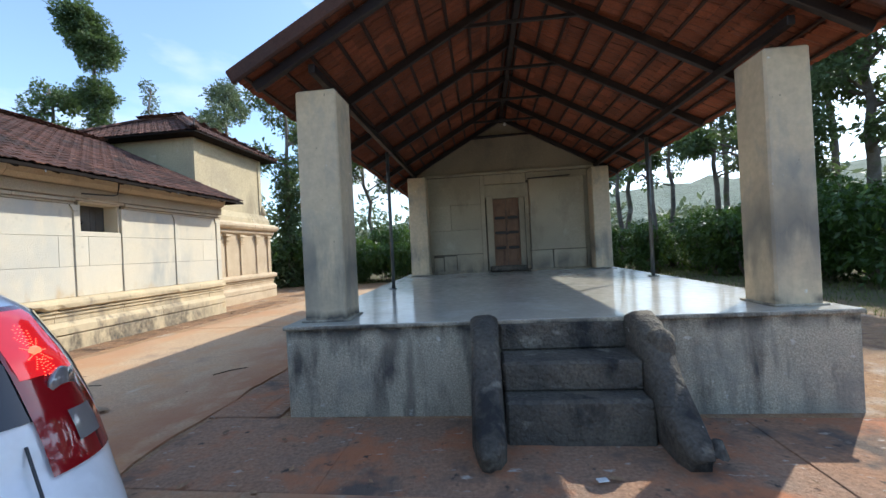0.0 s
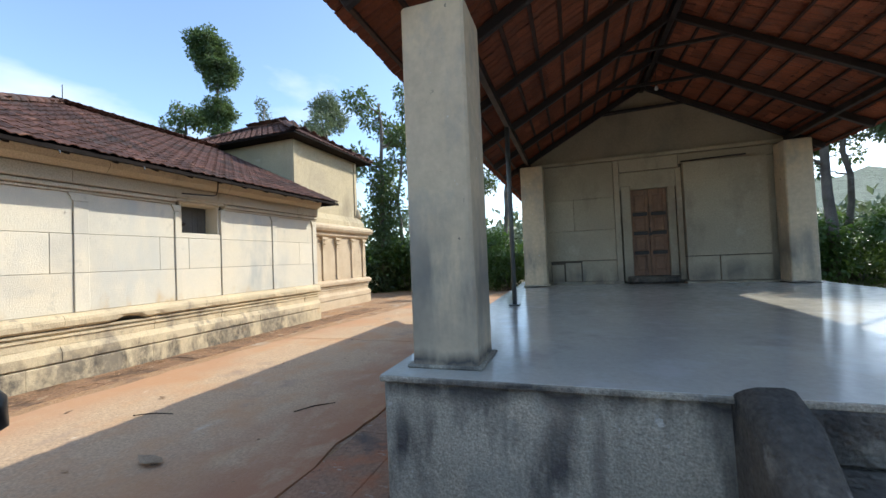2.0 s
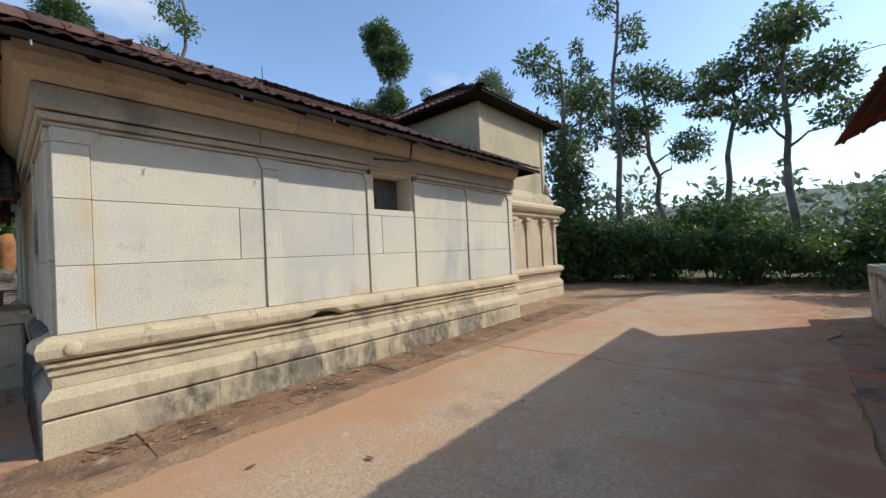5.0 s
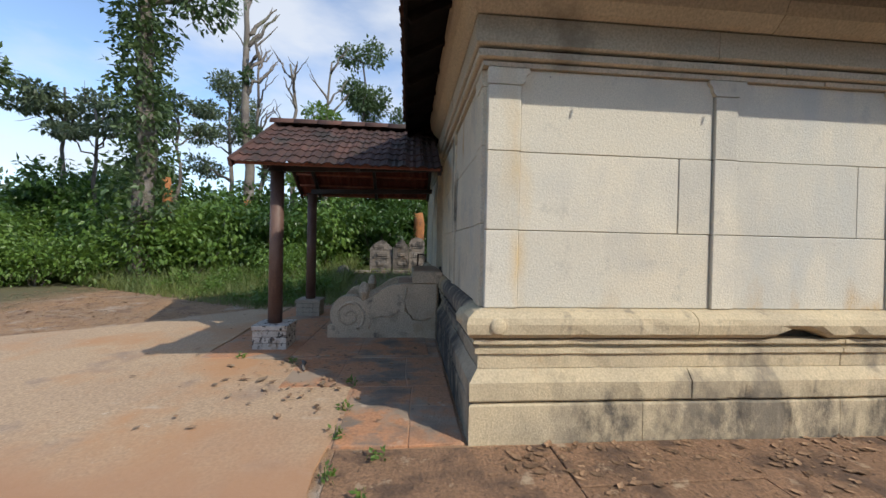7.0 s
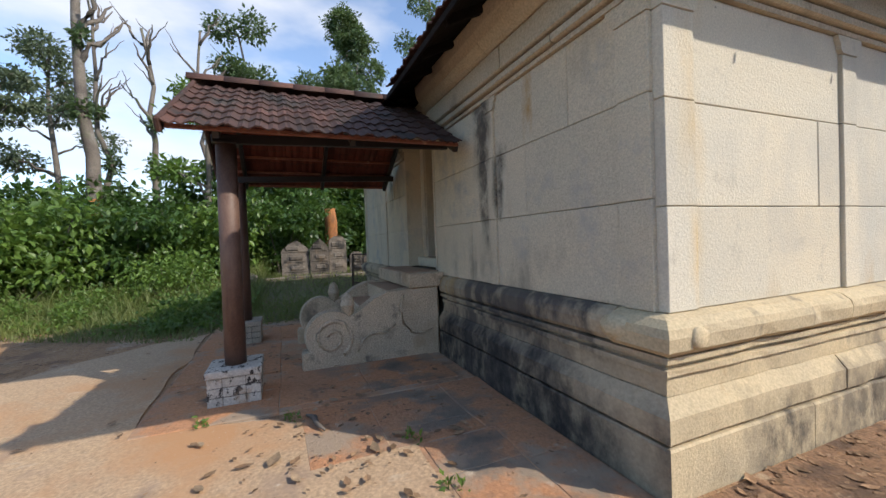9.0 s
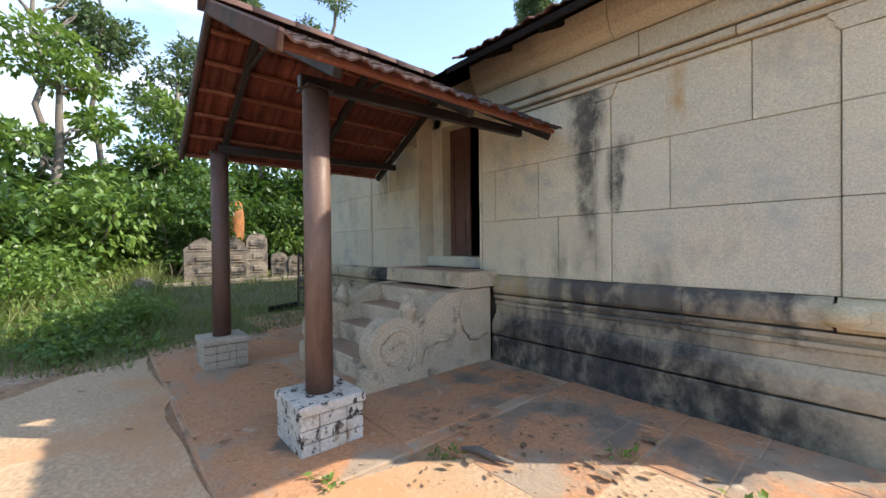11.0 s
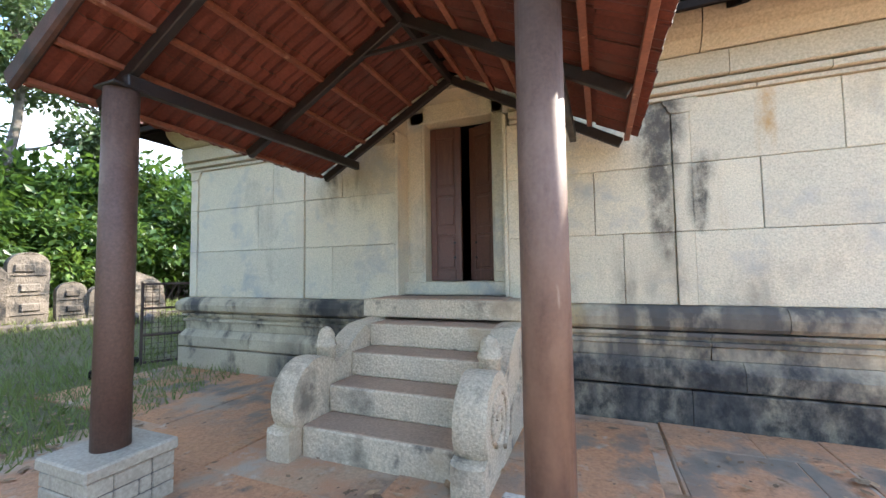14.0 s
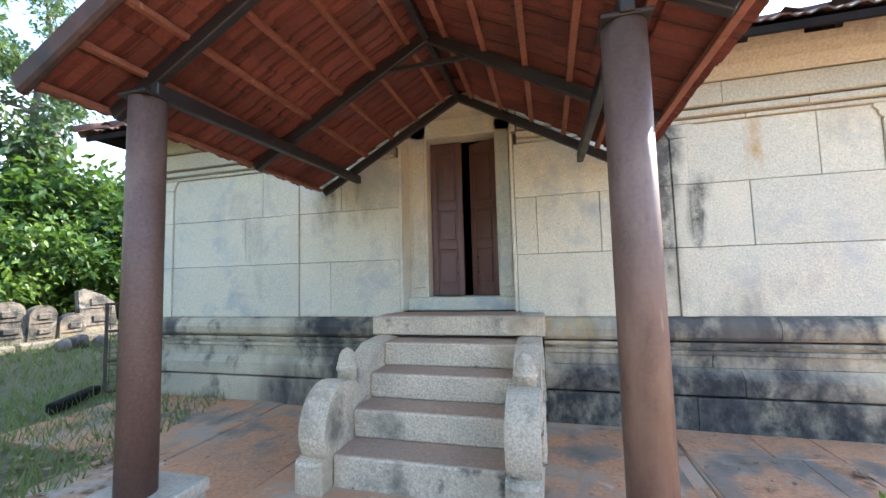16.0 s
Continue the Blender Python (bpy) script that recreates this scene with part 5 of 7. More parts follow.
# ---- parked car ----
CAR_M = pose(-1.86, 0.69, 0, 0, 0, 153.5)
XR = {0.18: -0.06, 0.30: -0.25, 0.45: -0.30, 0.60: -0.27, 0.75: -0.09, 0.90: 0.10, 1.05: 0.14, 1.25: 0.25, 1.40: 0.42, 1.48: 0.62, 1.53: 1.0}
XF = {0.18: 3.30, 0.30: 3.45, 0.50: 3.49, 0.65: 3.43, 0.78: 3.25, 0.88: 2.88, 0.97: 2.58, 1.15: 2.28, 1.35: 1.95, 1.48: 1.70, 1.53: 1.3}
HW = {0.18: 0.74, 0.30: 0.80, 0.50: 0.83, 0.70: 0.835, 0.90: 0.825, 1.0: 0.80, 1.2: 0.735, 1.4: 0.65, 1.48: 0.57, 1.53: 0.40}


def car_point(phi, z, out=0.0):
    """A point of the body: phi runs round the plan from the front (0) over the left side; z is the height."""
    xr, xf, hw = spline(XR, z), spline(XF, z), spline(HW, z)
    cx, hl = (xr + xf) / 2, (xf - xr) / 2
    c, s = math.cos(phi), math.sin(phi)
    e = 0.36
    return (cx + (hl + out) * math.copysign(abs(c) ** e, c), (hw + out) * math.copysign(abs(s) ** e, s), z)


def car_patch(p0, p1, z0, z1, out, n=14, k=10, skew=0.0):
    verts = [car_point(radians(p0 + (p1 - p0) * i / n + skew * (j / k - 0.5)), z0 + (z1 - z0) * j / k, out) for j in range(k + 1) for i in range(n + 1)]
    faces = [(j * (n + 1) + i, j * (n + 1) + i + 1, (j + 1) * (n + 1) + i + 1, (j + 1) * (n + 1) + i) for j in range(k) for i in range(n)]
    return verts, faces


def build_car():
    car = thing("car", CAR_M, "white parked hatchback with its red tail lamp lit", "car")
    zs = [0.18 + 1.35 * i / 44 for i in range(45)]
    n = 96
    verts = [car_point(2 * math.pi * i / n, z) for z in zs for i in range(n)]
    faces = [(j * n + i, j * n + (i + 1) % n, (j + 1) * n + (i + 1) % n, (j + 1) * n + i) for j in range(44) for i in range(n)]
    faces += [tuple(range(n - 1, -1, -1)), tuple(range(44 * n, 45 * n))]
    body = part("body", (verts, faces), CAR_WHITE, car, smooth=True)
    part("rear_window", car_patch(158, 202, 1.06, 1.43, 0.006), CAR_GLASS, body, "dark rear window", True)
    for p0, p1 in ((30, 74), (78, 118), (-30, -74), (-78, -118)):
        part("side_window", car_patch(p0, p1, 1.00, 1.40, 0.004), CAR_GLASS, body, "dark side window", True)
    part("windscreen", car_patch(-24, 24, 1.0, 1.42, 0.004), CAR_GLASS, body, "dark windscreen", True)
    for a, b in ((200, 231), (129, 160)):
        lampp = part("tail_lamp", car_patch(a, b, 0.88, 1.43, 0.012), LAMP_RED, car, "tall red tail lamp", True)
        mid = (a + b) / 2
        sgn = 1 if a > 180 else -1
        part("bulb", tube([car_point(radians(mid - 2 * sgn), 1.27, 0.008), car_point(radians(mid - 2 * sgn), 1.27, 0.02)], [0.022, 0.016], 10), LAMP_GLOW, lampp, "lit red bulb")
        part("lit_lens", car_patch(a + 1.5, b - 1.5, 1.19, 1.415, 0.0135), LAMP_LIT, lampp, "glowing red upper lens", True)
        for q in range(15):
            c, s = math.cos(0.42 * q), math.sin(0.42 * q)
            for f in (0.35, 0.5, 0.65, 0.8, 0.95, 1.1):
                dot = [car_point(radians(mid - 2 * sgn + 5.0 * f * c), 1.27 + 0.085 * f * s, o) for o in (0.013, 0.0165)]
                part("facet", tube(dot, [0.0017, 0.0012], 5), LAMP_GLOW, lampp)
        part("reversing_lens", tube([car_point(radians(mid + 2 * sgn), 1.15, 0.006), car_point(radians(mid + 2 * sgn), 1.15, 0.015)], [0.058, 0.052], 18), LAMP_CLEAR, lampp, "round clear lens", True)
        part("indicator_lens", car_patch(mid - 4, mid + 9 * sgn if sgn > 0 else mid - 10, 0.95, 1.06, 0.017, 6, 4), LAMP_CLEAR, lampp, "clear lower lens", True)
    part("bumper_strip", car_patch(120, 240, 0.36, 0.42, 0.012, 30, 3), BLACK_PLASTIC, car, "", True)
    part("boot_seam", tube([car_point(radians(197), z, 0.002) for z in (0.52, 0.65, 0.80, 0.99)], [0.005] * 4, 6), BLACK_PLASTIC, car)
    for y in (-0.85, 0.85):
        s = 1 if y > 0 else -1
        mir = part("mirror", tube([(2.30, y * 0.94, 0.99), (2.31, y * 1.0, 1.0), (2.32, y * 1.10, 1.01), (2.32, y * 1.13, 1.02), (2.32, y * 1.15, 1.02)], [0.03, 0.085, 0.10, 0.095, 0.04], 16), BLACK_PLASTIC, car, "black wing mirror", True)
        part("chrome_trim", tube([(2.24, y * 1.0, 0.925), (2.23, y * 1.12, 0.945)], [0.008, 0.008], 6), ALLOY, mir)
        for x in (0.62, 2.82):
            y = s * (0.79 if x < 1 else 0.85)
            wheel = part("wheel", tube([(x, y - 0.06 * s - 0.11 * s, 0.29), (x, y - 0.06 * s, 0.29)], [0.20, 0.20], 28), BLACK_PLASTIC, car)
            tyre_v, tyre_f, nn = [], [], 36
            prof = [(0.195, 0.0), (0.25, 0.012), (0.285, -0.01), (0.292, -0.06), (0.292, -0.12), (0.28, -0.17), (0.20, -0.18)]
            for i in range(nn):
                t = 2 * math.pi * i / nn
                tyre_v += [(x + r * math.cos(t), y + (d + 0.01) * s, 0.29 + r * math.sin(t)) for r, d in prof]
            q = len(prof)
            for i in range(nn):
                for j in range(q - 1):
                    tyre_f.append((i * q + j, ((i + 1) % nn) * q + j, ((i + 1) % nn) * q + j + 1, i * q + j + 1))
            part("tyre", (tyre_v, tyre_f), RUBBER, wheel, "black rubber tyre", True)
            spokes = [bar((x + 0.03 * math.cos(a), y + 0.003 * s, 0.29 + 0.03 * math.sin(a)), (x + 0.19 * math.cos(a), y + 0.003 * s, 0.29 + 0.19 * math.sin(a)), 0.02, 0.03, 0.004) for a in [2 * math.pi * i / 10 for i in range(10)]]
            part("rim", joined(*spokes, tube([(x, y - 0.03 * s, 0.29), (x, y + 0.012 * s, 0.29)], [0.05, 0.04], 14)), ALLOY, wheel, "silver ten-spoke rim")
            arch = [(x + 0.335 * math.cos(a), (spline(HW, 0.35) - 0.012) * s, 0.29 + 0.335 * math.sin(a)) for a in [math.pi * i / 16 for i in range(17)]]
            part("wheel_arch", tube(arch, [0.03] * 17, 8), BLACK_PLASTIC, car, "", True)


build_car()

# ---- plants ----
def leaf_cloud(clumps, count, size, rng, droop=0.35, shell=0.45):
    """Many small folded leaves spread over the clumps (x, y, z, rx, ry, rz)."""
    cl = np.array(clumps, dtype=float)
    weight = cl[:, 3] * cl[:, 4] * cl[:, 5]
    which = rng.choice(len(cl), count, p=weight / weight.sum())
    d = rng.normal(size=(count, 3))
    d /= np.linalg.norm(d, axis=1)[:, None]
    r = (shell + (1 - shell) * rng.random(count)) ** 0.7
    lump = 1 + 0.22 * np.sin(d[:, 0] * 5 + which) * np.cos(d[:, 1] * 4 + which * 2) + 0.16 * np.sin(d[:, 2] * 7 + which)
    p = cl[which, :3] + d * cl[which, 3:] * (r * lump)[:, None]
    axis = d * 0.7 + rng.normal(size=(count, 3)) * 0.6
    axis[:, 2] -= droop
    axis /= np.linalg.norm(axis, axis=1)[:, None]
    side = np.cross(axis, rng.normal(size=(count, 3)) * 0.5 + np.array([0, 0, 1.0]))
    side /= np.linalg.norm(side, axis=1)[:, None] + 1e-9
    norm = np.cross(side, axis)
    s = size * (0.6 + 0.8 * rng.random(count))[:, None]
    v = np.empty((count, 4, 3))
    v[:, 0] = p
    v[:, 1] = p + axis * s * 0.45 + side * s * 0.26 + norm * s * 0.06
    v[:, 2] = p + axis * s
    v[:, 3] = p + axis * s * 0.45 - side * s * 0.26 + norm * s * 0.06
    base = np.arange(count)[:, None] * 4
    return v.reshape(-1, 3).tolist(), (base + np.array([0, 1, 2, 3])).tolist()


def limb(a, b, r0, r1, rng, bend=0.08, n=6, sides=7):
    a, b = np.array(a, float), np.array(b, float)
    length = np.linalg.norm(b - a)
    pts = []
    for i in range(n + 1):
        t = i / n
        pts.append(tuple(a + (b - a) * t + rng.normal(size=3) * bend * length * 0.12 * math.sin(math.pi * t)))
    return tube(pts, [r0 + (r1 - r0) * i / n for i in range(n + 1)], sides)


def make_bush(seed, height, spread, count, material, size, label):
    rng = np.random.default_rng(seed)
    b = thing("bush", I4, label, "bush", "coffee bushes round the yard")
    clumps, stems = [], []
    for i in range(11):
        a, rr = rng.random() * 6.28, spread * math.sqrt(rng.random()) * 0.75
        z = height * (0.18 + 0.68 * rng.random()) * (1.05 - 0.3 * rr / spread)
        clumps.append((rr * math.cos(a), rr * math.sin(a), z, 0.55 + 0.35 * rng.random(), 0.55 + 0.35 * rng.random(), 0.38 + 0.25 * rng.random()))
        if i < 6:
            stems.append(limb((rr * 0.15, 0, -0.1), clumps[-1][:3], 0.03, 0.01, rng, 0.15, 4, 5))
    for geo in stems:
        part("stem", geo, BARK, b)
    part("foliage", leaf_cloud(clumps, count, size, rng, 0.55, 0.25), material, b)
    return b


BUSH_LABELS = "dense dark green coffee bush at the edge of the yard"
bushes = [make_bush(11, 2.9, 1.5, 4600, LEAF_COFFEE, 0.165, BUSH_LABELS), make_bush(12, 3.4, 1.7, 5200, LEAF_COFFEE, 0.17, BUSH_LABELS),
          make_bush(13, 2.3, 1.3, 4200, LEAF_BRIGHT, 0.145, "bright green leafy shrub at the edge of the yard"), make_bush(14, 1.4, 1.0, 2600, LEAF_BRIGHT, 0.11, "low fresh green shrub in the grass")]
HOME = ((-21.5, -2.0), (-22.5, 1.5), (-20.0, -5.5), (-19.2, -1.2))
for b, (x, y) in zip(bushes, HOME):
    b.matrix_basis = pose(x, y, ground_height(x, y))


def scatter_bushes():
    rng = random.Random(5)
    spots = []
    for i in range(13):                                   # west edge, two ranks
        y = -15 + i * 2.1
        spots.append((-20.6 - 0.1 * i + rng.uniform(-0.8, 0.8) - (3.6 if y > -1 else 0), y, (0, 1, 2)))
        spots.append((-24.0 + rng.uniform(-1, 1) - (3.2 if y > -1 else 0), y + 1, (1, 1, 0)))
    for i in range(12):
        spots.append((-28.5 + rng.uniform(-1, 1), -16 + i * 2.4, (1, 1, 0)))
    for i in range(9):
        spots.append((-19.0 + rng.uniform(-0.8, 0.8) - (2.5 if i > 5 else 0), -11 + i * 1.3, (3, 3, 2)))
    for i in range(9):
        spots.append((-25.4 + rng.uniform(-0.7, 0.7), -0.5 + i * 1.35, (0, 2, 2)))
        spots.append((-28.2 + rng.uniform(-0.7, 0.7), -0.5 + i * 1.6, (1, 2, 1)))
    for i in range(8):                                    # north-west, behind the temple
        spots.append((-27.0 + i * 1.3 + rng.uniform(-0.6, 0.6), 10.5 + i * 1.1, (0, 1, 2)))
    for i in range(13):                                   # north edge
        spots.append((-14.5 + i * 1.75 + rng.uniform(-0.4, 0.4), 20.3 + rng.uniform(-0.6, 0.8), (0, 1, 0)))
        spots.append((-14.0 + i * 1.75, 23.2 + rng.uniform(-0.8, 0.8), (1, 1, 0)))
    for i in range(11):                                   # east edge
        spots.append((9.2 + 0.15 * i + rng.uniform(-0.7, 0.7), 24 - i * 2.0, (0, 2, 3)))
        spots.append((12.0 + rng.uniform(-1, 1), 25 - i * 2.2, (1, 0, 1)))
    for i in range(10):                                   # south, behind the walker: unseen bushes added for the reflections
        spots.append((-20 + i * 3.2 + rng.uniform(-1, 1), -13.5 + rng.uniform(-1, 1), (0, 1, 2)))
    for x, y, kinds in spots:
        src = bushes[rng.choice(kinds)]
        k = rng.uniform(0.8, 1.12) * (1.75 if x < -27 else 1.35 if x < -18 else 1.15 if x > 7 else 1.0)
        copy_thing(src, pose(x, y, ground_height(x, y) - 0.05, 0, 0, rng.uniform(0, 360)) @ Matrix.Diagonal((k, k, k * rng.uniform(0.85, 1.1), 1)))


scatter_bushes()


def tree(x, y, height, kind, seed, label, r=0.16, lean=(0, 0), leafmat=None, size=0.22, dense=1.0):
    rng = np.random.default_rng(seed)
    t = thing("tree", pose(x, y, ground_height(x, y) - 0.1), label, "tree", "trees round the yard")
    leafmat = leafmat or LEAF_TREE
    top = np.array([lean[0], lean[1], height])
    n = 9
    spine = [tuple(top * (i / n) + np.array([rng.normal() * 0.05 * height * 0.2, rng.normal() * 0.05 * height * 0.2, 0]) * (1 if 0 < i < n else 0)) for i in range(n + 1)]
    part("trunk", tube(spine, [r * (1.25 if i == 0 else 1) * (1 - 0.72 * i / n) for i in range(n + 1)], 9), BARK, t, smooth=True)

    def on(f):
        k = min(n - 1, int(f * n))
        a, b = np.array(spine[k]), np.array(spine[k + 1])
        return a + (b - a) * (f * n - k)
    clumps, limbs = [], []

    def twig(f, dx, dy, dz, rad, flat=0.75):
        a = on(f)
        c = a + np.array([dx, dy, dz])
        limbs.append(limb(a, c, r * 0.34, r * 0.08, rng, 0.35))
        clumps.append((*c, rad, rad, rad * flat))
        for q in range(3):
            e = c + rng.normal(size=3) * rad * 0.55
            limbs.append(limb(a + (c - a) * 0.6, e, r * 0.14, r * 0.04, rng, 0.3, 4, 5))
    if kind == "stack":
        for f, rad in ((0.97, 0.072 * height), (0.88, 0.078 * height), (0.70, 0.066 * height)):
            twig(f, rng.normal() * 0.3, rng.normal() * 0.3, 0.2, rad, 0.95)
        clumps += [(*on(0.58), 0.05 * height, 0.05 * height, 0.08 * height)]
    elif kind == "round":
        for i in range(7):
            a = i * 0.9
            twig(0.72 + 0.28 * rng.random(), math.cos(a) * 0.07 * height, math.sin(a) * 0.07 * height, 0.03 * height, 0.065 * height, 0.9)
    elif kind == "slender":
        for i in range(9):
            a = rng.random() * 6.28
            f = 0.45 + 0.55 * i / 8
            reach = 0.10 * height * (1.15 - f)
            twig(f, math.cos(a) * reach * 1.5, math.sin(a) * reach * 1.5, 0.03 * height, 0.045 * height * (1.2 - 0.3 * f), 0.8)
    elif kind == "umbrella":
        for i in range(6):
            a = i * 1.05 + rng.random()
            twig(0.7 + 0.25 * rng.random(), math.cos(a) * 0.16 * height, math.sin(a) * 0.16 * height, 0.12 * height, 0.10 * height, 0.32)
    elif kind == "vine":
        for i in range(12):
            f = 0.04 + 0.6 * i / 11
            c = on(f)
            clumps.append((c[0] + rng.normal() * 0.15, c[1] + rng.normal() * 0.15, c[2], 0.7 + 0.3 * rng.random(), 0.7 + 0.3 * rng.random(), 0.75))
        for i in range(6):
            a = rng.random() * 6.28
            twig(0.62 + 0.38 * rng.random(), math.cos(a) * 0.12 * height, math.sin(a) * 0.12 * height, 0.04 * height, 0.09 * height, 0.7)
    elif kind == "bare":
        for i in range(7):
            a = rng.random() * 6.28
            f = 0.55 + 0.4 * rng.random()
            s = on(f)
            e = s + np.array([math.cos(a) * 0.09 * height, math.sin(a) * 0.09 * height, 0.12 * height])
            limbs.append(limb(s, e, r * 0.45, r * 0.1, rng, 0.3))
            limbs.append(limb(s + (e - s) * 0.6, e + np.array([-0.05 * height * math.sin(a), 0.05 * height * math.cos(a), 0.03 * height]), r * 0.2, r * 0.05, rng, 0.3, 4, 5))
        clumps.append((*on(0.45), 0.35, 0.35, 0.5))
        clumps.append((*(on(0.62) + np.array([0.3, 0.2, 0])), 0.3, 0.3, 0.35))
    elif kind == "wide":
        for i in range(11):
            a = i * 2.4
            f = 0.45 + 0.5 * rng.random()
            reach = 0.22 * height * (1.25 - f)
            twig(f, math.cos(a) * reach, math.sin(a) * reach, 0.08 * height, 0.085 * height, 0.6)
    if limbs:
        for geo in limbs:
            if len(geo[0]) > 40:
                part("limb", geo, BARK, t, smooth=True)
        twigs = [geo for geo in limbs if len(geo[0]) <= 40]
        if twigs:
            part("branchwork", joined(*twigs), BARK, t)["kind"] = "stuff"
    if clumps:
        more = {"stack": 5.0, "round": 4.0, "vine": 2.6, "slender": 2.4, "wide": 2.4, "umbrella": 2.6, "bare": 1.5}[kind]
        count = int(min(20000, max(350, more * dense * 10.5 * sum(c[3] * c[4] for c in clumps) / (size * size))))
        part("crown", leaf_cloud(clumps, count, size, rng, 0.3, 0.3), leafmat, t)
    return t


L_TALL, L_VINE, L_BARE = "tall slender tree with sparse tufts of leaves", "tall tree wrapped in leafy climbing vines", "tall bare grey tree with forked limbs"
L_BALL, L_UMB, L_WIDE = "tall tree with rounded dense crowns", "tree with a flat spreading crown", "broad forest tree with dark foliage"
tree(-19.0, -5.6, 13.5, "vine", 1, L_VINE, 0.36, (0.6, 0.2))
tree(-25.9, -5.1, 16.0, "bare", 2, L_BARE, 0.30, (-0.6, -0.4))
tree(-29.8, -6.1, 12.9, "bare", 3, L_BARE, 0.18)
tree(-28.5, -3.6, 12.0, "bare", 4, L_BARE, 0.20, (-0.6, -0.5))
tree(-29.0, -1.7, 12.2, "bare", 5, L_BARE, 0.17)
tree(-31.2, -0.2, 13.2, "round", 6, L_BALL, 0.17)
tree(-24.1, -12.2, 8.2, "umbrella", 7, L_UMB, 0.14, leafmat=LEAF_HAZED)
tree(-23.1, -10.2, 7.0, "umbrella", 8, L_UMB, 0.13, leafmat=LEAF_HAZED)
tree(-24.6, -7.8, 7.6, "umbrella", 9, L_UMB, 0.13, leafmat=LEAF_HAZED)
tree(-16.5, -9.6, 8.6, "wide", 10, L_WIDE, 0.18)
tree(-22.4, 20.3, 15.6, "stack", 11, L_BALL, 0.2, size=0.17, dense=2.6)
tree(-25.3, 20.2, 11.8, "round", 12, L_BALL, 0.2)
tree(-27.3, 29.5, 15.4, "slender", 13, L_TALL, 0.2, leafmat=LEAF_HAZED)
tree(-22.0, 31.2, 15.6, "round", 14, L_BALL, 0.2, leafmat=LEAF_HAZED)
tree(-10.9, 20.2, 10.2, "vine", 15, L_VINE, 0.2)
tree(-12.7, 25.6, 12.9, "slender", 16, L_TALL, 0.17, (0.8, 0))
tree(-10.2, 26.4, 17.0, "slender", 17, L_TALL, 0.2, size=0.24)
tree(-8.6, 28.7, 12.4, "wide", 18, L_WIDE, 0.2, (-1.2, 0))
tree(-6.0, 27.5, 10.6, "umbrella", 19, L_UMB, 0.2, (1.0, 0))
tree(-3.2, 26.0, 11.5, "wide", 20, L_WIDE, 0.2)
tree(-32.9, 11.5, 20.0, "slender", 21, L_TALL, 0.24)
tree(6.8, 22.0, 9.0, "slender", 22, L_TALL, 0.16)
tree(7.3, 19.2, 10.0, "slender", 23, L_TALL, 0.20)
tree(10.3, 23.9, 10.5, "slender", 24, L_TALL, 0.16)
tree(12.2, 23.0, 10.0, "wide", 25, L_WIDE, 0.18, leafmat=LEAF_HAZED)
tree(13.4, 15.6, 9.2, "wide", 26, L_WIDE, 0.26, dense=1.3)
tree(13.8, 12.6, 8.2, "wide", 27, L_WIDE, 0.22, dense=1.3)
tree(13.5, 18.5, 12.0, "vine", 28, L_VINE, 0.24)
tree(15.0, 27.0, 13.0, "slender", 29, L_TALL, 0.2)
tree(3.0, 27.0, 12.0, "slender", 30, L_TALL, 0.18)
tree(-27.0, 7.7, 8.6, "vine", 31, L_VINE, 0.25)
tree(-24.6, -1.0, 8.0, "wide", 32, L_WIDE, 0.18, leafmat=LEAF_BRIGHT)
tree(-29.5, 9.2, 6.6, "round", 33, L_BALL, 0.2, leafmat=LEAF_BRIGHT)
tree(-26.5, 2.2, 7.0, "wide", 34, L_WIDE, 0.18, leafmat=LEAF_BRIGHT)
tree(-33.0, 3.0, 11.0, "wide", 35, L_WIDE, 0.2)
tree(-34.0, 6.0, 16.3, "stack", 48, L_BALL, 0.17, size=0.2, dense=2.0)
tree(-33.0, -9.0, 12.0, "wide", 36, L_WIDE, 0.2, leafmat=LEAF_HAZED)
tree(-19.0, 27.0, 12.0, "vine", 37, L_VINE, 0.2, leafmat=LEAF_HAZED)
tree(10.2, 17.2, 10.0, "wide", 42, L_WIDE, 0.2, dense=1.6)
tree(9.0, 26.5, 11.0, "wide", 43, L_WIDE, 0.2, dense=1.6)
tree(16.5, 21.0, 12.0, "round", 44, L_BALL, 0.22)
tree(17.0, 14.0, 13.0, "wide", 45, L_WIDE, 0.24, dense=1.8)
tree(-28.0, 12.5, 7.5, "wide", 46, L_WIDE, 0.2, leafmat=LEAF_BRIGHT, dense=1.6)
tree(-27.6, 5.6, 10.5, "wide", 47, L_WIDE, 0.2, dense=1.6)
tree(14.5, 8.0, 10.0, "wide", 38, L_WIDE, 0.22)
# two unseen trees behind the walker, added for the reflections
tree(-6.0, -15.0, 9.0, "wide", 39, L_WIDE, 0.22)
tree(4.0, -14.0, 10.0, "wide", 40, L_WIDE, 0.22)

for x, y, h, r in ((-23.4, 3.4, 2.6, 0.26), (-25.4, -4.9, 3.6, 0.2), (-22.9, -7.2, 4.2, 0.2)):
    t = thing("tree_stump", pose(x, y, ground_height(x, y) - 0.1), "peeled orange tree trunk cut off among the bushes", "stump")
    part("trunk", tube([(0, 0, 0), (0.05, 0.02, h * 0.4), (0, 0.05, h * 0.8), (0.06, 0, h)], [r * 1.2, r, r * 0.95, r * 0.8], 12), BARK_ORANGE, t, smooth=True)


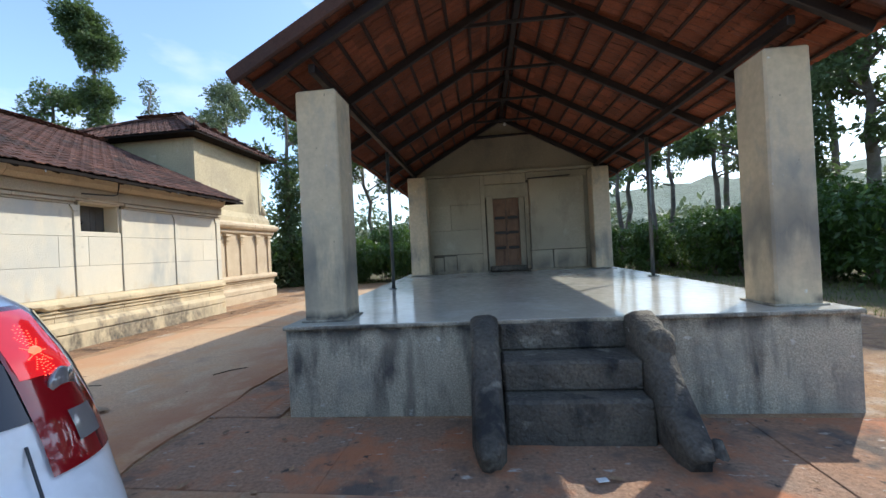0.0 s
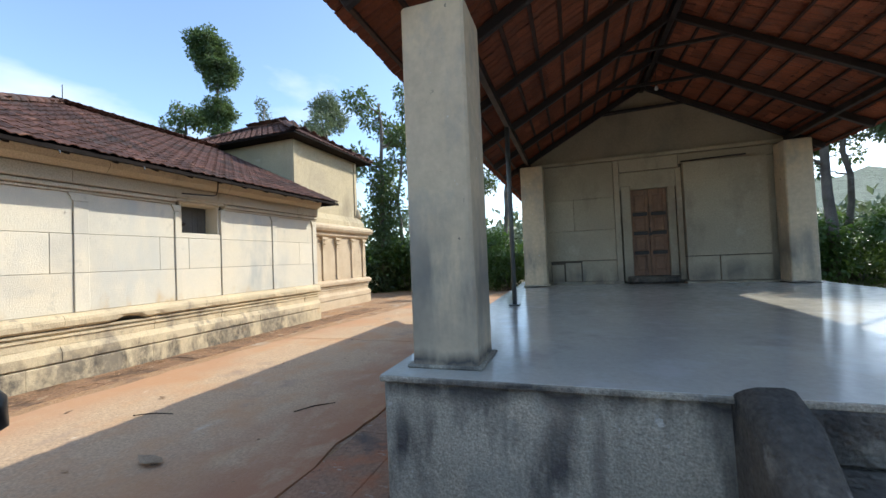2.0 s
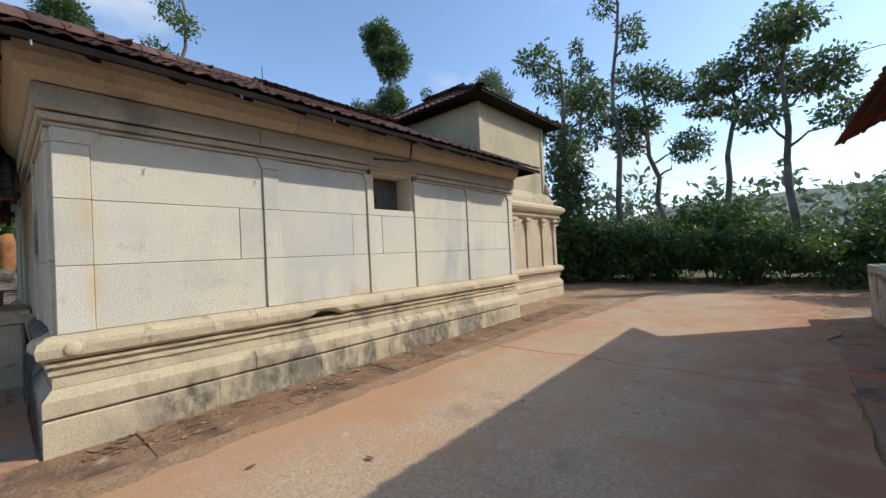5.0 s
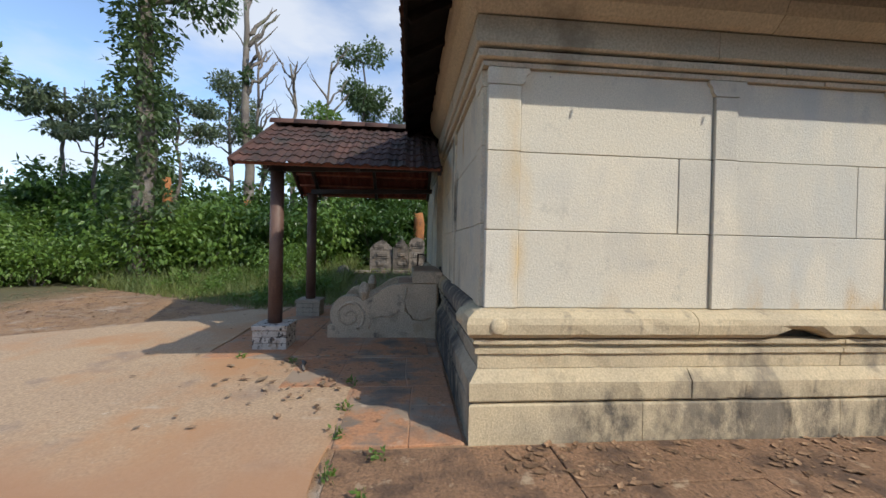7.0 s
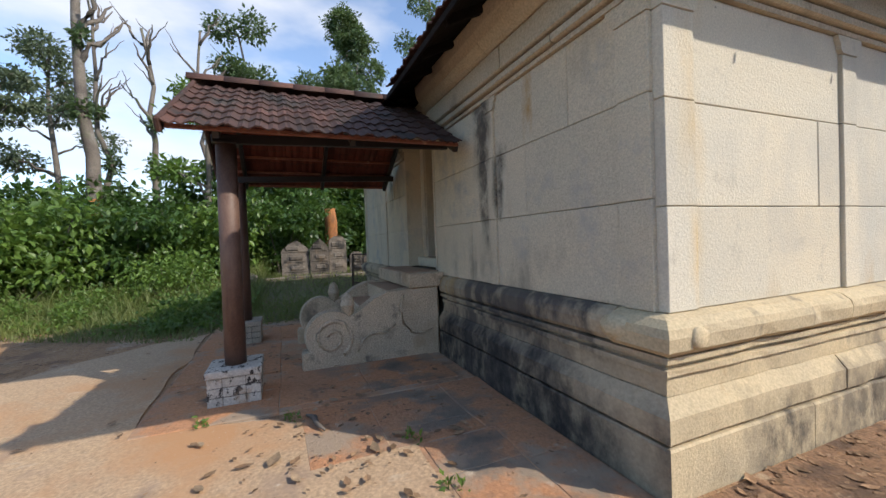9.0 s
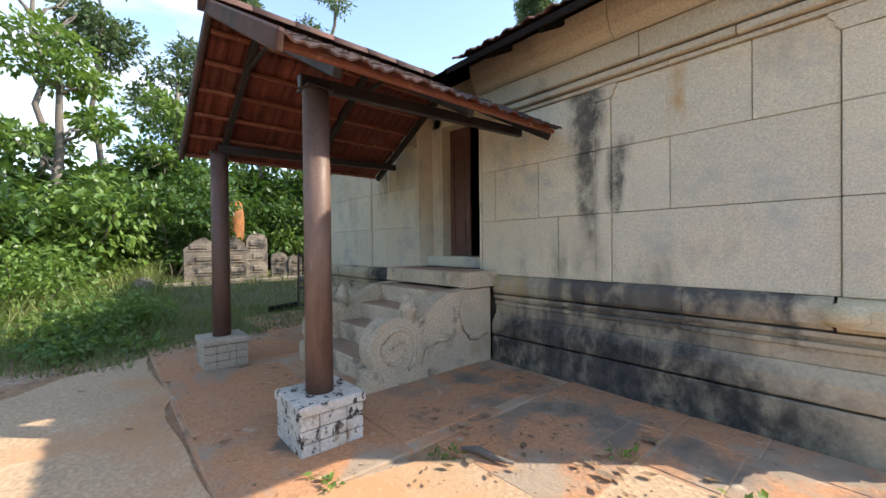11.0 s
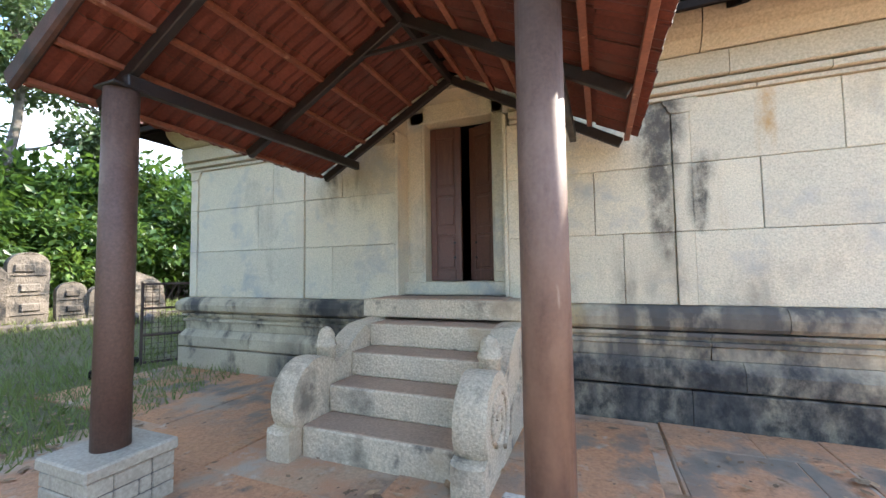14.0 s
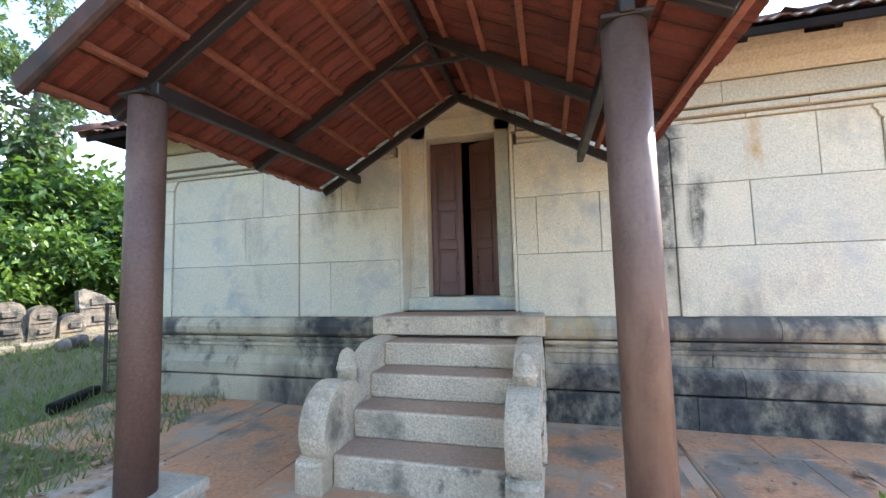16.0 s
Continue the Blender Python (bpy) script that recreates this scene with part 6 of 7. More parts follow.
def build_hill():
    verts, faces = [], []
    n, k = 64, 10
    for j in range(k + 1):
        for i in range(n + 1):
            a = radians(-40 + 150 * i / n)
            d = 75 + 16 * j
            h = (22 + 9 * noise.noise((i * 0.13, 0.3, 2.0)) + 3.5 * noise.noise((i * 0.6, j * 0.7, 5.0))) * math.sin(math.pi * min(1.0, j / k * 1.1) * 0.5) * (0.35 + 0.65 * math.sin(math.pi * min(1, max(0, (i - 6) / (n - 6)))))
            verts.append((d * math.sin(a), d * math.cos(a), 1.5 + h + (1.6 * noise.noise((i * 2.1, j * 2.3, 1.0)) if j else -4)))
    for j in range(k):
        for i in range(n):
            faces.append((j * (n + 1) + i, (j + 1) * (n + 1) + i, (j + 1) * (n + 1) + i + 1, j * (n + 1) + i + 1))
    tagged(part("backdrop", (verts, faces), HILL, smooth=True), "hazy wooded hill beyond the plantation", "hill", kind="structure")


# distance haze is put into the pale grey-green of the hill
HILL = surface("hazy_wooded_hill", (0.15, 0.19, 0.13), (0.20, 0.24, 0.18), 0.12, 0.8, 0.95, 0.9, 0.6, 1.2)
build_hill()


def build_far_wood():
    """A belt of distant trees on all sides, uncountable."""
    rng = np.random.default_rng(77)
    clumps = []
    for i in range(210):
        a = rng.random() * 6.283
        d = 36 + 26 * rng.random()
        x, y = -6 + d * math.cos(a), 6 + d * math.sin(a)
        h = 2.5 + 5.5 * rng.random() ** 1.6
        clumps.append((x, y, ground_height(x, y) + h * 0.55, 1.8 + rng.random() * 1.6, 1.8 + rng.random() * 1.6, h * 0.55))
    ob = part("far_wood", leaf_cloud(clumps, 42000, 0.75, rng, 0.3, 0.4), LEAF_HAZED)
    tagged(ob, "belt of distant woodland, its green greyed for haze", "woodland", kind="stuff")


build_far_wood()


def build_grass():
    rng = np.random.default_rng(9)
    n = 70000
    x = rng.uniform(-23.5, -13.2, n)
    y = rng.uniform(-10, 9, n)
    keep = (x < np.where(y > 0.2, -14.6 - 0.25 * (y - 0.2) * (y < 3.6) - (y >= 3.6) * 3.2, -14.1 + 0.62 * y))
    x, y = x[keep], y[keep]
    n2 = 9000
    x = np.concatenate([x, rng.uniform(6.6, 12, n2), rng.uniform(-14, 6, n2)])
    y = np.concatenate([y, rng.uniform(-4, 22, n2), rng.uniform(20.2, 22.5, n2)])
    n = len(x)
    tall = np.clip((-15.8 - x) / 2.2, 0, 1) * (y < 1.0)
    h = (0.06 + 0.12 * rng.random(n)) * (1 + 4.2 * tall * rng.random(n))
    z = np.array([ground_height(a, b) for a, b in zip(x, y)])
    ang = rng.random(n) * 6.283
    lean = rng.normal(size=(n, 2)) * h[:, None] * 0.45
    w = 0.006 + 0.006 * rng.random(n) + 0.006 * tall
    v = np.empty((n, 3, 3))
    v[:, 0] = np.stack([x - np.cos(ang) * w, y - np.sin(ang) * w, z - 0.01], 1)
    v[:, 1] = np.stack([x + np.cos(ang) * w, y + np.sin(ang) * w, z - 0.01], 1)
    v[:, 2] = np.stack([x + lean[:, 0], y + lean[:, 1], z + h], 1)
    f = (np.arange(n)[:, None] * 3 + np.array([0, 1, 2])).tolist()
    tagged(part("grass", (v.reshape(-1, 3).tolist(), f), GRASS), "rough grass between the yard and the bushes", "grass", kind="stuff")


build_grass()


def build_undergrowth():
    """Low herbs along the edge of the yard, uncountable."""
    rng = np.random.default_rng(31)
    clumps = []
    while len(clumps) < 150:
        x, y = rng.uniform(-21.5, -14.6), rng.uniform(-9, 0.6)
        if x < -14.6 + 0.62 * y:
            h = 0.12 + 0.5 * rng.random() ** 2
            clumps.append((x, y, ground_height(x, y) + h * 0.5, 0.22 + 0.3 * rng.random(), 0.22 + 0.3 * rng.random(), h * 0.7))
    tagged(part("undergrowth", leaf_cloud(clumps, 26000, 0.085, rng, 0.2, 0.1), LEAF_BRIGHT), "low leafy herbs along the edge of the yard", "undergrowth", kind="stuff")


build_undergrowth()

# ---- hero stones, gate, litter ----
def hero_stone(x, y, w, h, shape, rz, tilt, label):
    t = thing("hero_stone", pose(x, y, ground_height(x, y) - 0.15, tilt, 0, rz), label, "standing stone", "row of hero stones")
    if shape == "round":
        out = [(-w / 2, 0), (w / 2, 0)] + [(w / 2 * math.cos(a), h - w * 0.42 + w * 0.42 * math.sin(a)) for a in [math.pi * i / 10 for i in range(11)]]
    elif shape == "point":
        out = [(-w / 2, 0), (w / 2, 0), (w / 2, h * 0.78), (w * 0.2, h * 0.93), (0.03, h), (-w * 0.22, h * 0.92), (-w / 2, h * 0.76)]
    else:
        out = [(-w / 2, 0), (w / 2, 0), (w * 0.47, h * 0.72), (w * 0.2, h * 0.86), (-w * 0.35, h), (-w / 2, h * 0.95)]
    n, d = len(out), 0.09
    verts = [(a + 0.012 * noise.noise((a * 4, z * 4, x)), s * (d - (0.02 if 0.05 < abs(a) else 0)), z) for s in (-1, 1) for a, z in out]
    faces = [tuple(range(n)), tuple(range(2 * n - 1, n - 1, -1))] + [((i + 1) % n, i, n + i, n + (i + 1) % n) for i in range(n)]
    slab = part("slab", (verts, faces), STELE, t)
    k = max(1, int(h / 0.42))
    for i in range(1, k + 1):
        z = h * i / (k + 1.2)
        part("band", block(-w * 0.42, w * 0.42, -d - 0.004, -d + 0.01, z, z + 0.018, 0.006), STELE, t, "raised carved band")
        cx = 0.12 * w * math.sin(i * 2.3 + x)
        part("relief", block(cx - w * 0.26, cx + w * 0.24, -d - 0.012, -d + 0.03, z + 0.06, z + 0.06 + 0.42 * h / (k + 1.2), 0.034), STELE, t, "worn carved panel")


for x, y, w, h, s, rz, tilt in ((-20.6, 1.95, 0.86, 1.36, "point", 90, -2), (-20.55, 2.70, 0.60, 1.40, "point", 88, 2), (-20.6, 3.30, 0.58, 1.48, "round", 92, 0), (-20.55, 3.93, 0.46, 0.93, "round", 86, -4),
                                (-20.55, 4.37, 0.42, 0.84, "round", 94, 3), (-20.5, 4.84, 0.42, 0.66, "round", 88, 0), (-20.6, 5.40, 0.66, 1.12, "broken", 86, -9)):
    hero_stone(x, y, w, h, s, rz, tilt, "broken pale hero stone leaning in the grass" if s == "broken" else "weathered carved hero stone standing in a row")
kerb = thing("stone_kerb", I4, "low worn stone kerb below the hero stones", "kerb")
for i in range(7):
    y = 0.9 + i * 0.74
    part("kerb_stone", block(-20.28, -20.08, y, y + 0.71, 0.2, 0.50 + 0.012 * (i % 3), 0.03), STELE, kerb)
for x, y, r in ((-19.9, 4.35, 0.13), (-19.95, 4.62, 0.16), (-19.85, 4.9, 0.12), (-20.0, 0.62, 0.26)):
    t = part("boulder", tube([(0, 0, -0.1), (0.02, 0, r * 0.5), (0, 0.02, r), (0, 0, r * 1.3)], [r * 0.9, r, r * 0.75, r * 0.2], 9), STELE, smooth=True)
    t.matrix_basis = pose(x, y, ground_height(x, y))
    tagged(t, "rough grey boulder lying in the grass", "boulder")


def iron_gate():
    g = thing("iron_gate", pose(-17.0, 3.52, 0.0, -4, 0, 57), "rusty iron gate frame with wire mesh leaning by the wall", "gate")
    for x in (-0.36, 0.36):
        part("stile", bar((x, 0, 0.0), (x, 0, 1.22), 0.04, 0.04), GATE_RUST, g)
    for z in (0.06, 0.45, 0.84, 1.20):
        part("rail", bar((-0.34, 0, z), (0.34, 0, z), 0.035, 0.035), GATE_RUST, g)
    wires = []
    for i in range(15):
        z = 0.1 + i * 0.075
        wires.append(tube([(-0.34, 0.004, z), (0.34, 0.004, z)], [0.004, 0.004], 4))
    for i in range(9):
        x = -0.32 + i * 0.08
        wires.append(tube([(x, -0.004, 0.06), (x, -0.004, 1.2)], [0.004, 0.004], 4))
    part("wire_mesh", joined(*wires), GATE_RUST, g)


iron_gate()
beam = part("timber_beam", block(-0.42, 0.42, -0.06, 0.06, 0, 0.12, 0.02), OLD_WOOD)
beam.matrix_basis = pose(-17.25, 2.93, 0.0, 0, 0, 119)
tagged(beam, "charred dark timber beam lying on the ground", "timber")
# log-shaped lump added in place of a dark crumpled heap of leaves
log = part("wood_chunk", tube([(-0.19, 0, 0.02), (-0.08, 0.02, 0.03), (0.05, -0.01, 0.028), (0.17, 0, 0.02)], [0.012, 0.024, 0.02, 0.010], 9), BARK, smooth=True)
log.matrix_basis = pose(-10.15, 1.75, 0.012, 0, 0, 18)
tagged(log, "brown lump standing in for a dark heap of dry leaves", "log")


def lay_leaves(name, spots, size, seed, material, label):
    rng = np.random.default_rng(seed)
    verts, faces = [], []
    for x, y, z in spots:
        s = size * (0.35 + 1.25 * rng.random() ** 2)
        a = rng.random() * 6.283
        c, d = math.cos(a), math.sin(a)
        curl = s * (0.06 + 0.30 * rng.random())
        k = len(verts)
        for u, w, lift in ((-0.55, 0.02, 0.5), (-0.15, 0.29, 0.7), (0.2, 0.22, 0.5), (0.6, -0.03, 1.1), (0.15, -0.27, 0.6), (-0.2, -0.24, 0.4), (0.05, 0, 0.0)):
            verts.append((x + (u * c - w * d) * s, y + (u * d + w * c) * s, z + 0.004 + lift * curl * 0.5))
        faces += [(k, k + 6, k + 1), (k + 1, k + 6, k + 2), (k + 2, k + 6, k + 3), (k + 3, k + 6, k + 4), (k + 4, k + 6, k + 5), (k + 5, k + 6, k)]
    tagged(part(name, (verts, faces), material), label, "leaves", kind="stuff")


def build_litter():
    rng = random.Random(3)
    spots = []
    for k in range(120):                                    # drifts at the foot of the sunlit wall
        cy, cx = rng.uniform(3.7, 13.5), -8.2 + abs(rng.gauss(0.1, 0.3))
        for i in range(rng.randint(2, 12)):
            spots.append((max(-8.26, rng.gauss(cx, 0.10)), rng.gauss(cy, 0.22), 0.0))
    for i in range(120):
        spots.append((rng.uniform(-7.4, -3.4), rng.uniform(-4, 15), 0.012))
    for i in range(110):                                   # paving before the temple
        spots.append((rng.uniform(-15.5, -8.5), rng.uniform(-0.4, 3.3), 0.022))
    for i in range(150):
        spots.append((rng.gauss(-9.9, 0.6), rng.gauss(2.2, 0.5), 0.024))
    for i in range(46):                                    # before the first step
        spots.append((rng.gauss(-12.3, 0.35), rng.gauss(1.45, 0.16), 0.024))
    for i in range(8500):                                  # edge of the grass
        x, y = rng.uniform(-18.5, -9.5), rng.uniform(-7, 2)
        if x < -14.5 - 0.9 * min(y, 0.0) or (y > 0.3 and x < -14.7):
            spots.append((x, y, ground_height(x, y) + 0.02))
    for i in range(160):
        spots.append((rng.uniform(-3, 4.5), rng.uniform(0, 3.6), 0.02))
    lay_leaves("leaf_litter", spots, 0.062, 1, LEAF_DRY, "dry brown leaves scattered over the ground")
    big = [(rng.gauss(-9.75, 0.55), rng.gauss(1.75, 0.45), 0.024) for i in range(34)]
    lay_leaves("large_leaves", big, 0.095, 2, LEAF_DRY_PALE, "large curled dry leaves on the paving")
    lay_leaves("drive_leaf", [(-4.48, 3.85, 0.012), (-4.40, 3.82, 0.02)], 0.17, 4, LEAF_DRY_PALE, "pale curled leaf lying on the drive")


LEAF_DRY_PALE = surface("pale_dry_leaf", (0.38, 0.27, 0.165), (0.26, 0.175, 0.105), 3, 60, 0.75, 0.2, 60, 0.002, vary=0.3, island=True)
build_litter()


def weed(x, y, seed):
    rng = np.random.default_rng(seed)
    t = thing("weed", pose(x, y, 0.01), "small green weed in a paving joint", "weed", "weeds in the joints")
    part("leaves", leaf_cloud([(0, 0, 0.02, 0.08, 0.05, 0.03), (0.08, 0.05, 0.03, 0.04, 0.04, 0.03)], 26, 0.045, rng, 0.0, 0.1), LEAF_BRIGHT, t)
    part("stalk", tube([(0, 0, -0.02), (0.01, 0.0, 0.06)], [0.004, 0.003], 5), LEAF_BRIGHT, t)


for i, (x, y) in enumerate(((-9.6, 2.38), (-8.95, 2.4), (-8.5, 2.42), (-10.6, 0.85), (-8.15, 2.75), (-7.7, 2.7), (-7.95, 2.45), (-10.4, 1.55))):
    weed(x, y, 40 + i)
for i, (x, y, a) in enumerate(((-5.55, 4.6, 20), (-3.9, 5.2, 50), (-6.3, 2.2, -30), (-16.5, -0.2, 10), (-17.2, 0.6, 25))):
    t = part("twig", tube([(-0.22, 0, 0.01), (0, 0.03, 0.014), (0.22, -0.01, 0.012)], [0.006, 0.007, 0.004], 6), OLD_WOOD if i < 3 else LEAF_DRY_PALE)
    t.matrix_basis = pose(x, y, 0.012, 0, 0, a)
    tagged(t, "thin dry twig lying on the ground", "twig", "fallen twigs")
scrap = part("paper_scrap", block(-0.04, 0.04, -0.02, 0.02, 0, 0.01, 0.004), WHITE_BITS)
scrap.matrix_basis = pose(0.42, 2.72, 0.03, 4, 6, 20)
tagged(scrap, "small white scrap of paper on the paving", "scrap")
wire = tagged(part("overhead_wire", tube([(-11.5, 19.0, 6.6), (-4, 20.0, 6.9), (6, 22, 7.6)], [0.012] * 3, 5), DARK_STEEL), "thin overhead cable strung between trees", "cable")

# ---- dressed stones of the temple ----
def lengths(a, b, usual, rng):
    cuts = [a]
    while b - cuts[-1] > usual * 1.45:
        cuts.append(cuts[-1] + usual * rng.uniform(0.75, 1.3))
    return cuts + [b]


def run_course(wall, put, poly, a, b, usual, material, rng, mitre_a=0, mitre_b=0, name="stone", gap=0.004):
    cuts = lengths(a, b, usual, rng)
    for i, (p, q) in enumerate(zip(cuts, cuts[1:])):
        first, last = i == 0, i == len(cuts) - 2
        jog = rng.uniform(-0.004, 0.004)
        sec = [(o + (jog if o > 0 else 0), z) for o, z in poly]
        part(name, prism(sec, p + (0 if first and mitre_a else gap), q - (0 if last and mitre_b else gap), put, mitre_a if first else 0, mitre_b if last else 0), material, wall)


def worn_course(wall, put, poly, a, b, usual, material, rng, mitre_a=0, mitre_b=0, name="base_stone", gap=0.002, broken=None):
    """Moulded stones with chipped, wavering edges; broken = (at, half width) where the lower lip has fallen off."""
    cuts = lengths(a, b, usual, rng)
    for i, (p, q) in enumerate(zip(cuts, cuts[1:])):
        first, last = i == 0, i == len(cuts) - 2
        p, q = p + (0 if first and mitre_a else gap), q - (0 if last and mitre_b else gap)
        m0, m1 = (mitre_a if first else 0), (mitre_b if last else 0)
        n, k = len(poly), max(3, int((q - p) / 0.11))
        jog = rng.uniform(-0.006, 0.006)
        verts = []
        for j in range(k + 1):
            f = j / k
            for c, (o, z) in enumerate(poly):
                s = (p - o * m0) * (1 - f) + (q + o * m1) * f
                out = o
                if o > 0:
                    w = 0.007 * noise.noise((s * 3.1, z * 9, 4.0)) + 0.006 * noise.noise((s * 11, z * 23, 1.0))
                    chip = max(0.0, noise.noise((s * 4.3, z * 5, 8.5)) - 0.42) * 0.07
                    end = 1 if 0 < j < k or not (m0 or m1) else 0
                    out = max(0.004, o + end * (jog + w - chip))
                    z = z + 0.004 * end * noise.noise((s * 9, c, 6.0))
                    if broken and abs(s - broken[0]) < broken[1] and c in (1, 2):
                        h = 1 - (abs(s - broken[0]) / broken[1]) ** 2
                        out, z = out - (0.02 if c == 2 else 0.03) * h, z + (0.05 if c == 2 else 0.07) * h
                verts.append(put(s, out, z))
        faces = [(j * n + c, j * n + (c + 1) % n, (j + 1) * n + (c + 1) % n, (j + 1) * n + c) for j in range(k) for c in range(n)]
        faces += [tuple(range(n - 1, -1, -1)), tuple(range(k * n, (k + 1) * n))]
        u, v, w = (Vector(verts[e]) for e in faces[0][:3])
        if (v - u).cross(w - u).z > 0:
            faces = [f[::-1] for f in faces]
        part(name, (verts, faces), material, wall)


def face_stone(wall, put, a, b, z0, z1, proud, material, name="stone", depth=0.055):
    p, q = Vector(put(a + 0.0026, -depth, z0 + 0.0022)), Vector(put(b - 0.0026, proud, z1 - 0.0022))
    lo, hi = [min(p[i], q[i]) for i in range(3)], [max(p[i], q[i]) for i in range(3)]
    part(name, block(lo[0], hi[0], lo[1], hi[1], lo[2], hi[2], 0.005), material, wall)


def pilaster(wall, put, a, b, z0, z1, material, flare_a=True, flare_b=True, proud=0.024, cuts=()):
    zs = [z0, *cuts, z1 - 0.13]
    for p, q in zip(zs, zs[1:]):
        face_stone(wall, put, a, b, p, q, proud, material, "pilaster_stone")
    fa, fb = (0.06 if flare_a else 0), (0.06 if flare_b else 0)
    out = [(a, z1 - 0.128), (b, z1 - 0.128), (b + fb * 0.45, z1 - 0.10), (b + fb * 0.55, z1 - 0.06), (b + fb, z1 - 0.035), (b + fb, z1 - 0.004), (a - fa, z1 - 0.004), (a - fa, z1 - 0.035), (a - fa * 0.55, z1 - 0.06), (a - fa * 0.45, z1 - 0.10)]
    n = len(out)
    verts = [put(s, -0.05, z) for s, z in out] + [put(s, proud + 0.006, z) for s, z in out]
    faces = [tuple(range(n)), tuple(range(2 * n - 1, n - 1, -1))] + [((i + 1) % n, i, n + i, n + (i + 1) % n) for i in range(n)]
    part("capital", (verts, faces), material, wall)


def temple_stones():
    rng = random.Random(21)
    lower = ((C_BASE, 1.5), (C_STEP, 1.35), (C_NECK, 1.2), (C_LEDGE, 1.6))
    for poly, usual in lower:
        worn_course(wall_east, east_put, poly, SY, NY, usual, BASE_STONE, rng, 1, 0, broken=(6.12, 0.24) if poly is C_LEDGE else None)
        if poly is C_LEDGE:
            eroded = [(o * 0.62 if o > 0.01 else o, z) for o, z in poly]
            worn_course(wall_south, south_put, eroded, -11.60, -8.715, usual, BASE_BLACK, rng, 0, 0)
            worn_course(wall_south, south_put, poly, -8.70, EX, usual, BASE_STONE, rng, 0, 1)
            part("broken_ledge_stone", tube([(-8.78, SY - 0.01, 0.90), (-8.73, SY - 0.055, 0.89), (-8.66, SY - 0.08, 0.895), (-8.56, SY - 0.07, 0.90)], [0.03, 0.075, 0.088, 0.07], 9), BASE_STONE, wall_south, "rounded broken end of the ledge", True)
        else:
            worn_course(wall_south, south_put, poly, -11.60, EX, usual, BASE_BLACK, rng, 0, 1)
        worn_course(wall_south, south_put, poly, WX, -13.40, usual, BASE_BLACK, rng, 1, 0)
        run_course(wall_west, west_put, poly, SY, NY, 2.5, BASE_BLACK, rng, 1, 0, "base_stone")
    for poly, usual in ((C_BAND1, 2.2), (C_BAND2, 2.0)):
        run_course(wall_east, east_put, poly, SY, 6.99, usual, CORNICE_STONE, rng, 1, 0, "band_stone")
        run_course(wall_east, east_put, poly, 8.06, NY, usual, CORNICE_STONE, rng, 0, 0, "band_stone")
        run_course(wall_south, south_put, poly, WX, -13.2, usual, CORNICE_STONE, rng, 1, 0, "band_stone")
        run_course(wall_south, south_put, poly, -11.8, EX, usual, CORNICE_STONE, rng, 0, 1, "band_stone")
        run_course(wall_west, west_put, poly, SY, NY, 3.0, CORNICE_STONE, rng, 1, 0, "band_stone")
    face_stone(wall_east, east_put, 6.99, 8.06, 2.93, 2.98, 0.06, CORNICE_STONE, "window_lintel")
    for poly in (C_FRIEZE, C_EAVE):
        run_course(wall_east, east_put, poly, SY, NY, 2.1, CORNICE_STONE, rng, 1, 0, "cornice_stone")
        run_course(wall_south, south_put, poly, WX, -13.21, 2.1, CORNICE_STONE, rng, 1, 0, "cornice_stone")
        run_course(wall_south, south_put, poly, -11.79, EX, 2.1, CORNICE_STONE, rng, 0, 1, "cornice_stone")
        run_course(wall_west, west_put, poly, SY, NY, 3.0, CORNICE_STONE, rng, 1, 0, "cornice_stone")
    # worn curl at the corner of the ledge
    part("corner_curl", tube([(EX + 0.08, 3.62, 0.885), (EX + 0.138, 3.62, 0.885), (EX + 0.150, 3.62, 0.885)], [0.066, 0.062, 0.045], 16), BASE_STONE, wall_east, "curled corner carving", True)
    z = (1.006, 1.607, 2.212, 2.848)
    # sunlit side
    for a, b, fa, fb in ((3.53, 3.79, False, True), (5.385, 5.585, True, True), (6.985, 7.10, True, False), (8.0, 8.11, False, False), (9.50, 9.66, True, True), (11.08, 11.25, True, False)):
        pilaster(wall_east, east_put, a, b, z[0], z[3], WALL_STONE, fa, fb, cuts=z[1:3])
    cuts = {0: [3.79, 5.385, None, 5.585, 6.985, None, 7.10, 8.0, None, 8.11, 9.50, None, 9.66, 11.08],
            1: [3.79, 5.10, 5.385, None, 5.585, 6.70, 6.985, None, 7.10, 7.27, 8.0, None, 8.11, 9.50, None, 9.66, 10.52, 11.08],
            2: [3.79, 5.385, None, 5.585, 6.985, None, 8.11, 9.50, None, 9.66, 11.08]}
    for r, seq in cuts.items():
        for a, b in zip(seq, seq[1:]):
            if a is not None and b is not None:
                face_stone(wall_east, east_put, a, b, z[r], z[r + 1], rng.uniform(-0.004, 0.004), WALL_STONE)
    face_stone(wall_east, east_put, 7.10, 8.0, z[2], 2.312, 0.004, WALL_STONE)
    # shaded front
    zs = (1.006, 1.655, 2.262, 2.848)
    for a, b, fa, fb in ((-8.68, -8.44, True, False), (-10.335, -10.19, True, True), (-14.62, -14.48, True, True), (-16.60, -16.46, False, True)):
        pilaster(wall_south, south_put, a, b, zs[0], zs[3], WALL_SHADY, fa, fb, cuts=zs[1:3], proud=0.022)
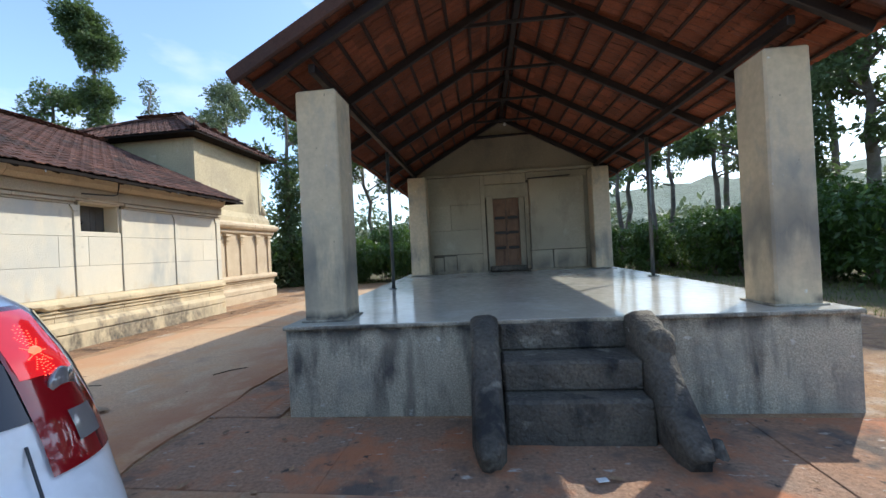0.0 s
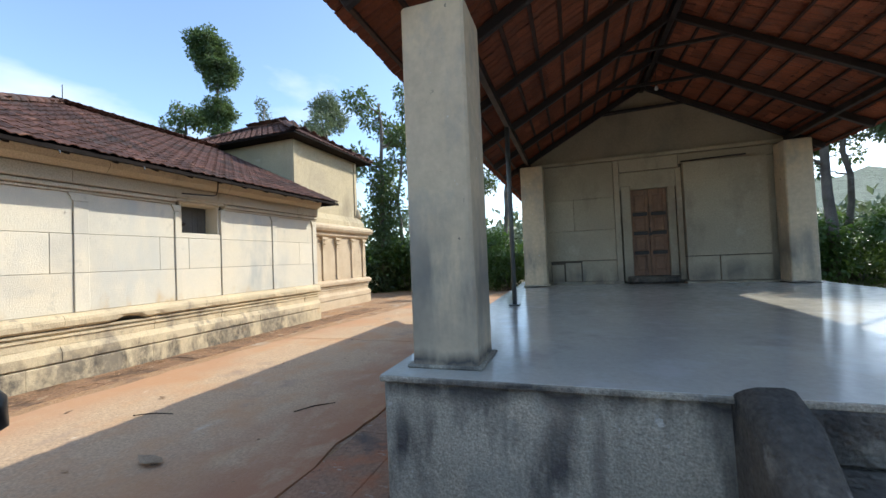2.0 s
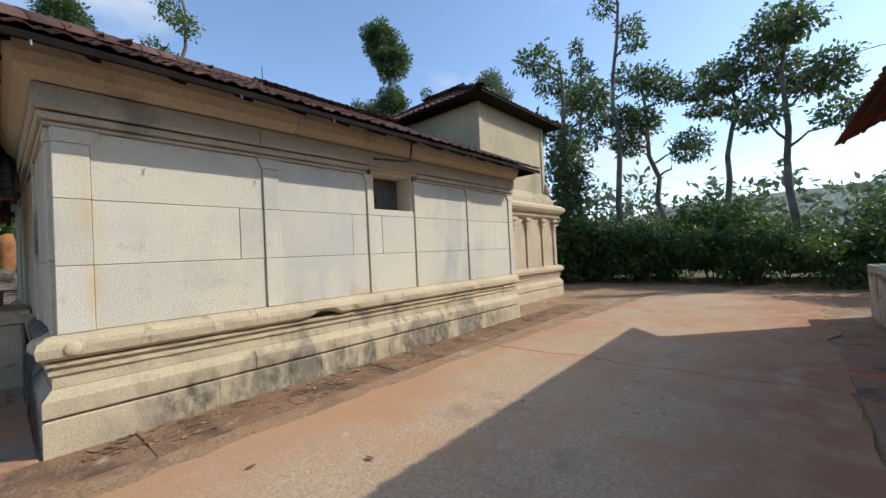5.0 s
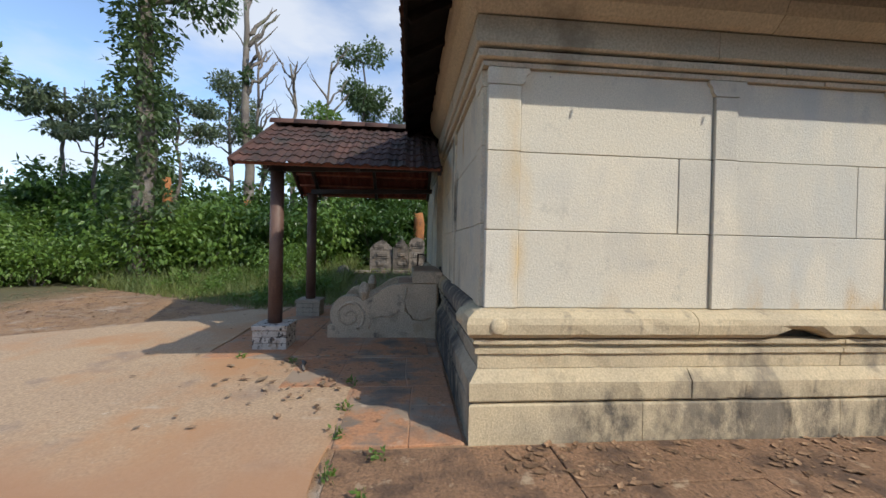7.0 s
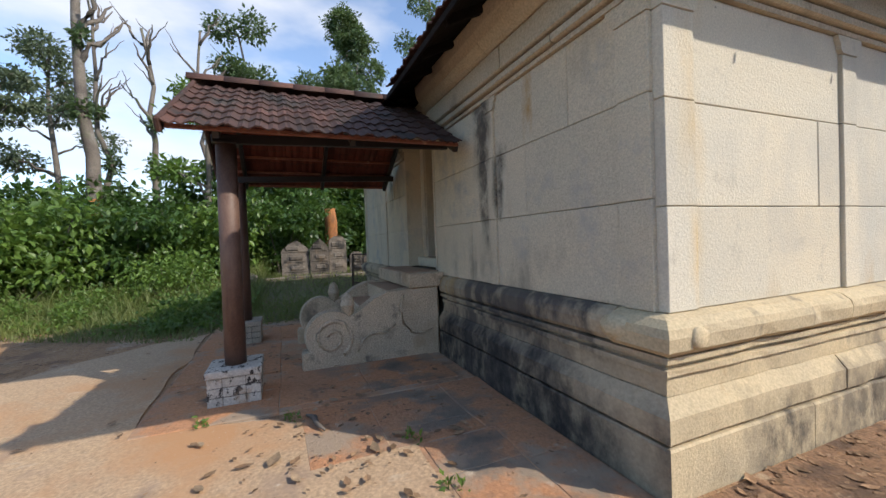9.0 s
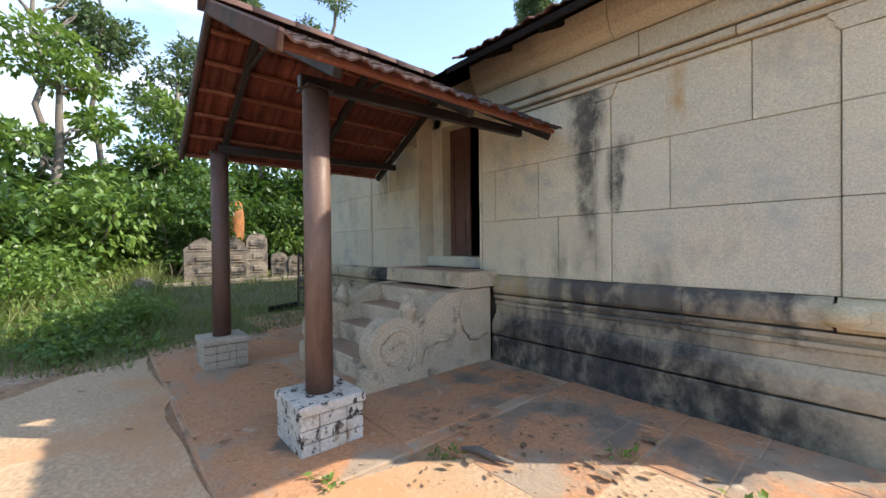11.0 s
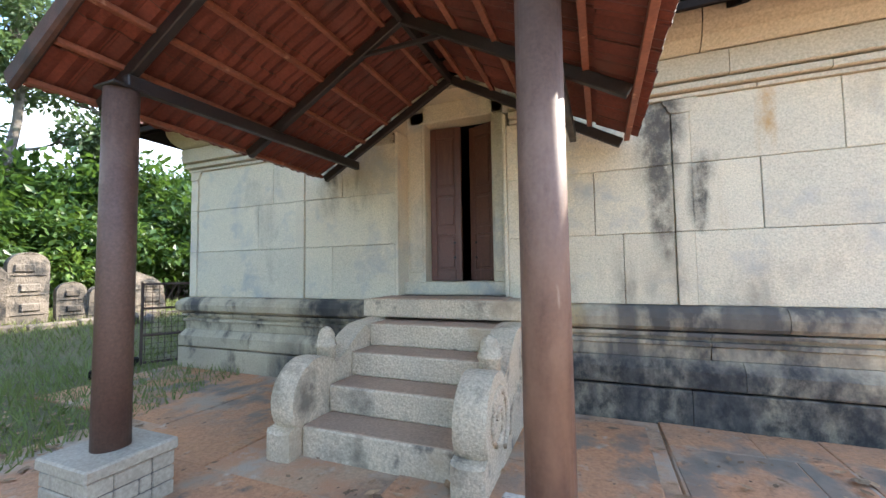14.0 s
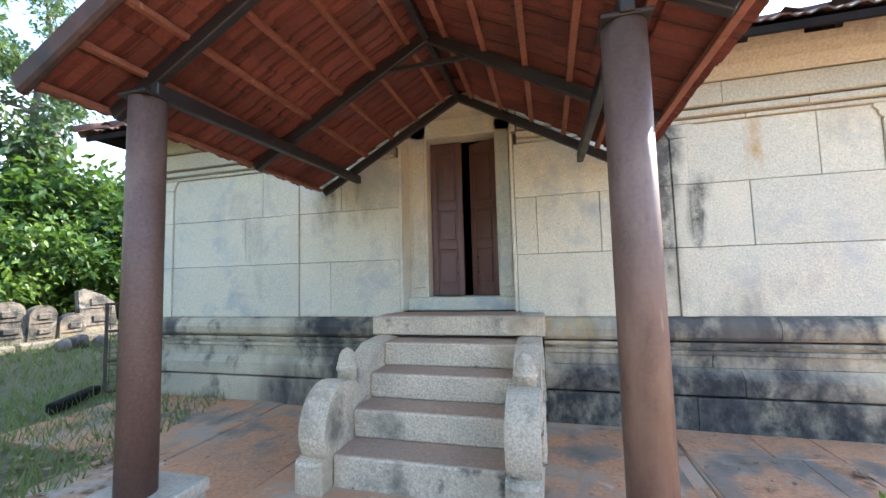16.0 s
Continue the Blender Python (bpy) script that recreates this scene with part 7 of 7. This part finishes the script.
    cuts = {0: [-16.46, -14.62, None, -14.48, -14.05, -13.16, None, -11.84, -10.76, -10.335, None, -10.19, -8.68],
            1: [-16.46, -15.28, -14.62, None, -14.48, -13.16, None, -11.84, -11.62, -11.0, -10.335, None, -10.19, -9.69, -8.68],
            2: [-16.46, -15.02, -14.62, None, -14.48, -13.9, -13.16, None, -11.84, -10.335, None, -10.19, -9.14, -8.68]}
    for r, seq in cuts.items():
        for a, b in zip(seq, seq[1:]):
            if a is not None and b is not None:
                face_stone(wall_south, south_put, a, b, zs[r], zs[r + 1], rng.uniform(-0.004, 0.004), WALL_SHADY)
    for a, b in ((-13.16, -13.12), (-11.88, -11.84)):
        face_stone(wall_south, south_put, a, b, 1.06, 2.976, 0.012, WALL_SHADY, "reveal_stone", 0.5)
    face_stone(wall_south, south_put, -13.2, -11.8, 3.345, 3.495, 0.03, WALL_SHADY, "lintel_stone", 0.4)
    for a, b in ((-13.2, -13.125), (-11.875, -11.8)):
        face_stone(wall_south, south_put, a, b, 2.98, 3.34, 0.03, WALL_SHADY, "reveal_stone", 0.5)


temple_stones()


def shrine_stones():
    rng = random.Random(8)

    def put(s, o, z):
        return (-9.42 + o, s, z)
    a, b = NY + 0.04, 15.80
    for poly in (C_BASE, C_STEP, C_NECK, C_LEDGE):
        run_course(wall_shrine, put, [(o * 1.15 if o > 0 else o, z) for o, z in poly], a, b, 1.3, TOWER_STONE, rng, 0, 1, "base_stone")
    for s in (11.75, 12.95, 13.75, 14.75, 15.55):
        wide = 0.13
        face_stone(wall_shrine, put, s - wide / 2, s + wide / 2, 1.02, 2.15, 0.05, TOWER_STONE, "pilaster_stone")
        for z0, z1, w, o in ((2.15, 2.19, 0.19, 0.08), (2.20, 2.27, 0.14, 0.06), (2.28, 2.36, 0.24, 0.10), (2.37, 2.42, 0.16, 0.07), (2.43, 2.52, 0.32, 0.12)):
            face_stone(wall_shrine, put, s - w / 2, s + w / 2, z0, z1, o, TOWER_STONE, "capital")
    for z0, z1, w in ((1.02, 1.75, 0.20), (1.76, 1.84, 0.36), (1.85, 1.92, 0.26), (1.93, 2.0, 0.32), (2.01, 2.07, 0.2), (2.08, 2.2, 0.09)):
        face_stone(wall_shrine, put, 12.35 - w / 2, 12.35 + w / 2, z0, z1, 0.07 + w * 0.12, TOWER_STONE, "niche_stone")
    for poly in ([(-0.1, 2.55), (0.06, 2.55), (0.10, 2.60), (0.10, 2.68), (-0.1, 2.68)], [(-0.1, 2.69), (0.12, 2.69), (0.20, 2.74), (0.25, 2.82), (0.25, 2.90), (0.12, 2.99), (-0.1, 2.99)]):
        run_course(wall_shrine, put, poly, a, b, 1.5, TOWER_STONE, rng, 0, 1, "cornice_stone")

    def up(s, o, z):
        return (TX + o, s, z)
    run_course(wall_tower, up, [(-0.02, 3.0), (0.22, 3.0), (0.20, 3.2), (0.08, 3.42), (-0.02, 3.42)], TY0, TY1, 1.2, TOWER_PLASTER, rng, 1, 1, "ledge_stone")
    for s0, s1 in ((TY0 - 0.03, TY0 + 0.16), (TY1 - 0.16, TY1 + 0.03)):
        face_stone(wall_tower, up, s0, s1, 3.43, 5.72, 0.04, TOWER_PLASTER, "corner_strip")
    part("corner_strip", block(TX - 0.16, TX - 0.005, TY0 - 0.035, TY0 + 0.0, 3.43, 5.72, 0.006), TOWER_PLASTER, wall_tower)
    part("corner_vase", tube([(TX + 0.06, TY1 + 0.02, 3.4), (TX + 0.06, TY1 + 0.02, 3.5), (TX + 0.06, TY1 + 0.02, 3.6), (TX + 0.06, TY1 + 0.02, 3.72), (TX + 0.06, TY1 + 0.02, 3.8)], [0.10, 0.14, 0.10, 0.06, 0.03], 12), TOWER_PLASTER, wall_tower, "", True)


shrine_stones()


def pavilion_stones():
    rng = random.Random(4)

    def put(s, o, z):
        return (s, PAV_Y - o, z)
    for a, b, z0, z1, o in ((0.46, 1.98, 1.43, 2.05, 0.0), (0.46, 1.2, 2.05, 2.7, 0.003), (1.2, 1.98, 2.05, 2.7, -0.002), (0.46, 1.98, 2.7, 3.42, 0.0), (1.98, 2.09, 1.0, 3.42, 0.02),
                            (0.46, 0.70, 1.0, 1.43, 0.0), (0.71, 0.96, 1.0, 1.36, 0.035), (0.98, 1.30, 1.0, 1.39, 0.03), (1.31, 1.98, 1.0, 1.42, 0.004), (0.46, 2.09, 0.90, 1.0, 0.05),
                            (2.09, 3.14, 3.175, 3.42, 0.01), (3.09, 3.19, 1.0, 3.17, -0.01), (3.20, 4.53, 1.45, 3.235, 0.10), (3.20, 3.72, 0.98, 1.44, 0.085), (3.73, 4.53, 0.98, 1.44, 0.09), (3.16, 4.6, 0.90, 0.975, 0.13),
                            (3.14, 4.82, 3.24, 3.42, 0.012), (4.56, 4.82, 0.90, 3.235, -0.01), (0.25, 4.92, 3.43, 3.50, 0.03)):
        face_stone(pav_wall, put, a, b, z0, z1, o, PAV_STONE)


pavilion_stones()


# ---- paving ----
def lay_slabs(owner, x0, x1, y0, y1, size_x, size_y, top, material, rng, skip=None, turn=0.0):
    y = y0
    while y < y1 - 0.2:
        h = min(size_y * rng.uniform(0.8, 1.25), y1 - y)
        x = x0 + rng.uniform(-0.3, 0.0)
        while x < x1 - 0.15:
            w = min(size_x * rng.uniform(0.7, 1.35), x1 - x)
            a, b = max(x, x0), x + w
            if b - a > 0.12 and not (skip and skip((a + b) / 2, y + h / 2)):
                t = top + rng.uniform(-0.004, 0.005)
                g = block(a + 0.002, b - 0.002, y + 0.002, y + h - 0.002, -0.06, t, 0.006)
                verts = [(px + 0.03 * noise.noise((px * 2.3, py * 2.3, 0.5)), py + 0.03 * noise.noise((px * 2.1, py * 2.7, 7.5)), pz) for px, py, pz in g[0]]
                part("paving_slab", (verts, g[1]), material, owner)
            x += w
        y += h


prng = random.Random(14)
pave_front = tagged(part("pavement", block(-3.0, 4.4, -1.6, 3.72, -0.1, 0.004, 0.01), SLAB_DARK), "uneven stone paving dusted with red soil", "pavement", kind="structure")
lay_slabs(pave_front, -3.05, 4.4, -1.5, 2.55, 1.5, 1.5, 0.012, SLAB_RED, prng)
lay_slabs(pave_front, -3.05, 4.4, 2.56, 3.70, 1.6, 1.2, 0.012, SLAB_DARK, prng, lambda x, y: -0.6 < x < 1.5 and y > 2.95)
lay_slabs(pave_front, -3.1, -2.36, 3.72, 10.5, 0.8, 1.1, 0.010, SLAB_DARK, prng)
pave_porch = tagged(part("pavement", joined(block(-15.2, -10.56, 0.36, 3.4, -0.1, 0.003, 0.01), block(-10.55, -8.32, 2.0, 3.4, -0.1, 0.003, 0.01)), SLAB_RED), "worn paving stones before the temple stairs", "pavement", kind="structure")
lay_slabs(pave_porch, -14.6, -10.55, 0.38, 3.40, 1.2, 0.9, 0.010, SLAB_PORCH, prng, lambda x, y: -13.4 < x < -11.6 and y > 1.85)
lay_slabs(pave_porch, -10.54, -9.5, 1.65, 3.40, 1.0, 0.6, 0.010, SLAB_PORCH, prng)
lay_slabs(pave_porch, -9.49, -8.31, 2.42, 3.40, 0.7, 0.5, 0.009, SLAB_PORCH, prng)
lay_slabs(pave_porch, -8.28, -7.55, 2.45, 13.6, 0.72, 1.3, 0.0, EARTH, prng)
lay_slabs(pave_porch, -16.8, -14.6, 1.9, 3.40, 1.1, 0.7, 0.014, SLAB_PORCH, prng)
